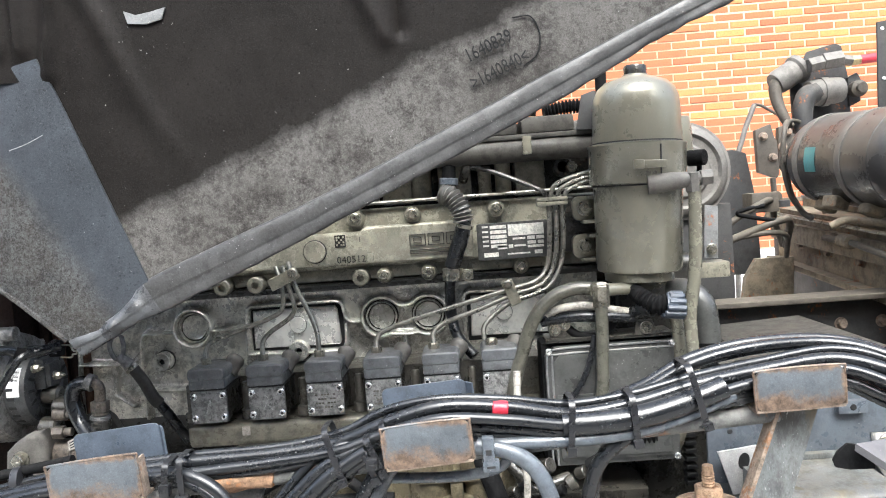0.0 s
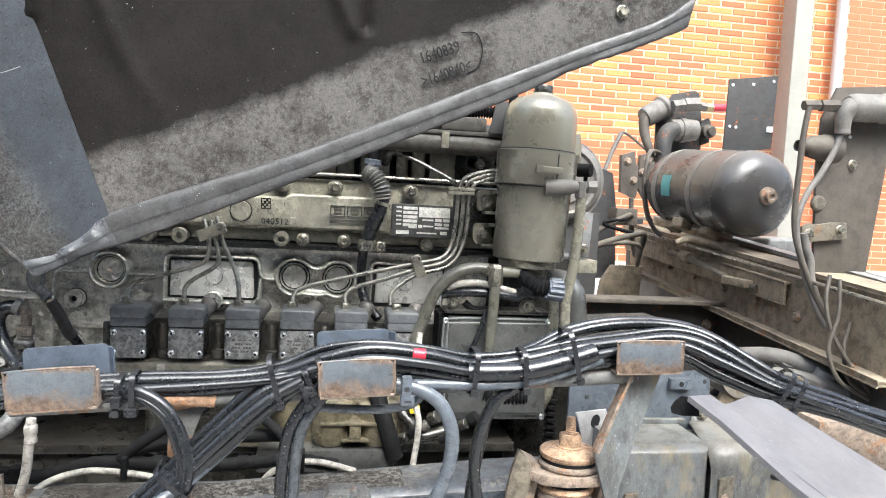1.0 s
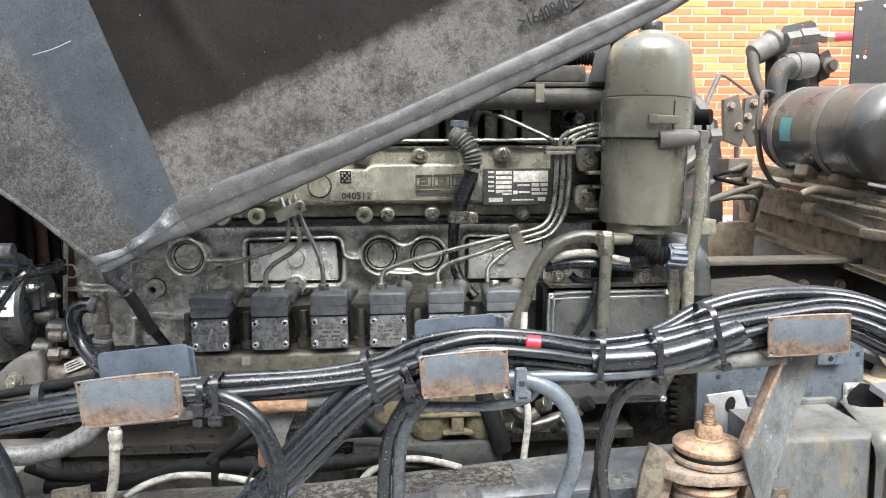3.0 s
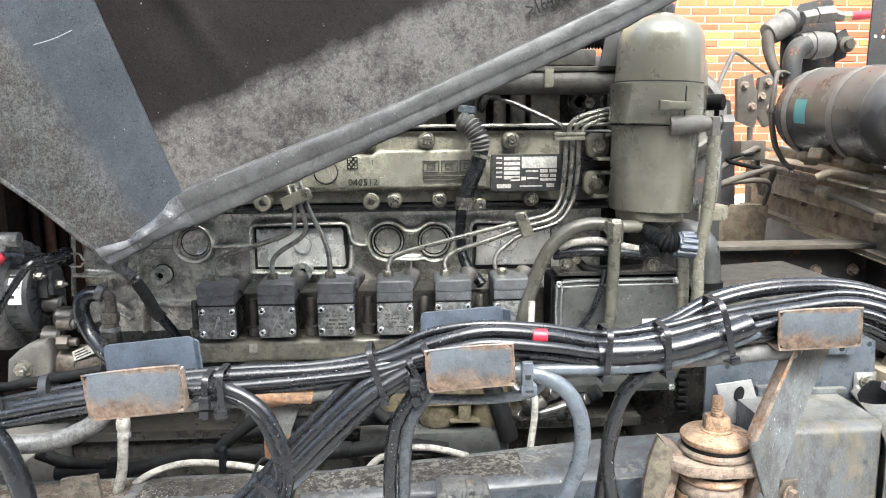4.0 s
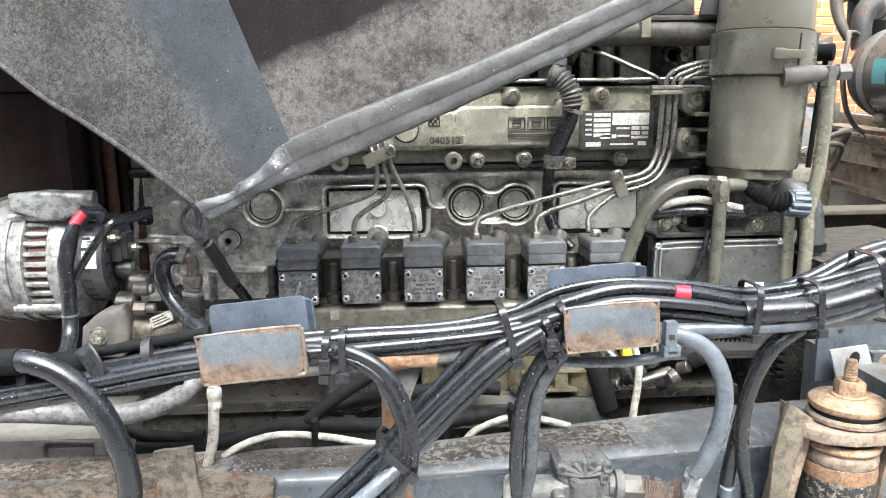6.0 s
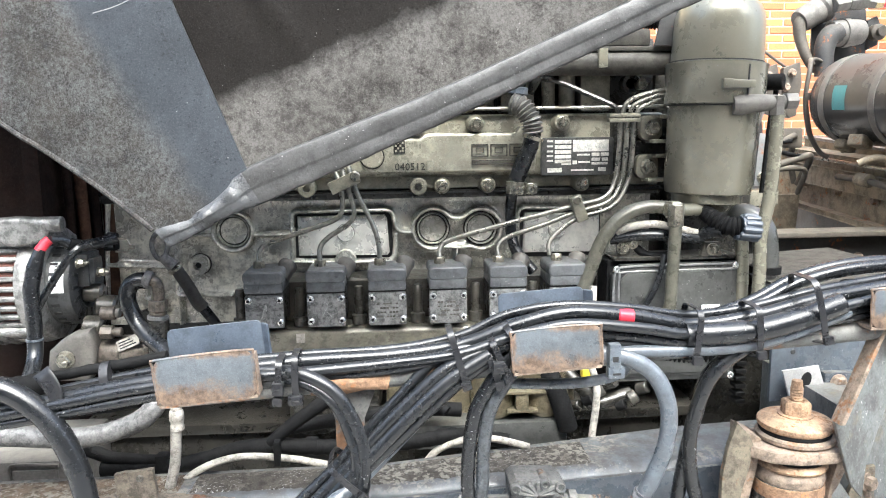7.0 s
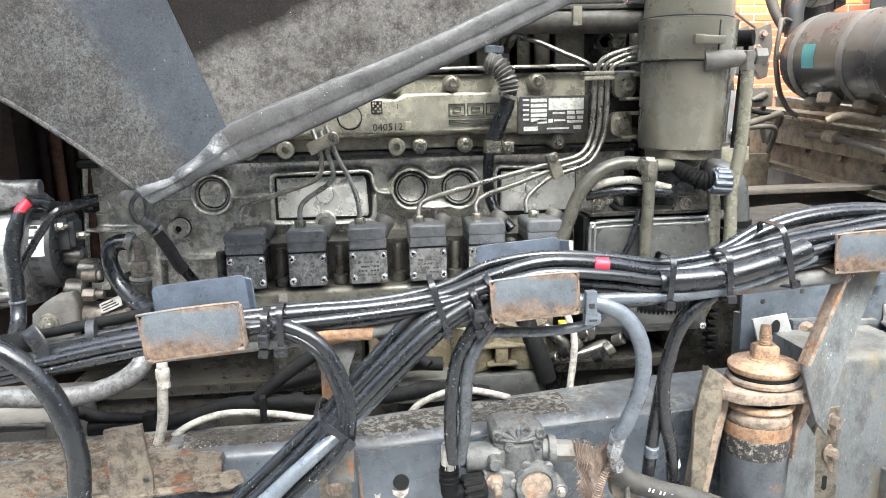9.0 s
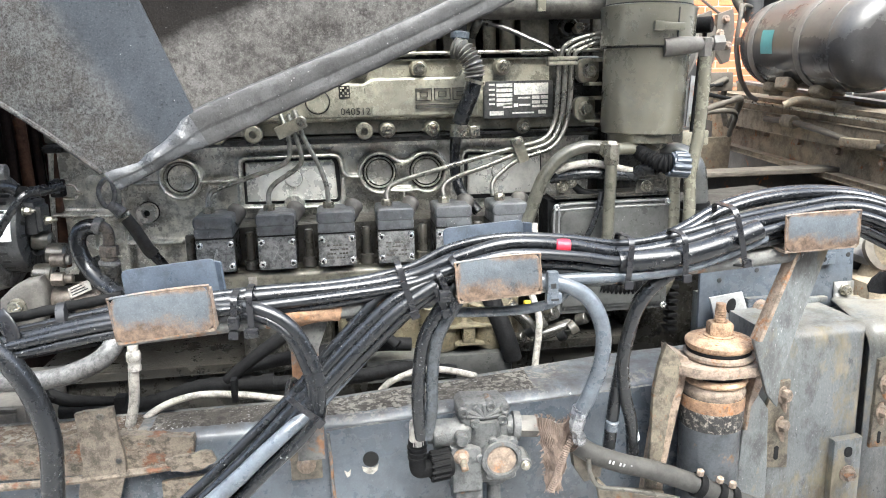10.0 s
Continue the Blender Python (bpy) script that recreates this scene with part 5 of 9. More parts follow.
# unseen block, added to keep sky light off the engine's left end
bm = slab([(-0.94, 1.90), (-0.42, 1.92), (-0.30, 2.05), (-0.30, 2.30), (-0.94, 2.30)], -0.38, 1.75, 0.01)
part("cab_floor", bm, M_CABIN, cab, "unseen block added under the cab to shade the engine's left end")

# ---- chassis rail and what is fixed to it ----
rail = thing("chassis_rail", (0.5, -0.27, 0.6), "dark grey steel chassis rail with dusty top flange", "chassis rail")
bm = bmesh.new()
rings = []
for x, yf, yb, zt in ((-1.7, -0.362, -0.225, 0.838), (-0.05, -0.360, -0.225, 0.845), (0.7, -0.322, -0.125, 0.864), (2.3, -0.26, -0.06, 0.90)):
    rings.append([bm.verts.new((x, y, z)) for y, z in ((yf, 0.42), (yf, zt - 0.036), (yf + 0.004, zt - 0.018), (yf + 0.016, zt - 0.005), (yf + 0.034, zt), (yb, zt), (yb + 0.004, zt - 0.005), (yb, zt - 0.010),
                                                       (yf + 0.034, zt - 0.010), (yf + 0.016, zt - 0.020), (yf + 0.011, zt - 0.036), (yf + 0.011, 0.42))])
for ra, rb in zip(rings, rings[1:]):
    for j in range(12):
        q = (j + 1) % 12
        bm.faces.new((ra[j], rb[j], rb[q], ra[q]))
part("rail", bm, M_FRAME, rail)
M_GRIT = mat("gritty_dark_road_dirt", (0.050, 0.044, 0.037), 0.85, 0.0, 0.5, 14, 220, 1.2, specks=2.0, flakes=0.75, grime=0.6, spec=0.2, fleck=0.7)
M_GRITRUST = mat("rust_brown_road_dirt", (0.075, 0.056, 0.040), 0.85, 0.0, 0.5, 14, 220, 1.2, 0.0, DUST, 0.16, (0.17, 0.085, 0.045), 12, specks=2.0, flakes=0.6, grime=0.6, spec=0.2, fleck=0.7)
for x0, x1, m in ((-1.7, -0.50, M_GRITRUST), (-0.495, 0.44, M_GRIT)):
    bm, rows = bmesh.new(), []
    for i in range(61):
        x = x0 + (x1 - x0) * i / 60
        k = max(0.0, (x + 0.05) / 0.75)
        yf, yb, zt = -0.360 + 0.038 * k, -0.225 + 0.100 * k, 0.845 + 0.019 * k + 0.0045 * min(0.0, x + 0.05)
        row = []
        for j in range(7):
            w = j / 6
            y = yf + 0.020 + (yb - yf - 0.022) * w + (0.008 * noise.noise(Vector((x * 30, j, 2))) if j in (0, 6) else 0.0)
            drop = -0.006 if j in (0, 6) or i in (0, 60) else 0.0035 + 0.002 * noise.noise(Vector((x * 40, y * 40, 1)))
            row.append(bm.verts.new((x, y, zt + drop)))
        rows.append(row)
    for a, b in zip(rows, rows[1:]):
        for j in range(6):
            bm.faces.new((a[j], a[j + 1], b[j + 1], b[j]))
    part("caked_dirt", bm, m, rail, "gritty dirt caked on the flange")
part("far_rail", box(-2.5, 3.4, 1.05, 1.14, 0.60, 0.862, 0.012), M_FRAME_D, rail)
bm = slab([(-0.078, 0.42), (-0.085, 0.826), (1.02, 0.865), (1.02, 0.42)], 0.0, 0.012, 0.004)
for v in bm.verts:
    v.co.y += -0.374 + 0.05 * (v.co.x + 0.05)
flitch = part("flitch_plate", bm, M_FRAME, rail, "blue-grey reinforcing plate with a round hole")
part("hole", rod((0.013, -0.360, 0.744), (0.013, -0.3745, 0.744), 0.0185, 24, 0.0005), M_VOID, flitch)
part("paint_drip", slab([(-0.008, 0.727), (0.004, 0.722), (0.022, 0.722), (0.031, 0.730), (0.028, 0.716), (0.016, 0.705), (0.004, 0.708), (-0.006, 0.716)], -0.3742, -0.3705), M_WHITE, flitch)
part("paint_drip", slab([(-0.050, 0.722), (-0.042, 0.716), (-0.034, 0.723), (-0.037, 0.708), (-0.044, 0.704)], -0.3765, -0.3735), M_WHITE, flitch)
part("edge_weld", tube([(-0.082, -0.376, 0.820), (-0.079, -0.376, 0.76), (-0.077, -0.376, 0.70), (-0.074, -0.376, 0.62), (-0.073, -0.376, 0.54)], 0.004, 6), M_RUSTPLATE, flitch)
part("joint_plate", box(-0.172, -0.100, -0.372, -0.361, 0.706, 0.86, 0.003), M_STRUT, rail, "dusty joint plate")
share("bolt", BOLT_RUST, rail, (-0.136, -0.372, 0.745), TOWARD)
share("bolt", BOLT_RUST, rail, (-0.40, -0.374, 0.66), TOWARD)
bm = eaten([(-1.3, 0.775), (-1.3, 0.845), (-1.0, 0.852), (-0.84, 0.853), (-0.62, 0.865), (-0.50, 0.862), (-0.378, 0.846), (-0.382, 0.785), (-0.43, 0.786), (-0.47, 0.774), (-0.56, 0.782), (-0.66, 0.776), (-0.85, 0.784), (-1.05, 0.778)], -0.388, -0.362, 0.006)
part("rust_angle", bm, M_STREAK, rail, "pale flaking scale-rusted angle iron")
part("angle_lip", tube([(-1.3, -0.392, 0.768), (-0.95, -0.396, 0.772), (-0.75, -0.394, 0.768), (-0.58, -0.396, 0.772), (-0.44, -0.392, 0.780), (-0.385, -0.388, 0.792)], 0.009, 8, 4), M_STREAK, rail)
bm = eaten([(-0.613, 0.928), (-0.535, 0.936), (-0.522, 0.79), (-0.548, 0.70), (-0.548, 0.45), (-0.632, 0.45), (-0.628, 0.74), (-0.610, 0.80)], -0.402, -0.390, 0.003, 0.02)
tab = part("rust_tab", bm, M_TABRUST, rail, "rusty steel tab")
part("tab_hole", rod((-0.562, -0.4045, 0.917), (-0.562, -0.398, 0.917), 0.0080, 16), M_GROOVE, tab)
part("tab_hole", rod((-0.536, -0.4045, 0.810), (-0.536, -0.398, 0.810), 0.0065, 14), M_BLACK, tab)
part("rust_flake", eaten([(-0.44, 0.80), (-0.34, 0.815), (-0.33, 0.79), (-0.37, 0.768), (-0.43, 0.772)], -0.400, -0.389, 0.006), M_STREAK, rail)
part("lower_tab", eaten([(-0.46, 0.45), (-0.46, 0.735), (-0.30, 0.745), (-0.30, 0.45)], -0.374, -0.363, 0.004), M_STREAK, rail)

# cab mount on the rail
M_FLAKING = mat("flaking_rust", (0.016, 0.015, 0.014), 0.7, 0.0, 0.5, 30, 150, 1.3, 0.0, DUST, 0.36, (0.26, 0.235, 0.20), 75, flakes=0.2, fleck=0.5)
mount = thing("cab_mount", (0.84, -0.41, 0.5), "rusty cab mount with stacked washers and a threaded stud", "cab mount")
MX, MY = 0.843, -0.42
part("stud", lathe([(0, 1.0), (0.0135, 1.0)] + [(0.0135 - 0.0015 * (k % 2), 1.03 + 0.003 * k) for k in range(14)] + [(0.011, 1.084), (0, 1.084)], pose(MX, MY, 0), 16), M_RUSTORANGE, mount)
part("nut", turned(hexhead(0.031, 0.030, 0.036), pose(MX, MY, 1.006, 0, 0, 20)), M_RUSTORANGE, mount)
part("washer", lathe([(0.012, 1.007), (0.040, 1.006), (0.066, 1.001), (0.074, 0.998), (0.0775, 0.994), (0.0775, 0.986), (0.075, 0.983), (0.073, 0.980), (0, 0.979)], pose(MX, MY, 0), 48), M_RUSTORANGE, mount)
part("rubber_ring", lathe([(0, 0.970), (0.072, 0.970), (0.0745, 0.9745), (0.072, 0.980), (0, 0.980)], pose(MX, MY, 0), 40), M_RUBBER_M, mount)
part("washer", lathe([(0, 0.955), (0.076, 0.955), (0.081, 0.959), (0.081, 0.966), (0.074, 0.971), (0, 0.971)], pose(MX + 0.001, MY, 0), 48), M_RUST, mount)
bm = slab([(MX - 0.108, -0.355), (MX - 0.118, -0.45), (MX - 0.085, -0.492), (MX - 0.03, -0.508), (MX + 0.045, -0.506), (MX + 0.090, -0.480), (MX + 0.108, -0.44), (MX + 0.100, -0.355)], 0.0, 0.026, 0.006, 2)
for v in bm.verts:
    v.co = (v.co.x, v.co.z, 0.928 + v.co.y)
yoke = part("yoke", bm, M_RUST, mount, "thick rusty steel yoke")
part("yoke_arm", slab([(0.697, 1.008), (0.726, 0.978), (0.738, 0.950), (0.728, 0.90), (0.715, 0.85), (0.700, 0.74), (0.690, 0.66), (0.672, 0.50), (0.645, 0.50), (0.662, 0.66), (0.667, 0.74), (0.669, 0.89), (0.680, 0.955)], -0.455, -0.438, 0.005), M_STRUT, yoke)
part("yoke_arm", slab([(0.726, 0.978), (0.760, 0.962), (0.755, 0.90), (0.735, 0.80), (0.715, 0.68), (0.700, 0.50), (0.672, 0.50), (0.700, 0.74), (0.728, 0.90)], -0.438, -0.36, 0.003), M_RUST, yoke)
part("yoke_arm", slab([(0.921, 0.978), (0.944, 0.958), (0.940, 0.913), (0.922, 0.865), (0.908, 0.84), (0.902, 0.78), (0.895, 0.78), (0.900, 0.85), (0.911, 0.90), (0.916, 0.94)], -0.470, -0.36, 0.004), M_RUST, yoke)
part("rubber_ring", lathe([(0, 0.914), (0.066, 0.914), (0.069, 0.922), (0.066, 0.931), (0, 0.931)], pose(MX - 0.006, MY - 0.005, 0), 36), M_RUBBER_M, mount)
part("washer", lathe([(0, 0.898), (0.071, 0.898), (0.075, 0.904), (0.073, 0.910), (0.066, 0.915), (0, 0.915)], pose(MX - 0.008, MY - 0.006, 0), 40), M_RUSTORANGE, mount)
part("rust_bloom", lathe([(0.0722, 0.830), (0.0742, 0.842), (0.0745, 0.858), (0.0732, 0.8675), (0.070, 0.868)], pose(MX - 0.012, MY - 0.006, 0), 40), M_WELD, mount)
part("collar", lathe([(0, 0.868), (0.070, 0.868), (0.073, 0.880), (0.070, 0.890), (0.062, 0.899), (0, 0.899)], pose(MX - 0.010, MY - 0.006, 0), 40), M_RUST, mount)
part("flaking_band", lathe([(0, 0.790), (0.0715, 0.790), (0.073, 0.80), (0.0735, 0.85), (0.072, 0.868), (0, 0.869)], pose(MX - 0.012, MY - 0.006, 0), 40),
     M_FLAKING, mount, "flaking rust and paint")
part("cylinder", lathe([(0, 0.38), (0.070, 0.38), (0.0708, 0.790), (0, 0.790)], pose(MX - 0.014, MY - 0.005, 0), 40), mat("oily_black_paint", (0.036, 0.040, 0.045), 0.33, 0.0, 0.6, 6, 150, 0.4, 0.0, DUST, 0.17, (0.17, 0.105, 0.06), 8, grime=0.7), mount)

# big box right of the mount, its plates, strut and straps
stepbox = thing("chassis_bracket_box", (1.28, -0.1, 0.5), "grey pressed-steel box bracket bolted to the chassis", "bracket")
bm = slab([(0.995, 0.38), (1.000, 0.985), (1.275, 0.985), (1.278, 0.38)], -0.378, 0.05, 0.045, 6)
part("box_shell", bm, M_BOX, stepbox)
bm = slab([(1.30, 0.38), (1.300, 0.958), (1.62, 1.00), (1.62, 0.38)], -0.372, 0.05, 0.040, 6)
part("end_shell", bm, M_BOX, stepbox, "dusty end section of the box")
# lapped sheet: up the front, over the rounded edge, back across the top and up behind
fold = [(-0.386, 0.38), (-0.386, 0.925), (-0.380, 0.952), (-0.362, 0.972), (-0.34, 0.982), (-0.17, 0.992), (-0.160, 0.996), (-0.156, 1.006), (-0.156, 1.036)]
edge_x = [1.276, 1.270, 1.266, 1.264, 1.266, 1.310, 1.325, 1.327, 1.327]
bm, rows = bmesh.new(), []
for (fy, fz), ex in zip(fold, edge_x):
    rows.append([bm.verts.new((x, fy, fz + 0.12 * (x - ex) * (fy < -0.2))) for x in ((ex, ex + 0.05, 1.42, 1.62) if fy < -0.165 else (ex, ex + 0.02, ex + 0.04, ex + 0.060))])
for a, b in zip(rows, rows[1:]):
    for j in range(3):
        bm.faces.new((a[j], a[j + 1], b[j + 1], b[j]))
lap = part("lapped_sheet", bm, M_BOX, stepbox, "dusty folded sheet lapped over the box")
lap.modifiers.new("thickness", "SOLIDIFY").thickness = 0.005
share("bolt", BOLT_M, lap, (1.357, -0.160, 1.014), TOWARD, "dusty bolt")
part("side_plate", slab([(0.925, 0.38), (0.925, 0.55), (0.940, 0.80), (0.968, 0.838), (1.000, 0.792), (1.008, 0.64), (1.010, 0.38)], -0.395, -0.384, 0.003), M_BOX, stepbox)
flange = part("bolted_flange", slab([(1.003, 0.628), (1.001, 0.800), (1.024, 0.858), (1.060, 0.862), (1.068, 0.622)], -0.388, -0.375, 0.003), M_STRUT, stepbox)
for bx, bz in ((1.040, 0.825), (1.039, 0.745)):
    bolt = share("bolt", BOLT_RUST, flange, (bx, -0.388, bz), (90, 0, 25), "rusty bolt with a long thread")
    part("thread", rod((bx, -0.40, bz), (bx + 0.016, -0.440, bz - 0.004), 0.010, 10), M_RUST, bolt)
part("slot", slab(rounded(1.028, 1.040, 0.648, 0.686, 0.006), -0.3895, -0.386), M_VOID, flange)
plate_s = part("slot_plate", slab([(1.186, 0.38), (1.186, 0.690), (1.262, 0.696), (1.266, 0.38)], -0.402, -0.377, 0.003), M_BOX, stepbox, "grey steel strap with a slotted hole")
part("slot", slab(rounded(1.214, 1.236, 0.644, 0.672, 0.010), -0.4035, -0.40), M_VOID, plate_s)
share("bolt", BOLT_RUST, plate_s, (1.228, -0.402, 0.598), TOWARD)
flange = part("end_flange", slab([(1.288, 0.66), (1.290, 0.90), (1.335, 0.91), (1.335, 0.66)], -0.398, -0.386, 0.003), M_STRUT, stepbox)
for bx, bz in ((1.308, 0.838), (1.306, 0.763)):
    bolt = share("bolt", BOLT_RUST, flange, (bx, -0.398, bz), (90, 0, 25), "rusty bolt with a long thread")
    part("thread", rod((bx, -0.410, bz), (bx + 0.014, -0.444, bz - 0.004), 0.010, 10), M_RUST, bolt)
part("slot", slab(rounded(1.306, 1.314, 0.672, 0.705, 0.004), -0.3995, -0.396), M_VOID, flange)
part("ledge", box(1.06, 1.30, -0.172, -0.152, 0.985, 1.0, 0.003), M_BOX, stepbox)
single("drilled_plate", slab([(0.93, 0.93), (0.93, 1.135), (1.38, 1.145), (1.39, 0.94)], -0.150, -0.138, 0.003), M_FRAME, "blue-grey drilled steel plate behind the cab mount", "steel plate")
holes = thing("plate_bolts", (1.15, -0.15, 1.0), "bolts and drilled holes of the grey plate", "fixings")
for bx, bz in ((0.987, 1.103), (0.986, 1.061), (1.094, 1.083), (1.365, 1.112)):
    part("drilled_hole", rod((bx, -0.1515, bz), (bx, -0.148, bz), 0.007, 12), M_BLACK, holes)
part("clip_nut", box(1.242, 1.312, -0.172, -0.151, 1.092, 1.124, 0.003), M_FRAME, holes)
part("drilled_hole", rod((1.277, -0.1735, 1.108), (1.277, -0.170, 1.108), 0.008, 12), M_VOID, holes)
part("angle_tab", box(1.06, 1.14, -0.175, -0.152, 0.945, 1.01, 0.003), M_FRAME, holes)
share("bolt", BOLT_RUST, holes, (1.095, -0.176, 0.985), TOWARD)
lugplate = thing("slotted_lug", (1.01, -0.2, 0.92), "light grey steel lug plate with two slots", "steel lug")
part("lug_sheet", slab([(0.942, 1.023), (1.036, 1.034), (1.074, 0.925), (0.975, 0.915)], -0.185, -0.176, 0.003), M_LUG, lugplate)
for sx, sz in ((1.004, 0.998), (1.018, 0.945)):
    part("lug_slot", turned(slab([(0.013 * math.cos(a * math.pi / 9), 0.021 * math.sin(a * math.pi / 9)) for a in range(18)], -0.187, -0.184), pose(sx, 0, sz, 0, 14, 0)), M_VOID, lugplate)

# ---- rusty carrier bar with three U brackets and a strut ----
carrier = thing("loom_carrier", (0.1, -0.55, 0.85), "rusty steel carrier bar with three blue-grey U brackets", "cable carrier")
part("bar", tube([(-0.46, -0.545, 1.140), (-0.20, -0.545, 1.157), (0.02, -0.545, 1.170), (0.42, -0.545, 1.196), (0.80, -0.53, 1.215), (0.95, -0.525, 1.222)], 0.019, 14, 4), M_RUSTPLATE, carrier)
part("post", slab([(-0.165, 1.165), (-0.05, 1.172), (-0.085, 1.08), (-0.085, 0.84), (-0.14, 0.84), (-0.14, 1.08)], -0.535, -0.515, 0.003), M_RUSTPLATE, carrier)
bm = lathe([(0.0, 0.0), (0.017, 0.004), (0.0195, 0.03), (0.0215, 0.07), (0.0195, 0.11), (0.017, 0.15), (0.0, 0.152)], along((-0.185, -0.5535, 1.159), (-0.03, -0.552, 1.1685)), 20)
for v in bm.verts:
    v.co += Vector((1, 1, 1)) * (noise.noise(v.co * 55) * 0.007 + noise.noise(v.co * 150) * 0.003)
part("weld_patch", bm, M_WELD, carrier)


def u_bracket(x0, x1, z0, z1, lean, y0=-0.62, y1=-0.50, rise=0.045):
    """A U of bent plate, open at the top, that carries the cables."""
    cx = (x0 + x1) / 2
    m = pose(cx, 0, z0, 0, -lean, 0)
    w = (x1 - x0) / 2
    front = part("front_plate", turned(slab(rounded(-w, w, 0, z1 - z0, 0.018), y0, y0 + 0.006, 0.0025), m), M_BRACKET, carrier, "blue-grey plate edged with rust")
    part("edge", turned(tube([(-w, y0 + 0.002, 0.004), (-w, y0 + 0.002, z1 - z0 - 0.012), (-w + 0.012, y0 + 0.002, z1 - z0), (w - 0.012, y0 + 0.002, z1 - z0), (w, y0 + 0.002, z1 - z0 - 0.012), (w, y0 + 0.002, 0.004)], 0.0026, 6, 3), m), M_BRACKET, front)
    part("base_plate", turned(box(-w, w, y0 + 0.002, y1, -0.004, 0.003, 0.002), m), M_RUST, carrier)
    part("end_lip", turned(box(w - 0.003, w + 0.003, y0 + 0.002, y0 + 0.03, 0.0, z1 - z0 - 0.01, 0.002), m), M_RUST, carrier)
    rear = part("rear_plate", turned(slab(rounded(-w - 0.005, w, 0, z1 - z0 + rise, 0.012), y1 - 0.006, y1, 0.002), m), M_BLUEPLATE, carrier)
    part("bent_end", turned(slab([(w - 0.002, y1 - 0.004), (w + 0.012, y1 - 0.022), (w + 0.015, y1 - 0.019), (w + 0.002, y1)], 0.0, z1 - z0 + rise - 0.006, 0.0015, 1), m @ Matrix(((1, 0, 0, 0), (0, 0, 1, 0), (0, 1, 0, 0), (0, 0, 0, 1)))), M_BLUEPLATE, rear)


u_bracket(-0.440, -0.266, 1.158, 1.244, 5.0, rise=0.025)
u_bracket(0.192, 0.357, 1.190, 1.270, 3.6, y0=-0.612, y1=-0.49, rise=0.046)
u_bracket(0.893, 1.060, 1.240, 1.318, 1.5, y0=-0.575, y1=-0.47, rise=0.0)
strut = part("strut", slab([(0.943, 1.226), (1.034, 1.228), (1.008, 1.150), (0.975, 1.050), (0.944, 0.935), (0.940, 0.858), (0.911, 0.893), (0.868, 1.030)], -0.52, -0.508, 0.003), M_BOX, carrier)
part("strut_flange", slab([(0.940, 1.226), (0.949, 1.226), (0.876, 1.030), (0.866, 1.030)], -0.545, -0.509, 0.003), M_RUST, strut)

# ---- cable looms along the carrier ----
cables = thing("cable_loom", (0.3, -0.55, 1.2), "thick bundle of glossy black cables tied along the carrier", "cable loom")
main = ((-1.1, -0.54, 1.085), (-0.72, -0.545, 1.138), (-0.46, -0.555, 1.182), (-0.212, -0.55, 1.200), (-0.03, -0.55, 1.212), (0.10, -0.55, 1.228))
upper = ((0.191, -0.555, 1.262), (0.30, -0.56, 1.282), (0.427, -0.56, 1.272), (0.547, -0.55, 1.253), (0.671, -0.545, 1.262), (0.796, -0.54, 1.287), (0.93, -0.53, 1.310), (1.06, -0.53, 1.318))
right = ((1.15, -0.56, 1.285), (1.25, -0.60, 1.235), (1.31, -0.615, 1.208), (1.45, -0.62, 1.172), (1.62, -0.63, 1.120), (1.95, -0.66, 1.03))
rnd = random.Random(4)
for k, (dy, dz, r) in enumerate(((0.0, 0.0, 0.0135), (-0.022, -0.014, 0.0105), (0.018, -0.022, 0.0115), (-0.012, -0.034, 0.010), (0.020, 0.012, 0.009), (-0.002, -0.046, 0.0095))):
    pts = [(x, y + dy + rnd.uniform(-0.004, 0.004), z + dz * 0.7 + rnd.uniform(-0.004, 0.004)) for x, y, z in main]
    pts += [(x, y + dy + rnd.uniform(-0.004, 0.004), z + dz + rnd.uniform(-0.004, 0.004)) for x, y, z in upper]
    pts += [(x, y + dy * 1.2, z + dz * (1.5, 1.1, 0.75, 0.75, 0.8, 0.9)[q] + 0.012 + rnd.uniform(-0.004, 0.004)) for q, (x, y, z) in enumerate(right)]
    part("cable", tube(pts, r, 12, 7), M_RUBBER, cables)
for k, (dz, dy) in enumerate(((0.030, 0.03), (0.018, 0.045), (0.040, 0.05))):
    pts = [(0.60, -0.50 + dy, 1.235), (0.70, -0.52 + dy, 1.262 + dz * 0.3), (0.80, -0.52 + dy, 1.300 + dz * 0.6), (0.92, -0.52 + dy, 1.325 + dz * 0.6), (1.06, -0.52 + dy, 1.332 + dz * 0.4),
           (1.15, -0.56 + dy, 1.316 + dz * 0.3), (1.25, -0.61 + dy * 0.6, 1.262 + dz * 0.2), (1.31, -0.625 + dy * 0.5, 1.232 + dz * 0.15), (1.45, -0.63 + dy * 0.5, 1.190 + dz * 0.15), (1.62, -0.64 + dy * 0.5, 1.136), (1.95, -0.66 + dy * 0.5, 1.04)]
    part("cable", tube(pts, 0.0115, 12, 7), M_RUBBER, cables)
part("wide_sheath", tube([(0.53, -0.565, 1.236), (0.60, -0.57, 1.238), (0.68, -0.57, 1.244), (0.76, -0.565, 1.262), (0.84, -0.555, 1.285)], 0.0225, 14), M_RUBBER, cables, "thick grey-black cable sheath")
part("lower_cable", tube([(0.36, -0.56, 1.200), (0.43, -0.565, 1.207), (0.55, -0.565, 1.205), (0.66, -0.565, 1.212), (0.75, -0.56, 1.232), (0.86, -0.55, 1.268)], 0.0125, 12), M_GREYHOSE, cables)
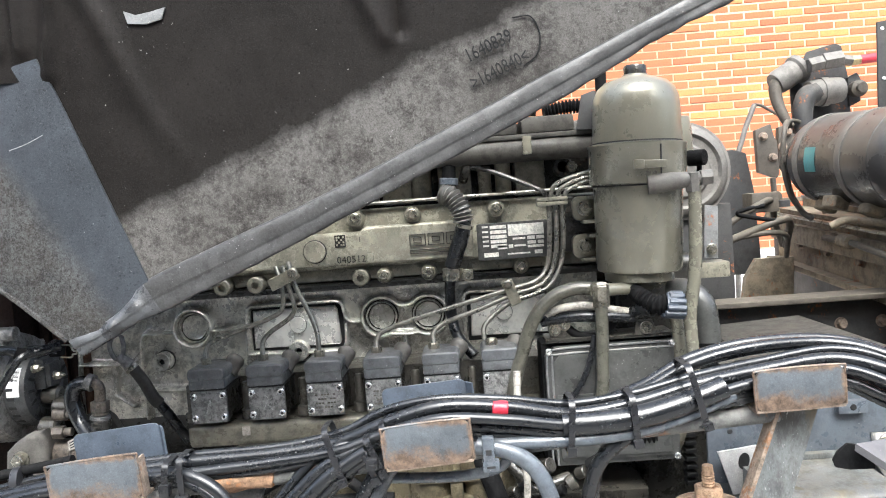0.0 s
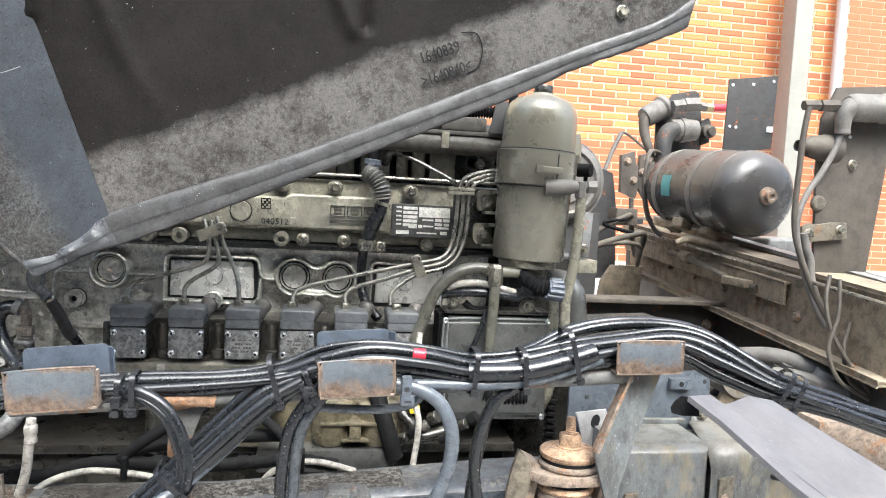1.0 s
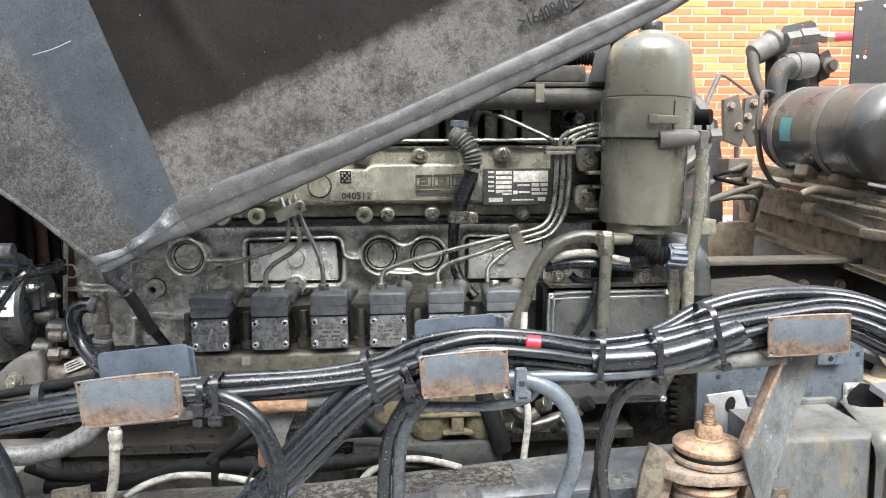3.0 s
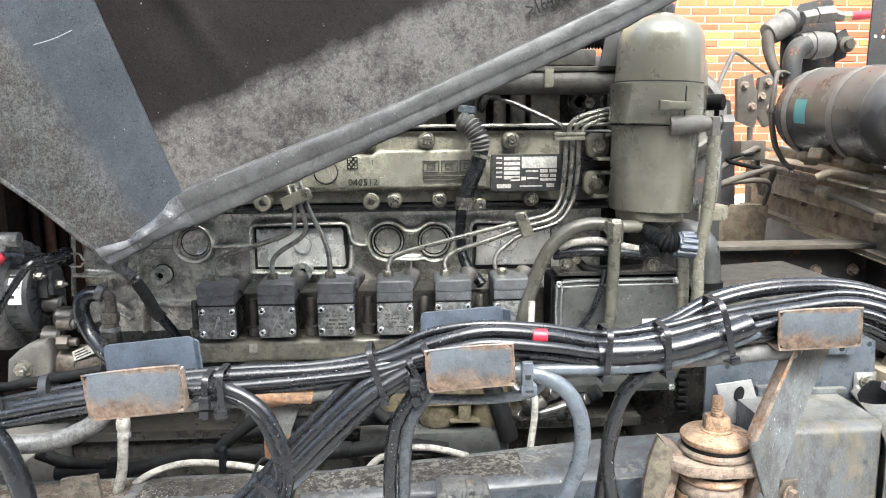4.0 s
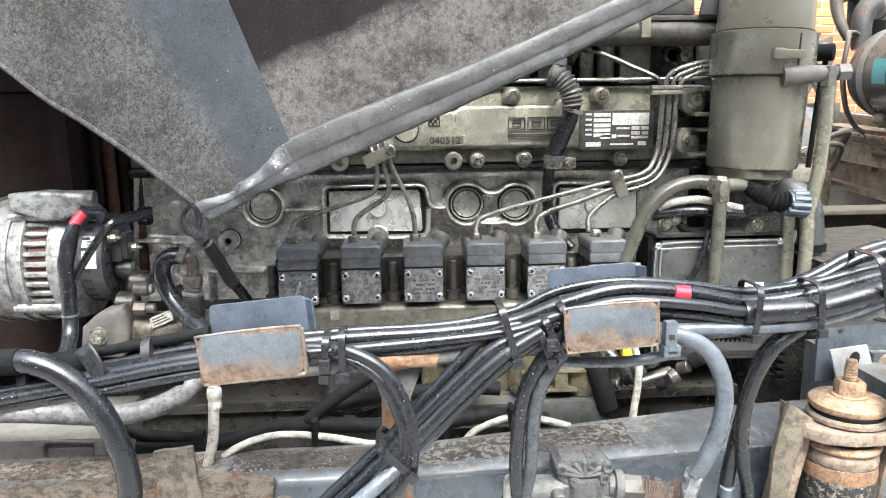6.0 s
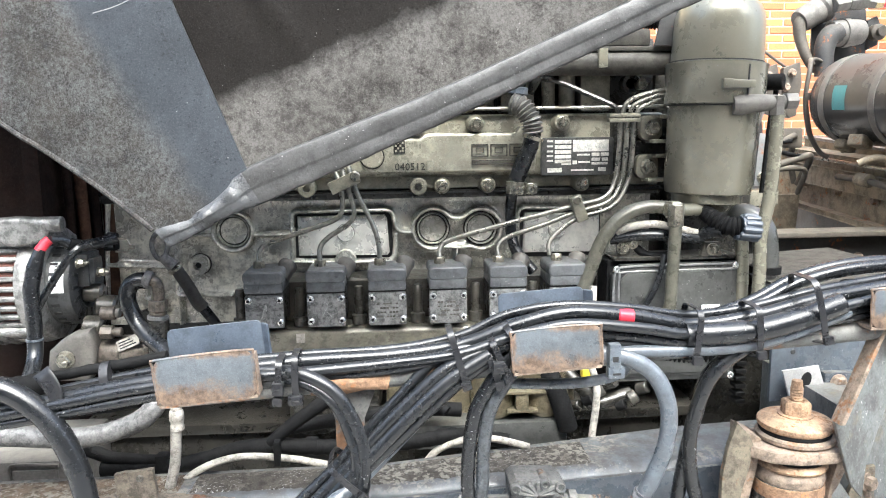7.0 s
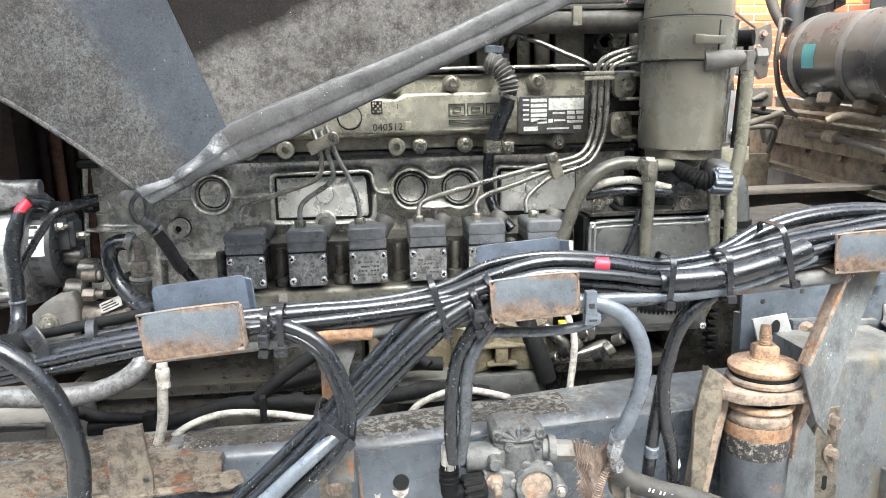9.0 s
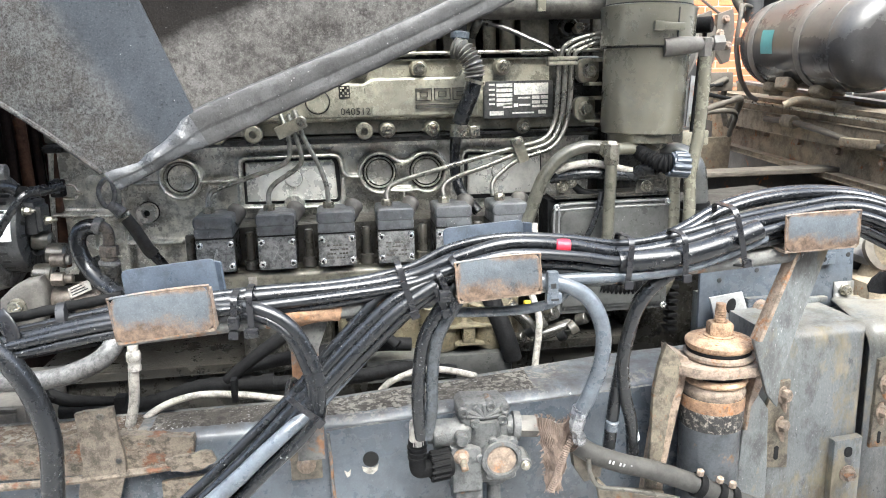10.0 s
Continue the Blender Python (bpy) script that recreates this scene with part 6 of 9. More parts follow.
part("red_tape", rod((0.398, -0.5605, 1.276), (0.428, -0.5605, 1.273), 0.0152, 16), M_RED, cables, "band of red tape")
run = ((0.150, 1.215), (0.110, 1.200), (0.068, 1.176), (0.0, 1.112), (-0.078, 1.036), (-0.116, 0.998), (-0.205, 0.905), (-0.31, 0.805), (-0.43, 0.705), (-0.55, 0.62))
for k, (off, dy, r) in enumerate(((-0.030, 0.010, 0.0105), (-0.012, -0.008, 0.0120), (0.008, -0.014, 0.0135), (0.026, -0.004, 0.0125), (0.036, 0.014, 0.0095))):
    fan = [0.5, 0.8, 1.0, 1.0, 0.85, 0.75, 0.95, 1.15, 1.3, 1.4]
    pts = [(x + 0.70 * off * f, -0.565 - 0.004 * q + dy, z - 0.72 * off * f + rnd.uniform(-0.003, 0.003)) for q, ((x, z), f) in enumerate(zip(run, fan))]
    part("slanting_cable", tube(pts, r, 14, 7), M_RUBBER, cables)
part("slanting_hose", tube([(0.07, -0.545, 1.13), (-0.02, -0.55, 1.04), (-0.085, -0.585, 0.990), (-0.140, -0.618, 0.958), (-0.196, -0.630, 0.915), (-0.240, -0.632, 0.875), (-0.295, -0.632, 0.828), (-0.38, -0.63, 0.755), (-0.5, -0.62, 0.66)], (0.011, 0.0185), 14), M_GREYHOSE, cables, "thick grey hose")
for k, dx in enumerate((0.0, 0.016)):
    part("loop_cable", tube([(-0.32, -0.56, 1.190 - dx), (-0.24, -0.565, 1.192 - dx), (-0.185, -0.58, 1.186 - dx), (-0.131 - dx * 0.4, -0.59, 1.153 - dx), (-0.096 - dx * 0.9, -0.595, 1.087 - dx * 0.5), (-0.083 - dx, -0.60, 1.021),
                             (-0.097 - dx, -0.605, 0.963), (-0.137 - dx * 0.8, -0.61, 0.917), (-0.197 - dx * 0.6, -0.615, 0.866), (-0.31, -0.615, 0.760 - dx), (-0.45, -0.61, 0.65)], 0.0125 - 0.002 * k, 14, 7), M_RUBBER, cables)
for dx, r in ((0.0, 0.014), (0.028, 0.013)):
    part("drop_cable", tube([(0.20 + dx, -0.555, 1.215), (0.165 + dx, -0.56, 1.165), (0.128 + dx, -0.56, 1.100), (0.115 + dx, -0.555, 1.02), (0.112 + dx, -0.55, 0.94), (0.118 + dx * 0.4, -0.54, 0.872)], r, 12), M_SPECKLED if dx else M_RUBBER, cables)
for pts in (((0.66, -0.55, 1.205), (0.605, -0.545, 1.160), (0.578, -0.53, 1.090), (0.570, -0.51, 1.00), (0.585, -0.49, 0.91), (0.610, -0.47, 0.83), (0.625, -0.45, 0.74)),
            ((0.645, -0.54, 1.195), (0.600, -0.52, 1.140), (0.585, -0.50, 1.05), (0.575, -0.48, 0.95), (0.570, -0.46, 0.85), (0.565, -0.45, 0.74))):
    part("drop_cable", tube(pts, 0.0145, 12), M_RUBBER, cables)
part("cable_mark", rod((0.619, -0.459, 0.795), (0.624, -0.455, 0.778), 0.0152, 14), M_LABEL, cables)
part("cable_mark", rod((0.5685, -0.4655, 0.835), (0.567, -0.461, 0.810), 0.0152, 14), M_GREYHOSE, cables)
part("grey_hose", tube([(0.365, -0.56, 1.205), (0.42, -0.57, 1.195), (0.470, -0.575, 1.160), (0.498, -0.575, 1.095), (0.497, -0.57, 1.02), (0.478, -0.56, 0.95), (0.462, -0.55, 0.905)], 0.0165, 14), M_GREYHOSE, cables, "grey plastic hose")
bm = tube([(0.463, -0.55, 0.914), (0.458, -0.547, 0.890), (0.456, -0.540, 0.868), (0.464, -0.530, 0.845), (0.472, -0.52, 0.82)], (0.0185, 0.013), 14, 5)
for v in bm.verts:
    v.co += Vector((1, 1, 0.5)) * noise.noise(v.co * 70) * 0.006
part("hose_tip", bm, mat("crumpled_grey_foil", (0.30, 0.30, 0.31), 0.28, 0.7, 0.3, 40, 200, 0.3, grime=0.4), cables, "crumpled foil-like tape on the hose end", 25)
part("thin_tube", tube([(0.17, -0.53, 1.142), (0.25, -0.53, 1.137), (0.33, -0.53, 1.136), (0.40, -0.54, 1.150), (0.43, -0.55, 1.180)], 0.0105, 12), M_GREYHOSE, cables)


def cable_tie(at, turn, h, d, tail=True):
    """A nylon tie: a flat oval loop with its locking head."""
    m = pose(*at, *turn)
    loop = [(0, -d, -h), (0, -d * 1.12, 0), (0, -d, h), (0, 0, h * 1.12), (0, d, h), (0, d * 1.12, 0), (0, d, -h), (0, 0, -h * 1.12)]
    ring = smooth_path(loop + loop[:1], 5)[:-1]
    bm = bmesh.new()
    rows = []
    for q in ring:
        out = Vector((0, q.y, q.z)).normalized() * 0.0025
        rows.append([bm.verts.new(m @ v) for v in (q + Vector((-0.006, 0, 0)), q + Vector((0.006, 0, 0)), q + Vector((0.006, 0, 0)) + out, q + Vector((-0.006, 0, 0)) + out)])
    for a, b in zip(rows, rows[1:] + rows[:1]):
        for j in range(4):
            bm.faces.new((a[j], a[(j + 1) % 4], b[(j + 1) % 4], b[j]))
    tie = part("cable_tie", bm, M_TIE, cables, "black nylon cable tie")
    part("tie_head", turned(box(-0.009, 0.009, -d * 1.2 - 0.006, -d * 1.2 + 0.004, -h * 0.9 - 0.008, -h * 0.9 + 0.008, 0.002), m), M_TIE, tie)


cable_tie((0.543, -0.556, 1.236), (0, 4, 0), 0.046, 0.036)
cable_tie((0.662, -0.556, 1.240), (0, -4, 0), 0.044, 0.034)
cable_tie((0.782, -0.545, 1.275), (0, -14, 0), 0.058, 0.042)
cable_tie((0.094, -0.563, 1.208), (0, -16, 0), 0.052, 0.032)
cable_tie((-0.205, -0.558, 1.180), (0, 0, 0), 0.040, 0.030)
cable_tie((-0.112, -0.592, 1.000), (0, -46, 0), 0.040, 0.044)
cable_tie((1.285, -0.608, 1.222), (0, 26, 0), 0.043, 0.045)
cable_tie((1.315, -0.612, 1.208), (0, 24, 0), 0.043, 0.045)
cable_tie((0.160, -0.563, 1.185), (0, -20, 0), 0.030, 0.026)
cable_tie((0.172, -0.563, 1.205), (0, -24, 0), 0.036, 0.030)
cable_tie((0.205, -0.560, 1.232), (0, -32, 0), 0.034, 0.030)
cable_tie((-0.236, -0.560, 1.176), (0, 4, 0), 0.036, 0.028)
for (x, y, z), (sx, sz), m in (((0.166, -0.604, 1.197), (0.014, 0.011), M_TIE), ((0.199, -0.602, 1.222), (0.014, 0.011), M_TIE), ((0.385, -0.590, 1.205), (0.014, 0.026), M_GREYHOSE), ((0.388, -0.590, 1.175), (0.020, 0.011), M_GREYHOSE),
                               ((-0.236, -0.594, 1.168), (0.013, 0.012), M_TIE), ((-0.205, -0.594, 1.146), (0.017, 0.009), M_TIE)):
    clip = part("clip", box(x - sx / 2 * 1.6, x + sx / 2 * 1.6, y - 0.008, y + 0.012, z - sz, z + sz, 0.004), m, cables)
    part("clip_slot", box(x - sx * 0.4, x + sx * 0.4, y - 0.0092, y - 0.007, z - sz * 0.3, z + sz * 0.1, 0.0005, 1), M_BLACK, clip)

# ---- pneumatic valve on the rail ----
valve = thing("air_valve", (0.28, -0.43, 0.6), "dusty cast pneumatic valve with push-in fittings", "air valve")
part("body", slab([(0.190, 0.700), (0.188, 0.812), (0.215, 0.845), (0.335, 0.840), (0.350, 0.800), (0.345, 0.715), (0.330, 0.700)], -0.452, -0.372, 0.010, 3), M_VALVE, valve)
part("front_block", slab([(0.193, 0.693), (0.189, 0.806), (0.256, 0.800), (0.262, 0.786), (0.261, 0.693)], -0.472, -0.445, 0.007, 3), M_VALVE, valve)
part("top_block", slab([(0.213, 0.858), (0.212, 0.888), (0.225, 0.899), (0.315, 0.894), (0.329, 0.880), (0.328, 0.858), (0.30, 0.838), (0.24, 0.838)], -0.450, -0.374, 0.006, 2), M_VALVE, valve)
for k in range(7):
    a = radians(-8 + 32 * k)
    part("top_rib", rod((0.270, -0.452, 0.864), (0.270 + 0.042 * math.cos(a), -0.450, 0.870 + 0.024 * math.sin(a)), 0.006, 8), M_VALVE, valve)
for bx, bz in ((0.222, 0.884), (0.318, 0.884), (0.249, 0.856), (0.312, 0.860), (0.285, 0.893)):
    part("screw_post", lathe([(0, 0), (0.012, 0), (0.012, 0.050), (0.010, 0.055), (0.006, 0.055), (0.005, 0.050), (0, 0.050)], facing(bx, -0.405, bz - 0.004), 14), M_VALVE, valve)
part("neck", lathe([(0, 0), (0.044, 0), (0.046, 0.02), (0.042, 0.06), (0, 0.06)], pose(0.275, -0.425, 0.795), 24), M_VALVE, valve)
disc = part("face_disc", lathe([(0, 0), (0.046, 0), (0.048, 0.02), (0.045, 0.034), (0.036, 0.036), (0.034, 0.030), (0, 0.029)], facing(0.303, -0.452, 0.772), 32), M_VALVE, valve)
part("disc_inlay", lathe([(0, 0.0), (0.0335, 0.0), (0.033, 0.0025), (0, 0.0030)], facing(0.303, -0.481, 0.772), 28), M_RUST, disc, "rust-stained round cover")
for k in range(5):
    a = radians(-60 - 62 * k)
    part("disc_lug", rod((0.303 + 0.046 * math.cos(a), -0.465, 0.772 + 0.046 * math.sin(a)), (0.303 + 0.046 * math.cos(a), -0.480, 0.772 + 0.046 * math.sin(a)), 0.011, 12), M_VALVE, disc)
lug = part("side_lug", rod((0.358, -0.42, 0.753), (0.358, -0.482, 0.753), 0.016, 14), M_VALVE, valve)
share("bolt", BOLT_S, lug, (0.358, -0.482, 0.753), TOWARD)
part("port_left", lathe([(0, 0), (0.020, 0), (0.022, 0.002), (0.022, 0.012), (0.032, 0.014), (0.0335, 0.03), (0.0335, 0.085), (0, 0.085)], along((0.141, -0.43, 0.822), (0.23, -0.43, 0.822)), 20), M_VALVE, valve)
part("port_right", lathe([(0, 0), (0.026, 0), (0.026, 0.012), (0.034, 0.014), (0.034, 0.030), (0.028, 0.032), (0, 0.032)], along((0.325, -0.43, 0.828), (0.40, -0.435, 0.822)), 20), M_VALVE, valve)
part("brass_nut", rod((0.356, -0.432, 0.8255), (0.402, -0.436, 0.822), 0.0245, 6), M_GREYDUST, valve, "dull grey hexagon nut")
part("hose_stem", rod((0.395, -0.436, 0.823), (0.440, -0.44, 0.819), 0.015, 12), M_GREYDUST, valve)
boss = part("screw_boss", rod((0.213, -0.46, 0.830), (0.213, -0.492, 0.830), 0.014, 14), M_VALVE, valve)
boss = part("screw_boss", turned(hexhead(0.013, 0.020, 0.018), facing(0.213, -0.472, 0.783)), M_RUST, valve)
part("screw_stem", rod((0.213, -0.488, 0.783), (0.216, -0.51, 0.768), 0.0085, 10), M_STRUT, boss)
fitting = part("elbow_fitting", tube([(0.112, -0.492, 0.845), (0.112, -0.492, 0.790), (0.116, -0.490, 0.772), (0.135, -0.482, 0.768), (0.155, -0.476, 0.768)], 0.019, 14), M_RUBBER_M, valve)
for z in (0.800, 0.812, 0.824):
    part("fitting_ring", lathe([(0.019, 0), (0.0215, 0.001), (0.0215, 0.006), (0.019, 0.007)], pose(0.112, -0.492, z), 18), M_RUBBER_M, fitting)
part("knurled_nut", rod((0.140, -0.480, 0.769), (0.188, -0.466, 0.768), 0.030, 20), M_RUBBER_M, fitting)
for k in range(14):
    a = 2 * math.pi * k / 14
    part("knurl", rod((0.142, -0.479 - 0.031 * math.cos(a), 0.769 + 0.031 * math.sin(a)), (0.186, -0.466 - 0.031 * math.cos(a), 0.768 + 0.031 * math.sin(a)), 0.0042, 6), M_RUBBER_M, fitting)
part("hose_stub", lathe([(0.012, 0), (0.0172, 0), (0.0172, 0.050), (0.0155, 0.054), (0.0135, 0.052), (0.013, 0.03), (0, 0.03)], pose(0.112, -0.494, 0.835, 0, 2, 0), 18), M_WHITE, valve, "cut white hose end")
part("lower_port", rod((0.297, -0.42, 0.55), (0.297, -0.42, 0.71), 0.016, 16), M_VALVE, valve)
part("lower_flange", rod((0.297, -0.42, 0.690), (0.297, -0.42, 0.705), 0.030, 18), M_VALVE, valve)
part("lower_block", box(0.20, 0.265, -0.455, -0.372, 0.63, 0.70, 0.008), M_VALVE, valve)

# heavy hose with frayed braid
heavy = thing("heavy_hose", (0.7, -0.45, 0.6), "dusty black heavy hose with a frayed braided end", "hose")
part("hose", tube([(0.440, -0.465, 0.822), (0.470, -0.475, 0.800), (0.510, -0.48, 0.768), (0.585, -0.485, 0.736), (0.655, -0.49, 0.715), (0.77, -0.49, 0.665), (0.90, -0.49, 0.60), (1.05, -0.48, 0.53)], 0.0228, 18), M_HEAVY, heavy)
part("hose_collar", tube([(0.448, -0.468, 0.816), (0.462, -0.473, 0.806), (0.478, -0.476, 0.794)], 0.0258, 18, 4, ripple=0.0012, pitch=0.006), M_FABRIC, heavy)
cloth, rf = bmesh.new(), random.Random(8)
sheet_rows = []
for i in range(15):
    v = i / 14
    row = []
    for j in range(13):
        u = j / 12
        wide = 0.082 * (1 - 0.60 * v)
        q = Vector((0.386 + 0.020 * v + wide * u, -0.488 - 0.022 * math.sin(math.pi * u), 0.866 - 0.165 * v + 0.004 * math.sin(9 * u)))
        q += Vector((noise.noise(q * 45), noise.noise(q * 45 + Vector((9, 0, 0))) * 1.5, noise.noise(q * 45 + Vector((0, 9, 0))))) * 0.007
        row.append(cloth.verts.new(q))
    sheet_rows.append(row)
for a, b in zip(sheet_rows, sheet_rows[1:]):
    for j in range(12):
        cloth.faces.new((a[j], a[j + 1], b[j + 1], b[j]))
for k in range(170):
    edge = rf.random()
    i, j = (0, rf.randrange(13)) if edge < 0.45 else (14, rf.randrange(13)) if edge < 0.65 else (rf.randrange(15), 0) if edge < 0.8 else (rf.randrange(15), rf.randrange(13))
    p0 = sheet_rows[i][j].co.copy()
    way = Vector((rf.uniform(-0.5, 0.5), -0.4, 1.0 if i == 0 else -1.0)) if i in (0, 14) else Vector((-1.0 if j == 0 else rf.uniform(-0.4, 0.4), -0.6, rf.uniform(-0.5, 0.5)))
    p1 = p0 + way * rf.uniform(0.004, 0.013)
    tube([p0, (p0 + p1) / 2 + Vector((0.002, 0, 0.001)), p1], 0.0009, 4, 2, cloth)
braid = tagged(part("frayed_braid", cloth, M_FABRIC, heavy, "frayed reddish-brown woven braid"), kind="stuff")
weave = bmesh.new()
for j in range(22):
    u = j / 21
    pts = []
    for i in range(9):
        v = i / 8
        wide = 0.082 * (1 - 0.60 * v)
        q = Vector((0.386 + 0.020 * v + wide * u, -0.4885 - 0.022 * math.sin(math.pi * u), 0.866 - 0.165 * v + 0.004 * math.sin(9 * u)))
        q += Vector((noise.noise(q * 45), noise.noise(q * 45 + Vector((9, 0, 0))) * 1.5, noise.noise(q * 45 + Vector((0, 9, 0))))) * 0.007
        pts.append(q + Vector((0.002 * (-1) ** i, -0.001, 0)))
    tube(pts, 0.0016, 4, 2, weave)
tagged(part("weave", weave, M_FABRIC, heavy), kind="stuff")
part("braid_sleeve", tube([(0.470, -0.500, 0.835), (0.452, -0.508, 0.815), (0.436, -0.512, 0.780), (0.422, -0.512, 0.735), (0.408, -0.512, 0.700)], 0.0085, 10, 6, ripple=0.0011, pitch=0.005), M_FABRIC, heavy)
for cxx, czz in ((0.765, 0.667), (0.815, 0.643), (0.848, 0.627)):
    clip = part("hose_clip", lathe([(0.023, 0), (0.029, 0), (0.029, 0.018), (0.023, 0.018)], along((cxx, -0.49, czz), (cxx + 0.1, -0.49, czz - 0.048)), 20), M_RUBBER_M, heavy, "worm-drive hose clip")
    part("clip_screw", turned(hexhead(0.009, 0.012), along((cxx + 0.006, -0.50, czz + 0.030), (cxx + 0.006, -0.52, czz + 0.09))), M_RUST, clip)
for k in range(8):
    if k not in (2, 5):
        part("print_bar", turned(box(-0.0022, 0.0022, -0.0006, 0.0, -0.0042, 0.0042), pose(0.548 + 0.0085 * k, -0.5068, 0.7545 - 0.0030 * k, 0, 20, 0)), M_LUG, heavy)
part("bent_tube", tube([(0.50, -0.50, 0.765), (0.505, -0.50, 0.725), (0.53, -0.50, 0.690), (0.60, -0.50, 0.675), (0.72, -0.50, 0.64)], 0.0055, 10), M_GROOVE, heavy)
part("old_bracket", slab([(0.53, 0.70), (0.56, 0.665), (0.70, 0.64), (0.69, 0.61), (0.54, 0.63)], -0.47, -0.455, 0.003), M_STRUT, heavy)
part("grip_block", slab([(0.47, 0.775), (0.505, 0.76), (0.545, 0.745), (0.54, 0.70), (0.50, 0.69), (0.475, 0.73)], -0.475, -0.445, 0.006), M_STRUT, heavy)

# ---- alternator and hoses at the engine's front end ----
alt = thing("alternator", (-0.85, -0.05, 1.1), "cast-aluminium alternator with copper windings behind its slots", "alternator")
AO = Vector((-1.094, 0.005, 1.264))
AW = Vector((0.998, -0.03, 0.0)).normalized()
AX = along(AO, AO + AW)
part("stator", lathe([(0.10, 0.0), (0.145, 0.01), (0.150, 0.03), (0.1475, 0.050), (0.1475, 0.134), (0.150, 0.140), (0.140, 0.143), (0.133, 0.145), (0.133, 0.190), (0.147, 0.192), (0.149, 0.205), (0.140, 0.236), (0.112, 0.243), (0, 0.243)], AX, 56), M_ALU, alt)
part("winding", lathe([(0.133, 0.146), (0.1375, 0.149), (0.1375, 0.186), (0.133, 0.189)], AX, 40), M_COPPER, alt)
for k in range(38):
    fin = box(-0.0062, 0.0062, 0.130, 0.1485, 0.139, 0.195, 0.0028, 1)
    part("fin", turned(fin, AX @ pose(0, 0, 0, 0, 0, 360.0 * k / 38)), M_ALU, alt)
for u in (0.030, 0.092, 0.126):
    part("end_ring", lathe([(0.142, u), (0.153, u + 0.002), (0.154, u + 0.007), (0.153, u + 0.012), (0.142, u + 0.014)], AX, 56), M_ALU, alt)
for a in (40, 130, 220, 310):
    part("through_bolt", rod(AX @ pose(0, 0, 0, 0, 0, a) @ Vector((0.150, 0, 0.095)), AX @ pose(0, 0, 0, 0, 0, a) @ Vector((0.150, 0, 0.225)), 0.012, 12), M_ALU, alt)
cover = part("rear_cover", lathe([(0.104, 0.238), (0.107, 0.246), (0.106, 0.285), (0.100, 0.297), (0.088, 0.302), (0.066, 0.303), (0.060, 0.297), (0.034, 0.297), (0.031, 0.304), (0, 0.304)], AX, 44), M_ALTCOVER, alt, "black plastic rear cover with vents")
for k in range(16):
    part("vent_slot", turned(box(-0.0042, 0.0042, 0.066, 0.091, 0.3000, 0.3042, 0.001, 1), AX @ pose(0, 0, 0, 0, 0, 360.0 * k / 16)), M_BLACK, cover)
for k in range(10):
    part("vent_slot", turned(box(-0.0035, 0.0035, 0.037, 0.056, 0.2955, 0.2985, 0.001, 1), AX @ pose(0, 0, 0, 0, 0, 36.0 * k)), M_BLACK, cover)
for k in range(26):
    part("side_slot", turned(box(-0.0045, 0.0045, 0.1030, 0.1078, 0.252, 0.272, 0.001, 1), AX @ pose(0, 0, 0, 0, 0, 360.0 * k / 26)), M_BLACK, cover)
# barcode label curved round the cover's side
bm, rows = bmesh.new(), []
front = (AX.inverted() @ (AO + AW * 0.26 + Vector((0.10, -0.985, 0.30)))).to_2d()
start = math.atan2(front.y, front.x)
up = 1.0 if (AX @ Vector((math.cos(start + 0.3), math.sin(start + 0.3), 0))).z > (AX @ Vector((math.cos(start), math.sin(start), 0))).z else -1.0
for i in range(9):
    a = start + up * (-0.36 + 0.72 * i / 8)
    rows.append([bm.verts.new(AX @ Vector((r * math.cos(a), r * math.sin(a), u))) for r, u in ((0.1066, 0.254), (0.1076, 0.254), (0.1072, 0.288), (0.1062, 0.288))])
for a, b in zip(rows, rows[1:]):
    for j in range(4):
        q = (j + 1) % 4
        bm.faces.new((a[j], a[q], b[q], b[j]))
bm.faces.new(rows[0])
bm.faces.new(rows[-1][::-1])
bmesh.ops.recalc_face_normals(bm, faces=bm.faces[:])
part("label", bm, M_LABEL, cover, "white barcode label")
for k in range(9):
    a = start + up * (0.02 + 0.032 * k)
    p, q = AX @ Vector((0.1077 * math.cos(a), 0.1077 * math.sin(a), 0.266)), AX @ Vector((0.1075 * math.cos(a), 0.1075 * math.sin(a), 0.284))
    part("label_bar", rod(p, q, 0.0007 + 0.0003 * (k % 2), 6, 0), M_BLACK, cover)
part("regulator", turned(box(-0.022, 0.020, -0.045, 0.035, -0.040, 0.042, 0.008), pose(-0.790, -0.01, 1.300, 0, 0, 0)), M_ALTCOVER, alt)
part("regulator_lid", turned(box(-0.010, 0.026, -0.035, 0.020, -0.034, 0.030, 0.006), pose(-0.784, -0.014, 1.300, 0, 0, 0)), M_ALTCOVER, alt)
for q in ((-0.757, -0.030, 1.292), (-0.790, -0.068, 1.322), (-0.772, -0.02, 1.225)):
    part("terminal", turned(hexhead(0.010, 0.014, 0.013), along(q, Vector(q) + AW)), M_STEEL, alt)
    part("stud", rod(q, Vector(q) + AW * 0.028, 0.005, 10), M_STEEL, alt)
part("mount_ear", rod((-0.850, -0.12, 1.424), (-0.793, -0.118, 1.424), 0.0185, 16), M_ALU, alt)
part("mount_ear", slab([(-0.98, 1.40), (-0.98, 1.437), (-0.90, 1.443), (-0.84, 1.438), (-0.815, 1.420), (-0.83, 1.385), (-0.90, 1.372)], -0.135, -0.085, 0.010, 3), M_ALU, alt)
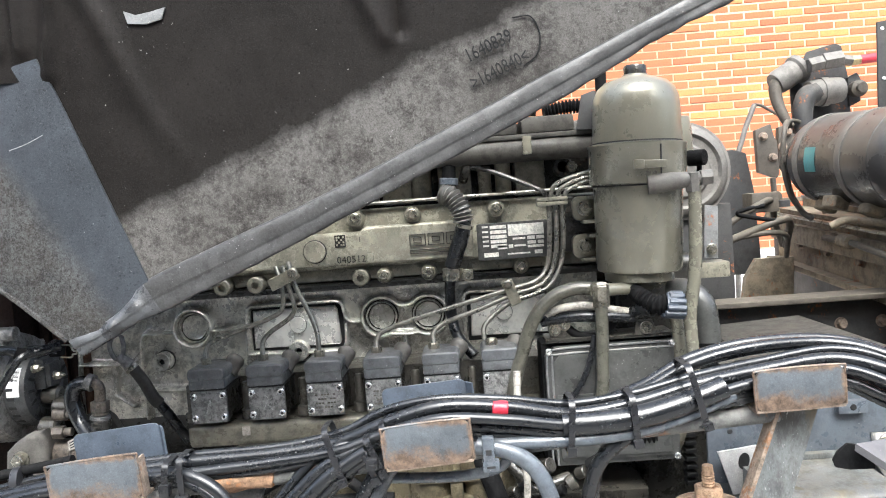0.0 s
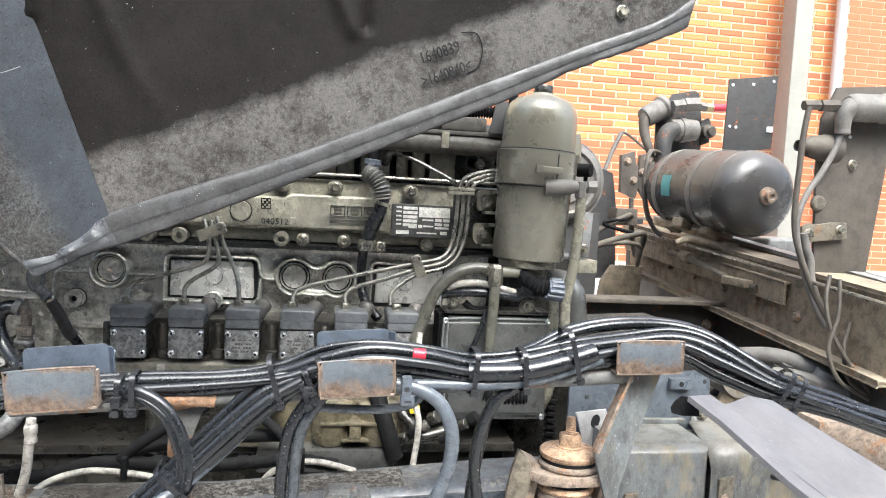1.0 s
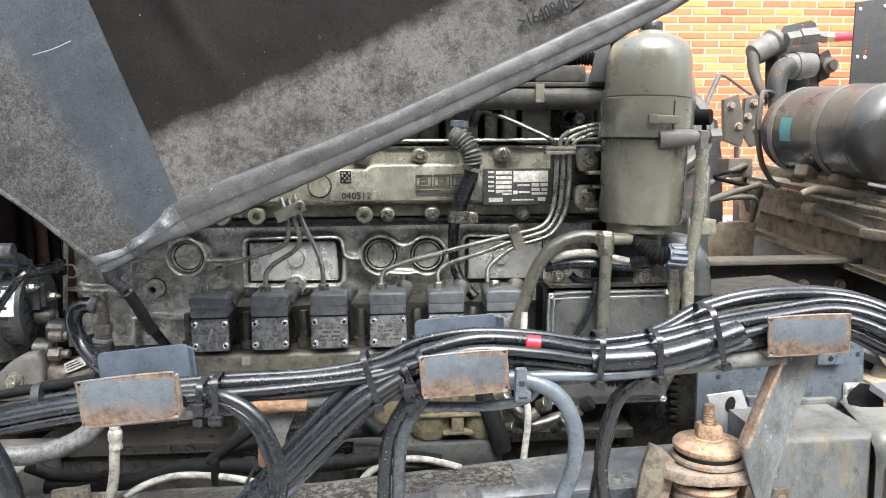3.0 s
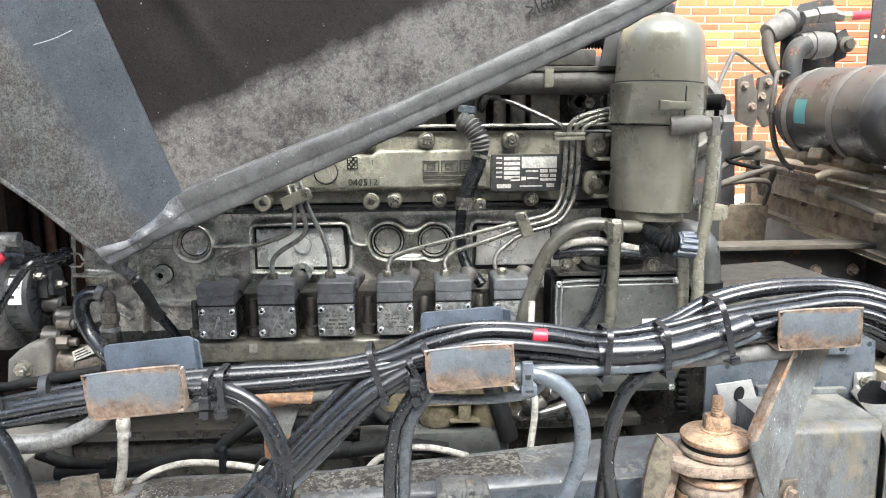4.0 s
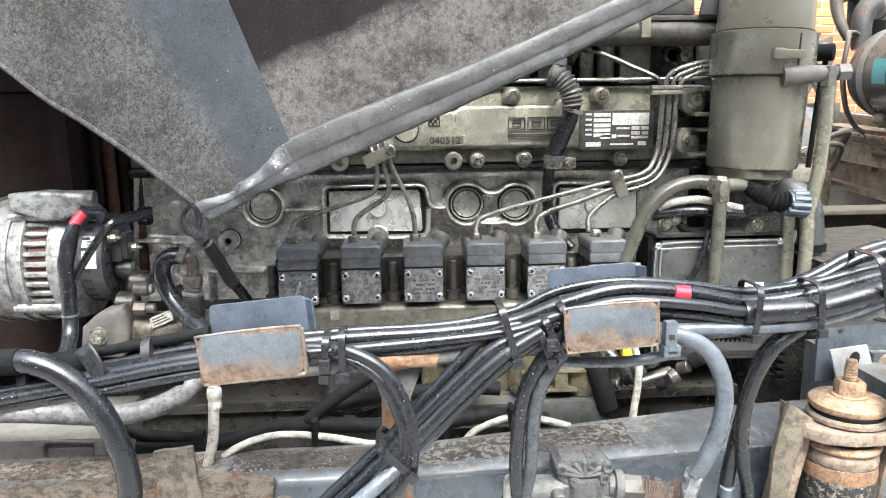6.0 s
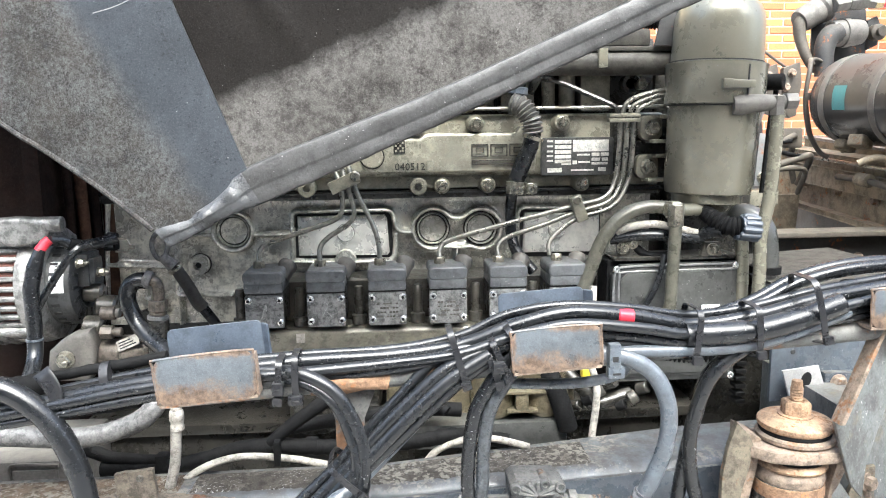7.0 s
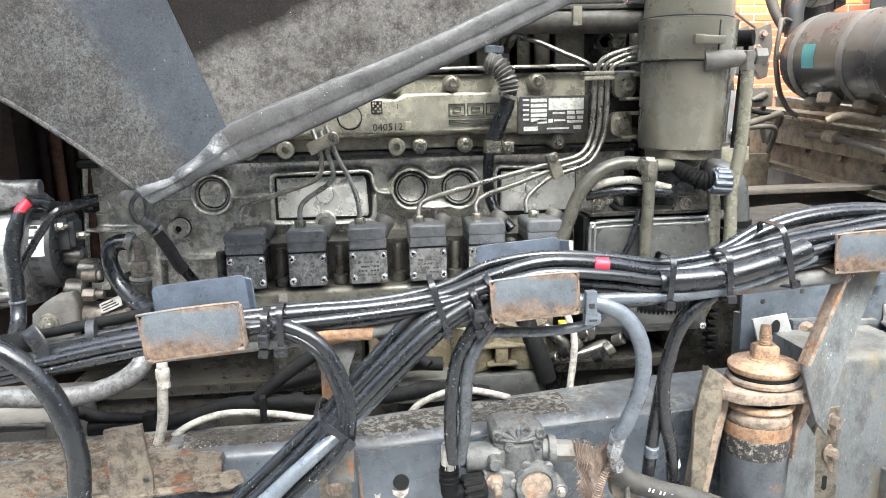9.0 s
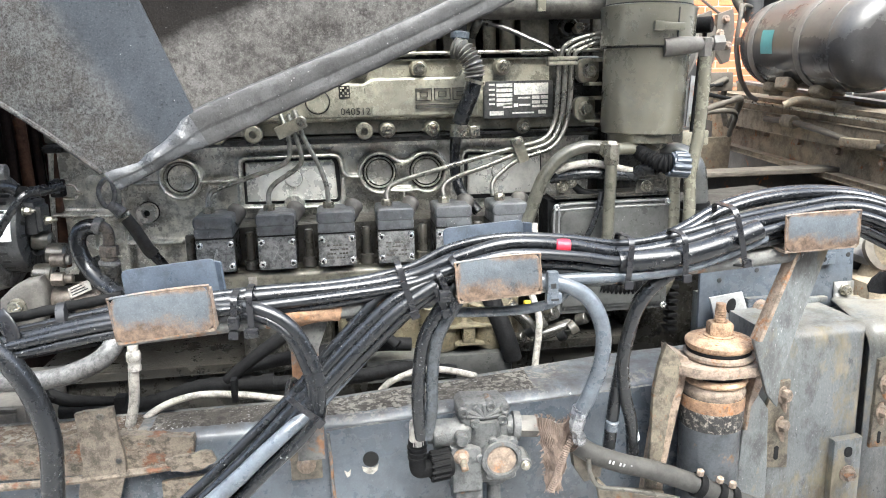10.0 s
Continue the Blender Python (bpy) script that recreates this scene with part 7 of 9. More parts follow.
bm = slab([(-0.885, 1.04), (-0.872, 1.118), (-0.845, 1.142), (-0.815, 1.160), (-0.772, 1.168), (-0.765, 1.135), (-0.768, 1.09), (-0.785, 1.04)], -0.125, -0.07, 0.014, 3)
for v in bm.verts:
    v.co.x += 0.02
    v.co += Vector((1, 1, 1)) * noise.noise(v.co * 30) * 0.006
part("mount_arm", bm, M_GREYDUST, alt)
share("bolt", BOLT_L, alt, (-0.812, -0.126, 1.098), TOWARD)
part("stud", rod((-0.812, -0.12, 1.098), (-0.800, -0.165, 1.096), 0.008, 12), M_STEEL, alt)
for q, r in (((-0.765, -0.03, 1.205), 0.030), ((-0.790, -0.06, 1.16), 0.030), ((-0.80, -0.02, 1.24), 0.024)):
    part("casting_stub", rod(q, Vector(q) + Vector((0.05, 0, -0.004)), r, 14, 0.006), M_GROOVE, alt)

altlead = thing("battery_cable", (-0.79, -0.27, 1.1), "thick black battery cable with a red heat-shrink end", "cable")
part("lead_neck", tube([(-0.783, -0.260, 1.386), (-0.790, -0.264, 1.366), (-0.796, -0.266, 1.347)], (0.0112, 0.0165), 14), M_RUBBER, altlead)
part("lead", tube([(-0.796, -0.266, 1.348), (-0.802, -0.268, 1.320), (-0.807, -0.27, 1.294), (-0.807, -0.27, 1.239), (-0.809, -0.27, 1.179), (-0.804, -0.30, 1.134), (-0.785, -0.40, 1.10)], 0.0165, 14), M_RUBBER, altlead)
part("lead_tie", lathe([(0.0165, 0), (0.0182, 0), (0.0182, 0.004), (0.0165, 0.004)], along((-0.809, -0.27, 1.190), (-0.809, -0.27, 1.185)), 16), M_GREYHOSE, altlead)
part("red_end", tube([(-0.766, -0.250, 1.405), (-0.775, -0.254, 1.397), (-0.786, -0.262, 1.381)], 0.0112, 14, 3), M_RED, altlead, "red heat-shrink")
part("thin_lead", tube([(-0.770, -0.245, 1.402), (-0.753, -0.22, 1.397), (-0.732, -0.205, 1.384), (-0.695, -0.19, 1.386), (-0.660, -0.16, 1.392)], 0.0125, 10), M_RUBBER, altlead)
part("thin_lead", tube([(-0.700, -0.195, 1.388), (-0.725, -0.218, 1.378), (-0.750, -0.225, 1.347), (-0.781, -0.225, 1.305), (-0.811, -0.23, 1.256), (-0.83, -0.23, 1.22)], 0.0085, 8), M_RUBBER, altlead)
part("tape_wrap", tube([(-0.742, -0.212, 1.390), (-0.732, -0.206, 1.3845), (-0.722, -0.20, 1.384)], 0.0145, 10, 2), M_RUBBER_M, altlead)
part("plug", box(-0.688, -0.660, -0.165, -0.135, 1.364, 1.404, 0.005), M_RUBBER_M, altlead)
part("plug_latch", box(-0.676, -0.664, -0.169, -0.160, 1.372, 1.408, 0.002), M_TIE, altlead)
part("wire_bail", tube([(-0.662, -0.15, 1.391), (-0.640, -0.15, 1.389), (-0.633, -0.15, 1.376), (-0.624, -0.15, 1.373), (-0.625, -0.15, 1.367), (-0.634, -0.15, 1.366), (-0.640, -0.15, 1.359), (-0.666, -0.15, 1.361)], 0.0026, 6), M_STEEL, altlead)

dip = thing("dipstick", (-0.56, 0.10, 1.1), "oil dipstick with a ring pull and black sleeve", "dipstick")
part("ring_pull", tube([(-0.639, 0.09, 1.378), (-0.656, 0.09, 1.359), (-0.661, 0.09, 1.334), (-0.650, 0.09, 1.306), (-0.633, 0.09, 1.303), (-0.621, 0.09, 1.332), (-0.624, 0.09, 1.365)], 0.0066, 12, 6, closed=True), M_SILVER, dip)
part("neck", lathe([(0, 0), (0.014, 0.002), (0.016, 0.03), (0.019, 0.042), (0, 0.044)], along((-0.638, 0.09, 1.312), (-0.606, 0.097, 1.276)), 18), M_SILVER, dip)
part("collar", lathe([(0.010, 0), (0.0225, 0.001), (0.024, 0.006), (0.0225, 0.011), (0.010, 0.012)], along((-0.609, 0.096, 1.279), (-0.599, 0.099, 1.266)), 20), M_STEEL, dip)
part("sleeve", tube([(-0.604, 0.10, 1.270), (-0.582, 0.11, 1.227), (-0.558, 0.11, 1.179), (-0.545, 0.115, 1.160)], (0.0165, 0.018), 14), M_HEAVY, dip)
part("tube", tube([(-0.549, 0.113, 1.166), (-0.521, 0.12, 1.122), (-0.50, 0.13, 1.08), (-0.48, 0.14, 1.04)], 0.0145, 12), M_RUBBER, dip)

gooseneck = thing("coolant_hose", (-0.6, -0.15, 1.1), "black gooseneck coolant hose on a brass union", "hose")
part("hose", tube([(-0.500, -0.26, 1.085), (-0.546, -0.215, 1.133), (-0.592, -0.18, 1.158), (-0.630, -0.155, 1.195), (-0.648, -0.15, 1.243), (-0.642, -0.15, 1.275), (-0.624, -0.15, 1.289), (-0.606, -0.15, 1.290), (-0.594, -0.15, 1.288)], 0.0195, 18), M_RUBBER, gooseneck)
part("hose_end", tube([(-0.606, -0.15, 1.2945), (-0.598, -0.15, 1.2915), (-0.590, -0.15, 1.2885)], 0.0215, 16, 2), M_SILVER, gooseneck)
part("pipe_bend", tube([(-0.600, -0.15, 1.292), (-0.583, -0.15, 1.286), (-0.576, -0.15, 1.270), (-0.578, -0.15, 1.236)], 0.0135, 12), M_OILBROWN, gooseneck)
part("union_nut", rod((-0.580, -0.15, 1.217), (-0.578, -0.15, 1.243), 0.0225, 6), M_OILBROWN, gooseneck)
part("union_ring", rod((-0.581, -0.15, 1.207), (-0.580, -0.15, 1.2165), 0.020, 18), M_OILBROWN, gooseneck)
part("union_nut", rod((-0.582, -0.15, 1.196), (-0.581, -0.15, 1.2065), 0.0245, 18), M_SILVER, gooseneck)
part("union_body", rod((-0.586, -0.15, 1.06), (-0.582, -0.15, 1.195), 0.0255, 18), M_OLIVE_D, gooseneck)

starter = thing("fuel_housing", (-0.66, 0.0, 1.0), "dirty cast housing with unions and a small name plate", "housing")
part("barrel", lathe([(0, 0), (0.030, 0), (0.034, 0.006), (0.034, 0.05), (0.043, 0.056), (0.043, 0.19), (0.036, 0.20), (0, 0.20)], along((-0.755, -0.07, 1.094), (-0.555, -0.05, 1.092)), 28), M_OILBROWN, starter)
part("union", rod((-0.735, -0.10, 1.156), (-0.705, -0.10, 1.155), 0.0175, 6), M_OILBROWN, starter)
part("union", rod((-0.71, -0.10, 1.1555), (-0.685, -0.10, 1.155), 0.011, 14), M_OILBROWN, starter)
part("union", rod((-0.735, -0.09, 1.201), (-0.700, -0.09, 1.200), 0.0165, 18), M_OILBROWN, starter)
part("union", rod((-0.700, -0.09, 1.200), (-0.690, -0.09, 1.200), 0.012, 14), M_GREYDUST, starter)
part("housing_web", slab([(-0.72, 1.10), (-0.70, 1.17), (-0.66, 1.185), (-0.63, 1.16), (-0.60, 1.10)], 0.0, 0.03, 0.006), M_OLIVE_D, starter)
tag = part("tag", turned(box(-0.028, 0.028, -0.002, 0.0, -0.014, 0.014, 0.0008, 1), pose(-0.672, -0.104, 1.128, -28, -22, 0)), M_WHITE, starter, "small pale name plate")
for k in range(3):
    part("tag_bar", turned(box(-0.022, 0.020 - 0.006 * k, -0.003, -0.0015, -0.009 + 0.007 * k, -0.006 + 0.007 * k), pose(-0.672, -0.104, 1.128, -28, -22, 0)), M_BLACK, tag)

BIGPATH = ((-0.92, -0.535, 1.150), (-0.83, -0.555, 1.178), (-0.765, -0.567, 1.186), (-0.728, -0.57, 1.178), (-0.694, -0.57, 1.158), (-0.662, -0.57, 1.128), (-0.636, -0.57, 1.088), (-0.617, -0.57, 1.042), (-0.604, -0.57, 0.992), (-0.599, -0.57, 0.945), (-0.603, -0.57, 0.89), (-0.612, -0.57, 0.80), (-0.625, -0.57, 0.62))
big = thing("air_hose", (-0.65, -0.47, 0.5), "thick glossy black hose hanging in front of the engine", "hose")
run = part("hose", tube(BIGPATH, 0.0215, 18, 8), M_RUBBER, big)
part("hose_end", tube([BIGPATH[0], BIGPATH[1], BIGPATH[2]], 0.0235, 16, 6), M_RUBBER_M, big, "taped end of the hose")

wrap = thing("wrapped_loom", (-0.75, -0.5, 1.1), "taped black loom with a loose flap of tape", "cable loom")
for pts, r in ((((-1.15, -0.50, 1.125), (-0.90, -0.50, 1.150), (-0.72, -0.51, 1.172), (-0.58, -0.52, 1.195), (-0.45, -0.52, 1.215)), 0.0105), (((-1.10, -0.52, 1.10), (-0.86, -0.52, 1.122), (-0.68, -0.53, 1.145), (-0.50, -0.54, 1.175)), 0.014),
               (((-1.12, -0.52, 1.085), (-0.86, -0.53, 1.100), (-0.68, -0.535, 1.122), (-0.50, -0.545, 1.152)), 0.010), (((-1.10, -0.51, 1.075), (-0.86, -0.52, 1.085), (-0.68, -0.53, 1.105), (-0.50, -0.54, 1.132)), 0.008),
               (((-0.95, -0.50, 1.140), (-0.82, -0.50, 1.150), (-0.74, -0.515, 1.155), (-0.66, -0.525, 1.170)), 0.026)):
    bm = tube(pts, r, 14, 16)
    for v in bm.verts:
        v.co += Vector((0.4, 1, 1)) * noise.noise(v.co * 42) * r * 0.22
    part("taped_run", bm, M_RUBBER_M, wrap)
bm, rows = bmesh.new(), []
for i in range(9):
    k = i / 8
    mid = Vector((-0.665 + 0.030 * math.sin(2.6 * k), -0.552 - 0.012 * math.sin(3.0 * k), 1.205 - 0.085 * k))
    rows.append([bm.verts.new(mid + Vector((w * (0.014 - 0.006 * k), -0.006 * abs(w), 0.010 * w))) for w in (-1, -0.4, 0.4, 1)])
for a, b in zip(rows, rows[1:]):
    for j in range(3):
        bm.faces.new((a[j], a[j + 1], b[j + 1], b[j]))
flap = part("tape_flap", bm, M_TIE, wrap, "loose shiny flap of tape")
flap.modifiers.new("thickness", "SOLIDIFY").thickness = 0.002
for x, z in ((-0.555, 1.165), (-0.775, 1.130)):
    part("tape_band", turned(lathe([(0.030, -0.009), (0.034, -0.008), (0.034, 0.008), (0.030, 0.009)], None, 18), pose(x, -0.525, z, 0, 82, 0) @ Matrix.Diagonal((1.35, 0.9, 1, 1))), M_TIE, wrap)
silver = thing("metal_pipe", (-0.75, -0.28, 0.95), "corroded silver coolant pipe bending up behind the brackets", "pipe")
part("pipe", tube([(-1.2, -0.28, 0.985), (-0.93, -0.29, 0.980), (-0.784, -0.30, 0.973), (-0.712, -0.30, 0.971), (-0.654, -0.30, 0.980), (-0.599, -0.30, 1.000), (-0.562, -0.30, 1.026), (-0.54, -0.28, 1.06)], 0.0225, 18), M_SILVER, silver)
wpipe = thing("white_pipe", (-0.53, -0.30, 0.82), "dirty white plastic pipe with a threaded collar", "pipe")
part("pipe", tube([(-0.508, -0.30, 1.04), (-0.513, -0.30, 0.97), (-0.520, -0.30, 0.90), (-0.540, -0.30, 0.825)], 0.0118, 12), M_WHITE, wpipe)
part("collar", lathe([(0.012, 0), (0.0150, 0.002), (0.0150, 0.012), (0.0138, 0.014), (0.0138, 0.022), (0.0160, 0.025), (0.0160, 0.040), (0.0145, 0.046), (0.012, 0.048)], pose(-0.509, -0.30, 0.978), 18), M_WHITE, wpipe)
whose = thing("white_hose", (-0.3, -0.25, 0.82), "cream coloured hose tied along a black tube", "hose")
part("hose", tube([(-0.540, -0.26, 0.815), (-0.500, -0.25, 0.848), (-0.458, -0.24, 0.867), (-0.41, -0.23, 0.876), (-0.359, -0.225, 0.876), (-0.27, -0.22, 0.863), (-0.188, -0.22, 0.845), (-0.15, -0.205, 0.832), (-0.07, -0.19, 0.790), (0.02, -0.19, 0.805), (0.074, -0.195, 0.858), (0.139, -0.20, 0.884), (0.19, -0.20, 0.886), (0.235, -0.20, 0.878), (0.30, -0.19, 0.855)], 0.0088, 10), M_WHITE, whose)
part("strap", box(-0.312, -0.298, -0.245, -0.175, 0.855, 0.915, 0.003), M_RUBBER_M, whose)
part("strap", box(0.148, 0.160, -0.245, -0.195, 0.875, 0.925, 0.003), M_RUBBER_M, whose)
part("black_tube", tube([(-0.72, -0.20, 0.850), (-0.53, -0.20, 0.853), (-0.40, -0.20, 0.885), (-0.30, -0.20, 0.888), (-0.184, -0.20, 0.880), (-0.044, -0.20, 0.881), (0.06, -0.19, 0.886), (0.117, -0.18, 0.888), (0.25, -0.16, 0.86)], 0.0185, 14, ripple=0.001, pitch=0.03), M_RUBBER_M, whose)
for tx in (-0.36, -0.24, -0.09, -0.02):
    part("tape_wrap", tube([(tx, -0.20, 0.886), (tx + 0.012, -0.20, 0.886), (tx + 0.026, -0.20, 0.885)], 0.0212, 12, 2), M_RUBBER_M, whose)
part("grey_conduit", tube([(-0.30, -0.12, 0.90), (-0.10, -0.12, 0.925), (0.05, -0.12, 0.935), (0.14, -0.12, 0.93)], 0.018, 12), M_RUBBER_M, whose)
part("split_channel", tube([(-0.760, -0.20, 0.905), (-0.735, -0.20, 0.893), (-0.700, -0.20, 0.878), (-0.645, -0.20, 0.870), (-0.575, -0.20, 0.864)], (0.017, 0.0135), 12, 6), M_RUBBER_M, whose)
part("channel_ear", slab([(-0.752, 0.905), (-0.738, 0.925), (-0.733, 0.902), (-0.720, 0.895), (-0.735, 0.886)], -0.222, -0.212, 0.003), M_RUBBER_M, whose)
part("channel_end", box(-0.592, -0.565, -0.218, -0.185, 0.846, 0.882, 0.004), M_RUBBER_M, whose)
part("black_branch", tube([(-0.33, -0.20, 0.892), (-0.314, -0.205, 0.908), (-0.278, -0.205, 0.938), (-0.241, -0.205, 0.965), (-0.172, -0.205, 1.010), (-0.10, -0.20, 1.05)], (0.014, 0.018), 12), M_RUBBER_M, whose)
tail = thing("white_cable", (0.42, -0.15, 0.9), "white cable hanging beside the oil filter", "cable")
part("cable", tube([(0.475, -0.12, 1.24), (0.47, -0.13, 1.17), (0.455, -0.15, 1.08), (0.478, -0.15, 1.0), (0.479, -0.15, 0.94), (0.470, -0.15, 0.86), (0.462, -0.15, 0.76)], 0.0092, 10), M_WHITE, tail)

# lower engine: filter housing, pump and tubes seen between the cables
lower = thing("oil_filter_housing", (0.2, 0.0, 0.8), "olive cast oil filter housing below the pumps", "filter housing")
part("housing", box(-0.05, 0.46, -0.02, 0.28, 0.86, 1.042, 0.02, 3), M_GOLD, lower)
for fx in (0.232, 0.372):
    part("filter_head", lathe([(0, 0.885), (0.050, 0.885), (0.058, 0.90), (0.060, 0.93), (0.060, 1.00), (0.064, 1.008), (0, 1.02)], pose(fx, -0.03, 0), 28), M_GOLD, lower)
part("casting_ledge", box(0.20, 0.42, -0.098, 0.0, 0.955, 0.962, 0.002), M_GOLD, lower)
part("casting_ledge", box(0.262, 0.342, -0.098, 0.0, 0.905, 0.912, 0.002), M_GOLD, lower)
part("core_block", box(0.285, 0.318, -0.094, 0.0, 0.912, 0.955, 0.003), M_GOLD, lower)
part("lower_step", box(0.02, 0.42, -0.10, 0.20, 0.815, 0.882, 0.012), M_LID, lower)
part("casting_lump", box(-0.30, -0.06, 0.02, 0.28, 0.88, 1.035, 0.03, 3), M_OLIVE_D, lower)
part("drum", rod((-0.23, 0.0, 0.86), (-0.23, 0.0, 1.05), 0.075, 28), M_OLIVE_D, lower)
plug = part("black_plug", box(0.0, 0.09, -0.12, -0.06, 1.00, 1.075, 0.008), M_RUBBER_M, lower)
part("plug_frame", box(0.028, 0.056, -0.128, -0.118, 1.02, 1.06, 0.003), M_RUBBER_M, plug)
for pts, r, m in ((((0.36, -0.05, 1.06), (0.375, -0.08, 1.0), (0.40, -0.10, 0.93), (0.42, -0.10, 0.86)), 0.026, M_RUBBER_M), (((0.42, -0.02, 1.0), (0.47, -0.06, 0.95), (0.50, -0.06, 0.91), (0.60, -0.05, 0.93)), 0.018, M_OLIVE_D),
                  (((0.47, 0.05, 1.02), (0.58, 0.03, 1.03), (0.68, 0.03, 1.025)), 0.020, M_RUBBER), (((-0.02, -0.12, 1.02), (0.05, -0.15, 0.985), (0.10, -0.18, 0.95)), 0.014, M_RUBBER_M)):
    part("hose", tube(pts, r, 12), m, lower)
part("bellows", tube([(0.70, 0.0, 1.03), (0.76, 0.0, 1.02), (0.84, 0.0, 1.02)], 0.026, 14, 6, ripple=0.004, pitch=0.012), M_RUBBER_M, lower)
part("yellow_cap", box(0.462, 0.492, -0.08, -0.05, 0.985, 1.01, 0.004), M_YELLOW, lower)
for k in range(8):
    part("pebbled_fitting", rod((0.44 + 0.03 * k, -0.05 - 0.01 * (k % 3), 0.90 + 0.02 * (k % 4)), (0.46 + 0.03 * k, -0.07, 0.91 + 0.022 * (k % 4)), 0.016 + 0.004 * (k % 2), 10), (M_OLIVE_D, M_RUBBER_M, M_GROOVE)[k % 3], lower)
sump = thing("sump", (0, 0.35, 0.42), "dark oily engine sump between the rails", "engine sump")
part("pan", box(-0.85, 0.8, 0.05, 0.7, 0.42, 0.83, 0.03), M_OLIVE_D, sump)
part("pan_flange", box(-0.87, 0.82, 0.02, 0.72, 0.832, 0.86, 0.005), M_OLIVE_D, sump)
single("gearbox_housing", box(0.83, 1.55, 0.15, 0.95, 0.55, 1.16, 0.05, 3), M_OLIVE_D, "dirty gearbox housing behind the engine", "gearbox")
radiator = thing("radiator", (-1.3, 0.75, 0.7), "very dark brown radiator and fan shroud at the front", "radiator")
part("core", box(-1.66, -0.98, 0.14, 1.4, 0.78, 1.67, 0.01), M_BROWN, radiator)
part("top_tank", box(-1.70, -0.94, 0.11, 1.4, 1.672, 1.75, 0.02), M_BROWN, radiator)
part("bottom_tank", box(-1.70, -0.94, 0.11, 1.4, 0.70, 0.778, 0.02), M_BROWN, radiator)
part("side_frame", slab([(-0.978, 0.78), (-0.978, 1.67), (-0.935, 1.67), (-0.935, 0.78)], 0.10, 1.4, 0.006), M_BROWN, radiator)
beam_front = thing("front_beam", (-1.0, -0.1, 0.80), "grey cast beam under the alternator", "beam")
part("beam_body", box(-1.40, -0.792, -0.215, 0.05, 0.74, 0.882, 0.012), M_GREYDUST, beam_front)
part("face_panel", box(-0.915, -0.812, -0.221, -0.212, 0.772, 0.862, 0.004), M_GREYDUST, beam_front, "sunken grey face plate")
part("face_rib", tube([(-0.925, -0.219, 0.76), (-0.918, -0.220, 0.82), (-0.922, -0.220, 0.866), (-0.90, -0.220, 0.878), (-0.81, -0.219, 0.872)], 0.004, 6, 4), M_GREYDUST, beam_front)
shroud = thing("fan_cowl", (-0.82, 0.2, 1.2), "rust-brown ribbed cowl behind the alternator", "cowl")
for k in range(5):
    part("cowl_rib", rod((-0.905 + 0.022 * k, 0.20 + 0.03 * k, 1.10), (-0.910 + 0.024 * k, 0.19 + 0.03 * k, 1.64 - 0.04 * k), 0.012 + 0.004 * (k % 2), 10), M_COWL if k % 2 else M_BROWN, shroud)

# ---- behind the cab: crossmember, air tank and valves ----
cross = thing("crossmember", (1.75, 0.4, 1.3), "dusty steel crossmember carrying the air tank", "crossmember")


def beam(a, b, x0, x1, z0, z1, m, name="beam", bevel=0.006):
    """A bar of the cross-section (x0..x1, z0..z1) from the depth and offset a to b."""
    bm = box(x0, x1, 0, 1, z0, z1)
    for v in bm.verts:
        k = v.co.y
        v.co.x += a[0] + (b[0] - a[0]) * k
        v.co.z += a[2] + (b[2] - a[2]) * k
        v.co.y = a[1] + (b[1] - a[1]) * k
    if bevel:
        bmesh.ops.bevel(bm, geom=bm.edges[:], offset=bevel, segments=2, affect="EDGES")
    return part(name, bm, m, cross)


A0, B0 = (1.82, 1.50, 1.535), (1.80, -0.40, 1.42)
A1, B1 = (1.82, 1.50, 1.318), (1.80, -0.40, 1.182)
bm = slab([(0.0, 0.0), (0.012, 0.0), (0.012, 1.0), (0.0, 1.0)], 0.0, 1.0)
for v in bm.verts:
    k, u = v.co.y, v.co.z
    lo, hi = Vector(A1).lerp(Vector(B1), k), Vector(A0).lerp(Vector(B0), k)
    q = lo.lerp(hi, u)
    v.co = (q.x + v.co.x, q.y, q.z)
web = part("web", bm, M_DUSTY, cross)
beam(A0, B0, -0.012, 0.13, -0.004, 0.006, M_DUSTY, "upper_flange", 0.002)
beam(A1, B1, -0.055, 0.14, -0.016, 0.0, M_DUSTY, "lower_flange", 0.004)
beam((1.79, 1.50, 1.482), (1.775, 0.10, 1.40), 0.0, 0.010, -0.075, 0.0, M_DUSTY, "lip_plate", 0.003)
beam((1.79, 1.50, 1.482), (1.775, 0.10, 1.40), 0.0, 0.030, -0.004, 0.002, M_DUSTY, "lip_plate", 0.001)
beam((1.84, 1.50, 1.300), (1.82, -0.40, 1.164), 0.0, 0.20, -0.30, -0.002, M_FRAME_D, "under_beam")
beam((1.94, 1.50, 1.58), (1.94, -0.40, 1.415), 0.0, 0.012, -0.30, 0.0, M_DUSTY, "rear_web", 0.002)
beam((1.94, 1.50, 1.58), (1.94, -0.40, 1.415), -0.006, 0.06, 0.0, 0.008, M_SHEET, "rear_flange", 0.002)
for k in range(7):
    y = 1.25 - 0.24 * k
    share("bolt", BOLT_RUST, cross, (1.816 - 0.01 * k / 6, y, 1.385 - 0.019 * k), (90, 0, -90))
part("pipe_run", tube([(1.77, 1.5, 1.525), (1.765, 0.7, 1.475), (1.76, 0.1, 1.435), (1.755, -0.40, 1.40)], 0.007, 8), M_PIPE, cross)
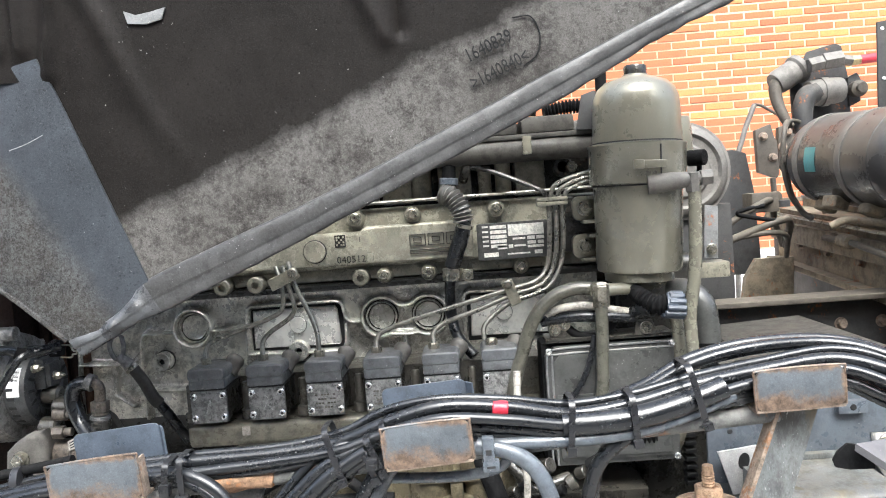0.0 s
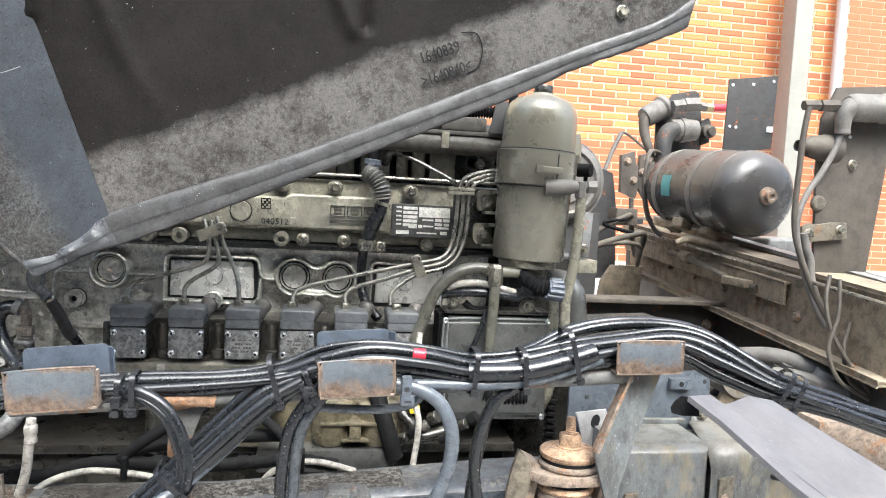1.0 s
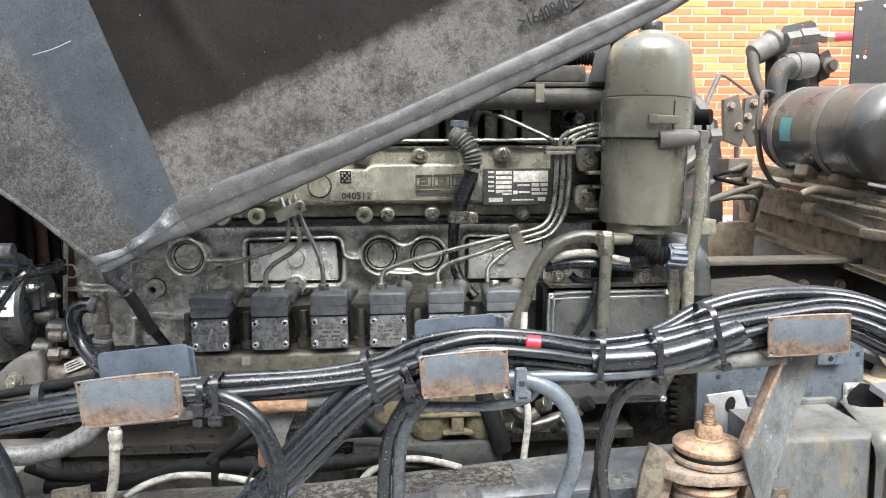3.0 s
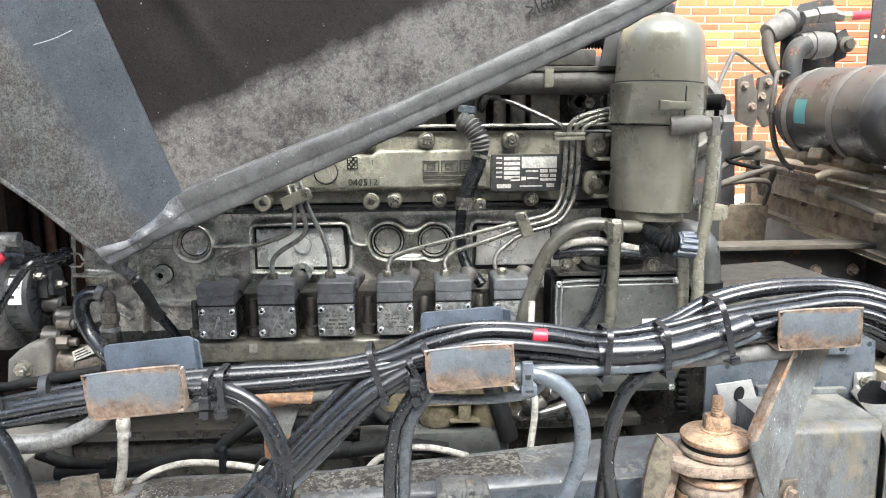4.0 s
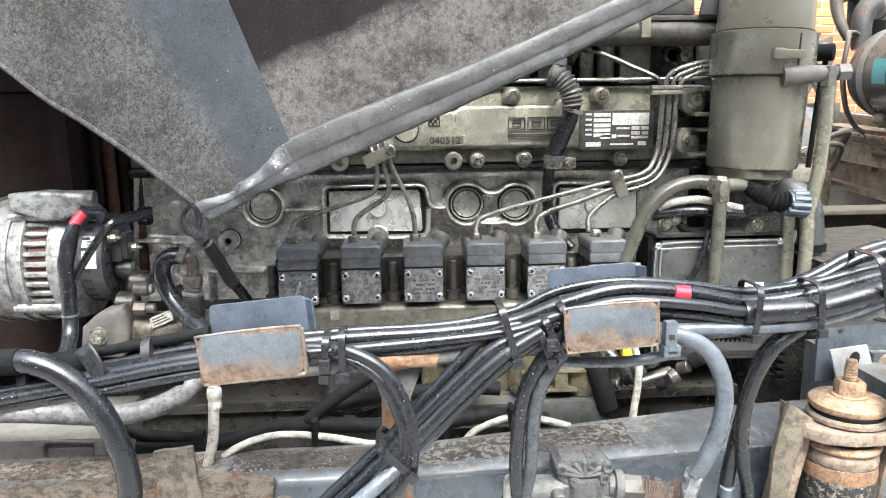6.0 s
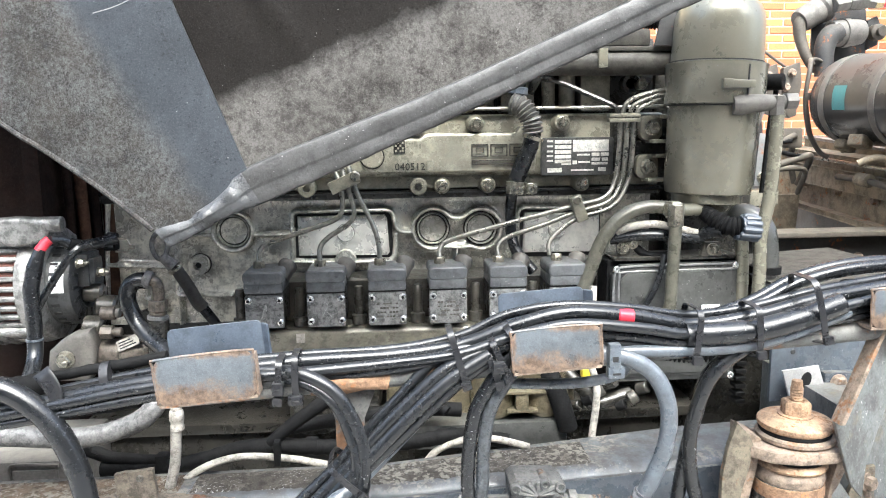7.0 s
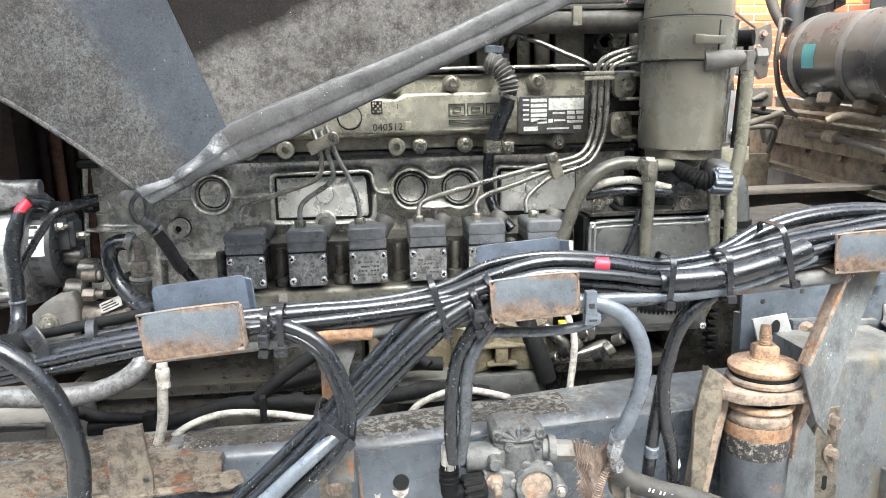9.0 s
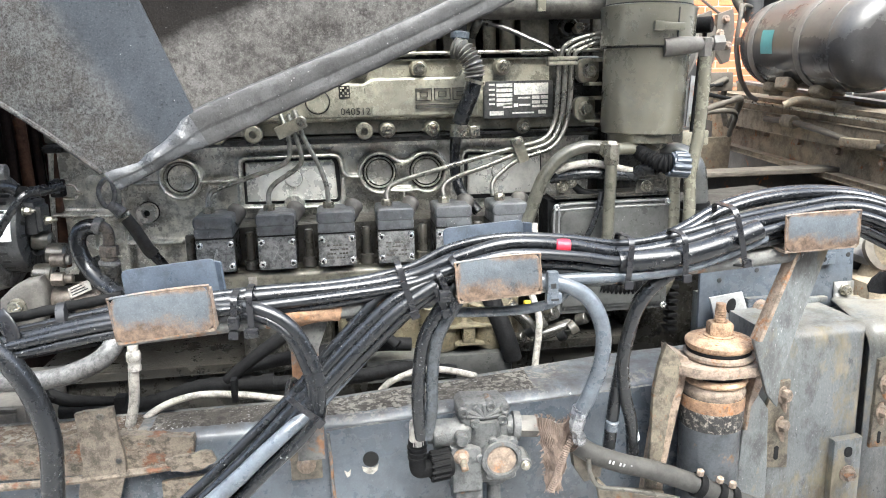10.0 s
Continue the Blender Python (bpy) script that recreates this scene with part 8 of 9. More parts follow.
part("clipped_hose", tube([(1.765, 0.95, 1.43), (1.755, 0.75, 1.425), (1.75, 0.55, 1.40), (1.765, 0.40, 1.37), (1.77, 0.25, 1.36)], 0.012, 10), M_DUSTYDARK, cross)
part("hose_tee", rod((1.755, 0.80, 1.43), (1.755, 0.73, 1.425), 0.026, 12), M_DUSTY, cross)
part("channel_clip", box(1.735, 1.775, 0.28, 0.44, 1.355, 1.385, 0.005), M_DUSTY, cross)
part("small_tab", slab([(1.72, 1.50), (1.74, 1.56), (1.78, 1.57), (1.80, 1.50)], 1.40, 1.41, 0.002), M_DUSTY, cross)
part("standing_bracket", slab([(1.52, 1.06), (1.55, 1.26), (1.60, 1.34), (1.76, 1.34), (1.74, 1.06)], 1.20, 1.24, 0.006), M_DUSTY, cross)

tank = thing("air_tank", (1.83, 0.7, 1.55), "black enamelled compressed-air tank with dusty top and steel straps", "air tank")
T0, T1, TR = (1.790, 1.03, 1.738), (1.846, 0.35, 1.702), 0.171
L_T = (Vector(T1) - Vector(T0)).length
TM = along(T0, T1)
part("shell", lathe([(0, 0.0), (0.058, 0.004), (0.117, 0.02), (0.155, 0.05), (0.168, 0.085), (TR, 0.11), (TR, L_T - 0.11), (0.169, L_T - 0.085), (0.160, L_T - 0.052), (0.138, L_T - 0.028), (0.105, L_T - 0.013), (0.05, L_T - 0.003), (0, L_T)], TM, 56), M_TANK, tank)
for u in (0.125, 0.395):
    part("strap", lathe([(TR, u), (TR + 0.0035, u), (TR + 0.0035, u + 0.03), (TR, u + 0.03)], TM, 56), M_GREYDUST, tank, "dusty steel strap")
    foot = TM @ Vector((0, 0, u + 0.015))
    part("strap_bolt", rod(foot + Vector((-0.055, -0.01, -0.20)), foot + Vector((-0.075, -0.01, -0.135)), 0.017, 8), M_DUSTY, tank)
    part("strap_lug", turned(box(-0.035, 0.035, -0.028, 0.028, -0.020, 0.020, 0.012, 3), Matrix.Translation(foot + Vector((-0.062, -0.02, -0.175))) @ pose(0, 0, 0, 0, 25, 10)), M_DUSTY, tank)
part("weld_seam", lathe([(TR - 0.001, L_T - 0.118), (TR + 0.002, L_T - 0.114), (TR - 0.001, L_T - 0.110)], TM, 56), M_TANK, tank)
part("port", lathe([(0, L_T - 0.01), (0.036, L_T - 0.01), (0.034, L_T + 0.008), (0.022, L_T + 0.010), (0.022, L_T + 0.03), (0.012, L_T + 0.03), (0, L_T + 0.012)], TM, 20), M_RUST, tank, "rusty end port")
bm = bmesh.new()
ax = (Vector(T1) - Vector(T0)).normalized()
side = ax.cross(Vector((0, 0, 1))).normalized()
if side.x > 0:
    side = -side
rows = []
for k in range(6):
    a = radians(-12 + 6 * k)
    out = (side * math.cos(a) + Vector((0, 0, 1)) * math.sin(a)).normalized() * (TR + 0.0012)
    rows.append([bm.verts.new(Vector(T0) + ax * u + out) for u in (0.205, 0.275)])
for a, b in zip(rows, rows[1:]):
    bm.faces.new((a[0], a[1], b[1], b[0]))
part("sticker", bm, M_TEAL, tank, "small teal sticker")

sign = thing("drilled_cover_plate", (2.08, 0.9, 1.9), "dark flat steel cover plate with bright rivet holes", "steel plate")
part("sheet", slab([(1.962, 1.90), (1.968, 2.230), (2.205, 2.262), (2.200, 1.93)], 0.895, 0.903, 0.001), M_FRAME_D, sign)
for hx, hz in ((1.985, 2.205), (2.085, 2.215), (2.185, 2.235), (1.985, 2.02), (2.015, 2.018)):
    part("rivet_hole", rod((hx, 0.890, hz), (hx, 0.896, hz), 0.007, 8), M_LABEL, sign)
part("corner_clip", box(2.165, 2.195, 0.885, 0.896, 2.005, 2.03, 0.003), M_LABEL, sign)
part("stay", box(2.05, 2.12, 0.904, 0.93, 1.50, 1.95, 0.003), M_FRAME_D, sign)

vg = thing("valve_group", (1.9, 1.2, 1.9), "dusty air valves and brass fittings on an upright plate", "valve")
part("back_plate", slab([(1.80, 1.86), (1.795, 2.05), (1.87, 2.20), (1.99, 2.226), (2.016, 2.212), (2.042, 2.06), (2.045, 1.88)], 1.25, 1.26, 0.002), M_FRAME_D, vg)
part("upper_valve", lathe([(0, 0), (0.045, 0), (0.052, 0.02), (0.052, 0.10), (0.062, 0.11), (0.062, 0.13), (0.04, 0.14), (0, 0.14)], along((1.708, 1.20, 2.068), (1.84, 1.22, 2.140)), 24), M_GREYDUST, vg)
part("upper_elbow", tube([(1.745, 1.20, 2.085), (1.708, 1.19, 2.06), (1.706, 1.18, 2.00), (1.722, 1.16, 1.93), (1.745, 1.15, 1.88)], (0.030, 0.018), 14), M_DUSTYDARK, vg)
part("hex_union", rod((1.825, 1.15, 2.125), (1.885, 1.155, 2.136), 0.032, 6), M_GREYDUST, vg)
part("hex_union", rod((1.885, 1.155, 2.138), (1.965, 1.16, 2.146), 0.036, 6), M_GREYDUST, vg)
part("hex_union", rod((1.96, 1.16, 2.143), (2.01, 1.165, 2.135), 0.022, 6), M_GREYDUST, vg)
part("brass_nut", rod((2.005, 1.165, 2.135), (2.045, 1.17, 2.137), 0.022, 6), M_BRASS, vg, "brass nut")
part("red_hose", tube([(2.04, 1.17, 2.137), (2.13, 1.175, 2.143), (2.25, 1.2, 2.16), (2.4, 1.3, 2.14)], 0.019, 12), M_RED, vg, "red rubber hose")
part("lower_valve", lathe([(0, 0), (0.05, 0), (0.055, 0.03), (0.055, 0.11), (0.05, 0.14), (0, 0.14)], along((1.835, 1.18, 2.016), (1.985, 1.19, 2.024)), 24), M_GREYDUST, vg)
part("lower_elbow", tube([(1.86, 1.17, 2.018), (1.818, 1.16, 1.998), (1.796, 1.15, 1.94), (1.795, 1.14, 1.84)], (0.046, 0.036), 14), M_FRAME_D, vg)
part("white_clip", lathe([(0.056, 0), (0.060, 0), (0.060, 0.03), (0.056, 0.03)], along((1.885, 1.183, 2.018), (1.985, 1.19, 2.024)), 24), M_GREYDUST, vg)
part("side_valve", lathe([(0, 0), (0.030, 0), (0.034, 0.01), (0.034, 0.045), (0.02, 0.05), (0.02, 0.07), (0, 0.07)], facing(2.035, 1.20, 2.02), 16), M_DUSTYDARK, vg)
part("side_arm", slab([(2.01, 1.95), (2.005, 2.07), (2.045, 2.09), (2.06, 2.06), (2.055, 1.97)], 1.19, 1.21, 0.004), M_FRAME_D, vg)

twin = thing("suspension_bracket", (1.93, 1.75, 1.6), "brown dusty twin-plate bracket beyond the air tank", "bracket")
part("sheet", slab([(1.826, 1.918), (1.902, 1.944), (1.918, 1.875), (1.930, 1.862), (1.935, 1.70), (1.923, 1.676), (1.834, 1.711)], 1.72, 1.76, 0.006), M_DUSTYDARK, twin)
part("sheet", slab([(1.943, 1.851), (1.948, 1.925), (2.032, 1.953), (2.046, 1.851), (2.025, 1.688), (1.990, 1.676), (1.960, 1.718), (1.940, 1.74)], 1.74, 1.78, 0.006), M_DUSTYDARK, twin)
part("hanger", box(1.88, 1.93, 1.60, 1.70, 0.0, 1.57, 0.01), M_FRAME_D, twin)
part("link", rod((1.90, 1.72, 1.68), (1.905, 1.72, 1.56), 0.014, 12), M_DUSTYDARK, twin)
part("pivot", rod((1.905, 1.70, 1.585), (1.905, 1.74, 1.585), 0.030, 16), M_DUSTYDARK, twin)
part("cross_bar", box(1.86, 2.06, 1.70, 1.74, 1.555, 1.578, 0.004), M_DUSTY, twin)
for bx, by, bz in ((1.862, 1.719, 1.885), (1.905, 1.719, 1.78), (1.962, 1.739, 1.83), (2.01, 1.739, 1.77), (1.99, 1.739, 1.90)):
    share("bolt", BOLT_RUST, twin, (bx, by, bz), TOWARD)
stay = thing("wire_stay", (2.1, 2.4, 1.6), "bent grey steel stay behind the bracket", "stay")
part("stay_leg", tube([(1.93, 2.4, 0.0), (1.97, 2.4, 1.60), (2.014, 2.4, 1.902), (2.080, 2.4, 2.072), (2.100, 2.4, 2.112)], 0.016, 8, 3), M_GREYDUST, stay)
part("stay_leg", tube([(2.098, 2.4, 2.113), (2.144, 2.4, 2.100), (2.262, 2.4, 2.020), (2.40, 2.4, 1.93)], 0.009, 8, 3), M_DUSTYDARK, stay)
tankhose = thing("air_hose", (1.66, 1.0, 1.5), "pair of dusty grey air hoses beside the tank end", "hose")
part("hose", tube([(1.745, 1.15, 1.885), (1.700, 1.08, 1.90), (1.652, 1.0, 1.855), (1.641, 1.0, 1.735), (1.662, 1.0, 1.615), (1.690, 1.0, 1.560), (1.712, 0.99, 1.525), (1.735, 0.97, 1.505)], 0.0095, 12), M_DUSTYDARK, tankhose)
part("hose", tube([(1.84, 1.15, 1.87), (1.73, 1.10, 1.905), (1.668, 1.03, 1.855), (1.657, 1.02, 1.74), (1.678, 1.02, 1.62), (1.70, 1.02, 1.57), (1.722, 1.01, 1.53), (1.745, 0.99, 1.51)], 0.0075, 12), M_DUSTYDARK, tankhose)
part("hose_tab", slab([(1.632, 1.735), (1.632, 1.765), (1.672, 1.765), (1.672, 1.735)], 0.985, 0.992, 0.002), M_DUSTYDARK, tankhose)
pot = thing("round_housing", (1.35, 1.0, 1.5), "grey round cast housing behind the oil separator", "housing")
part("vessel", lathe([(0, 0.03), (0.09, 0.03), (0.10, 0.018), (0.125, 0.018), (0.135, 0.03), (0.155, 0.022), (0.168, 0.0), (0.170, -0.10), (0.15, -0.22), (0, -0.22)], facing(1.16, 0.72, 1.725), 40), M_GREYDUST, pot)
part("vessel_rim", lathe([(0.166, -0.02), (0.176, -0.018), (0.176, 0.0), (0.166, 0.002)], facing(1.16, 0.72, 1.725), 40), M_GREYDUST, pot)
part("stand", box(1.08, 1.34, 0.74, 0.98, 1.10, 1.60, 0.01), M_FRAME_D, pot)

brake = thing("brake_pipes", (1.45, 0.8, 1.4), "dusty pipes and hoses running to the crossmember", "pipes")
for pts, r, m in ((((1.10, 0.75, 1.36), (1.305, 0.8, 1.440), (1.406, 0.8, 1.478), (1.518, 0.8, 1.514), (1.60, 0.87, 1.51), (1.66, 1.05, 1.40)), 0.014, M_DUSTYDARK), (((1.12, 0.78, 1.40), (1.317, 0.8, 1.456), (1.41, 0.8, 1.470), (1.506, 0.8, 1.476), (1.60, 0.90, 1.45), (1.66, 1.05, 1.36)), 0.011, M_DUSTYDARK),
                  (((1.14, 0.8, 1.42), (1.308, 0.8, 1.496), (1.39, 0.8, 1.545), (1.467, 0.8, 1.585), (1.54, 0.88, 1.59), (1.62, 1.05, 1.50), (1.66, 1.08, 1.40)), 0.012, M_DUSTYDARK), (((1.475, 0.79, 1.578), (1.40, 0.79, 1.568), (1.378, 0.79, 1.555), (1.41, 0.79, 1.543), (1.475, 0.79, 1.528), (1.52, 0.80, 1.52)), 0.0085, M_RUBBER_M)):
    part("pipe", tube(pts, r, 10), m, brake)
part("junction_block", box(1.46, 1.56, 0.86, 0.96, 1.55, 1.625, 0.006), M_DUSTYDARK, brake)
part("end_plate", slab([(1.09, 1.45), (1.10, 1.61), (1.14, 1.605), (1.133, 1.446)], 0.30, 0.31, 0.002), M_SHEET, brake)
part("ledge", box(1.03, 1.16, 0.28, 0.36, 1.39, 1.437, 0.004), M_OLIVE, brake)
share("bolt", BOLT_M, brake, (1.115, 0.30, 1.475), TOWARD)
for bx, by, bz in ((1.70, 0.72, 1.572), (1.86, 0.66, 1.552)):
    part("saddle_foot", turned(box(-0.035, 0.035, -0.03, 0.03, -0.022, 0.022, 0.009, 3), pose(bx, by, bz, 0, 15, 20)), M_DUSTY, brake)
part("conduit", tube([(1.63, 0.62, 1.496), (1.674, 0.60, 1.515), (1.74, 0.58, 1.505), (1.81, 0.55, 1.488), (1.86, 0.40, 1.462), (1.88, 0.20, 1.44)], 0.014, 10), M_DUSTY, brake)
part("conduit_tee", rod((1.80, 0.57, 1.49), (1.86, 0.55, 1.48), 0.025, 14), M_DUSTY, brake)
part("dark_shroud", slab([(1.10, 1.25), (1.16, 1.79), (1.60, 1.82), (1.66, 1.80), (1.69, 1.62), (1.71, 1.25)], 1.42, 1.44, 0.004), M_FRAME_D, brake)
drier = single("air_drier", box(2.0, 2.20, 0.55, 0.75, 1.36, 1.535, 0.015, 3), M_SHEET, "pale grey air drier box behind the crossmember", "air drier")

right_plate = thing("valve_bracket", (2.15, 0.0, 1.4), "dusty dark upright bracket plate with valves and hoses", "bracket")
part("sheet", slab([(1.819, 1.377), (1.804, 1.529), (1.788, 1.792), (1.792, 1.959), (1.841, 2.064), (2.25, 2.10), (2.25, 1.90), (2.046, 1.807), (1.999, 1.383)], 0.0, 0.012, 0.002), M_DUSTYDARK, right_plate)
part("big_valve", lathe([(0, 0), (0.036, 0), (0.044, 0.012), (0.046, 0.03), (0.046, 0.13), (0.050, 0.135), (0.050, 0.16), (0.046, 0.165), (0.046, 0.30), (0, 0.30)], along((1.838, -0.055, 1.992), (2.14, -0.05, 2.004)), 24), M_GREYDUST, right_plate)
part("valve_elbow", tube([(1.90, -0.055, 1.995), (1.852, -0.06, 1.992), (1.826, -0.06, 1.965), (1.824, -0.06, 1.915)], (0.042, 0.022), 18), M_GREYDUST, right_plate)
part("elbow_band", lathe([(0.021, 0), (0.024, 0.002), (0.024, 0.014), (0.021, 0.016)], pose(1.824, -0.06, 1.905), 18), M_GREYDUST, right_plate)
part("hex_union", rod((1.686, -0.05, 1.989), (1.742, -0.05, 1.993), 0.017, 6), M_DUSTYDARK, right_plate)
part("hex_union", rod((1.745, -0.05, 1.992), (1.808, -0.05, 1.996), 0.020, 6), M_DUSTYDARK, right_plate)
part("cup", lathe([(0.012, 0.012), (0.014, 0), (0.018, 0), (0.020, 0.024), (0.021, 0.03), (0.034, 0.045), (0.040, 0.08), (0.045, 0.10), (0.047, 0.15), (0, 0.15)], along((1.692, -0.028, 1.863), (1.85, -0.01, 1.860)), 24), M_DUSTYDARK, right_plate)
part("hose", tube([(1.824, -0.06, 1.915), (1.799, -0.06, 1.846), (1.765, -0.06, 1.780), (1.722, -0.06, 1.714), (1.695, -0.06, 1.640), (1.696, -0.06, 1.567), (1.725, -0.06, 1.476), (1.751, -0.06, 1.412), (1.80, -0.08, 1.30), (1.88, -0.12, 1.16)], 0.0105, 12), M_GREYDUST, right_plate, "dusty grey hose")
part("hose", tube([(1.700, -0.06, 1.985), (1.688, -0.06, 1.893), (1.684, -0.06, 1.784), (1.681, -0.06, 1.694), (1.683, -0.06, 1.612), (1.700, -0.06, 1.540), (1.735, -0.07, 1.45), (1.79, -0.08, 1.34), (1.86, -0.12, 1.22)], 0.0095, 12), M_DUSTYDARK, right_plate)
part("hose", tube([(1.725, -0.05, 1.58), (1.740, -0.05, 1.53), (1.757, -0.05, 1.494), (1.770, -0.05, 1.421), (1.80, -0.07, 1.34), (1.87, -0.11, 1.24)], 0.014, 12), M_GREYDUST, right_plate)
part("clip_bar", slab([(1.737, 1.600), (1.760, 1.613), (1.795, 1.610), (1.843, 1.619), (1.899, 1.620), (1.906, 1.569), (1.87, 1.562), (1.808, 1.556), (1.762, 1.548), (1.738, 1.562)], -0.025, -0.012, 0.003), M_STRUT, right_plate)
for bx, bz in ((1.762, 1.578), (1.876, 1.594)):
    share("bolt", BOLT_M, right_plate, (bx, -0.025, bz), TOWARD)
part("round_plug", lathe([(0, 0), (0.026, 0), (0.026, 0.008), (0.020, 0.014), (0, 0.015)], facing(1.801, 0.0, 1.68), 20), M_STRUT, right_plate)
share("bolt", BOLT_M, right_plate, (1.918, 0.0, 1.814), TOWARD)
for hx, hz in ((1.90, 1.905), (1.77, 1.80)):
    part("rivet", rod((hx, -0.004, hz), (hx, 0.002, hz), 0.006, 8), M_LABEL, right_plate)
wires = thing("loose_wires", (1.95, -0.2, 1.0), "tangled dusty wires hanging from the crossmember", "wires")
for pts in (((1.86, -0.10, 1.46), (1.84, -0.12, 1.38), (1.86, -0.14, 1.28), (1.93, -0.18, 1.16), (2.05, -0.22, 1.02), (2.2, -0.25, 0.96)), ((1.93, -0.12, 1.32), (1.90, -0.14, 1.24), (1.92, -0.16, 1.14), (2.02, -0.20, 1.10), (2.10, -0.22, 1.12), (2.2, -0.24, 1.06)),
            ((1.88, -0.12, 1.45), (1.87, -0.14, 1.34), (1.84, -0.15, 1.24), (1.87, -0.17, 1.15), (1.95, -0.20, 1.10))):
    part("wire", tube(pts, 0.0065, 8), M_DUSTYDARK, wires)

wires.location = wires.location + Vector((-0.14, -0.10, 0.0))

# inner rail behind, beneath the crossmember, and clutter on it
inner = thing("inner_beam", (1.5, 0.6, 1.1), "dark steel beam with bolt heads beyond the gearbox", "beam")
part("web", box(1.0, 2.6, 0.60, 0.64, 1.02, 1.25, 0.006), M_FRAME_D, inner)
part("flange", box(1.0, 2.6, 0.52, 0.64, 1.25, 1.268, 0.004), M_DUSTYDARK, inner)
for k in range(5):
    share("bolt", BOLT_RUST, inner, (1.22 + 0.14 * k, 0.599, 1.16), TOWARD)
sheet_a = thing("dusty_shelf", (1.25, 0.2, 1.15), "dusty flat shelf plate behind the cables", "plate")
part("sheet", turned(box(1.0, 1.42, -0.10, 0.42, 0.0, 0.008, 0.002), pose(0, 0, 1.150, 0, -3, 0)), M_DULL, sheet_a)
gear = thing("gearbox_fittings", (1.6, 0.0, 1.0), "dirty lumps, brackets and unions on the gearbox", "fittings")
for k in range(14):
    gx, gy = 1.45 + 0.075 * (k % 7), -0.02 - 0.09 * (k // 7)
    part("union", rod((gx, gy, 0.98 + 0.03 * (k % 3)), (gx + 0.04, gy - 0.03, 1.07 + 0.025 * (k % 4)), 0.022 + 0.006 * (k % 3), 12), (M_FRAME_D, M_DUSTY, M_SHEET)[k % 3], gear)
part("bed", box(1.4, 2.4, -0.20, 0.45, 0.80, 1.04, 0.03), M_DUSTY, gear)
part("cover_plate", turned(box(-0.10, 0.12, -0.06, 0.08, -0.012, 0.012, 0.006), pose(1.52, -0.06, 1.10, 8, -6, 12)), M_GREYDUST, gear)
part("cover_lug", turned(lathe([(0, 0), (0.05, 0), (0.052, 0.012), (0.03, 0.018), (0, 0.018)], None, 20), pose(1.47, -0.12, 1.10, 60, 0, 20)), M_DUSTYDARK, gear)
for pts, r in ((((1.62, 0.10, 1.14), (1.70, 0.0, 1.16), (1.80, -0.10, 1.13), (1.95, -0.2, 1.05), (2.1, -0.25, 0.98)), 0.030), (((1.55, 0.0, 1.08), (1.66, -0.08, 1.12), (1.78, -0.16, 1.10), (1.92, -0.24, 1.02), (2.1, -0.3, 0.94)), 0.024),
               (((1.50, -0.10, 1.06), (1.60, -0.18, 1.08), (1.72, -0.24, 1.06), (1.86, -0.30, 0.98), (2.0, -0.34, 0.90)), 0.018)):
    part("dusty_hose", tube(pts, r, 12), M_GREYDUST, gear)
part("tank_side", box(1.50, 1.86, -0.50, -0.40, 0.96, 1.10, 0.02), M_RUST, gear)

# ---- folded sheet in the foreground ----
guard = thing("mudguard_sheet", (1.3, -0.75, 0.9), "grey folded mudguard sheet lying beside the chassis", "mudguard")
bm = bmesh.new()
flat = [(1.02, -0.775, 1.222), (1.07, -0.74, 1.210), (1.16, -0.70, 1.222), (1.22, -0.70, 1.212), (1.32, -0.73, 1.155), (1.48, -0.76, 1.066), (1.72, -1.00, 0.90), (1.45, -1.25, 0.93), (1.22, -1.06, 1.055), (1.10, -0.90, 1.150)]
top = [bm.verts.new(p) for p in flat]
low = [bm.verts.new((x, y, z - 0.006)) for x, y, z in flat]
bm.faces.new(top)
bm.faces.new(low[::-1])
for j in range(len(flat)):
    q = (j + 1) % len(flat)
    bm.faces.new((top[j], low[j], low[q], top[q]))
part("sheet", bm, M_GUARD, guard)
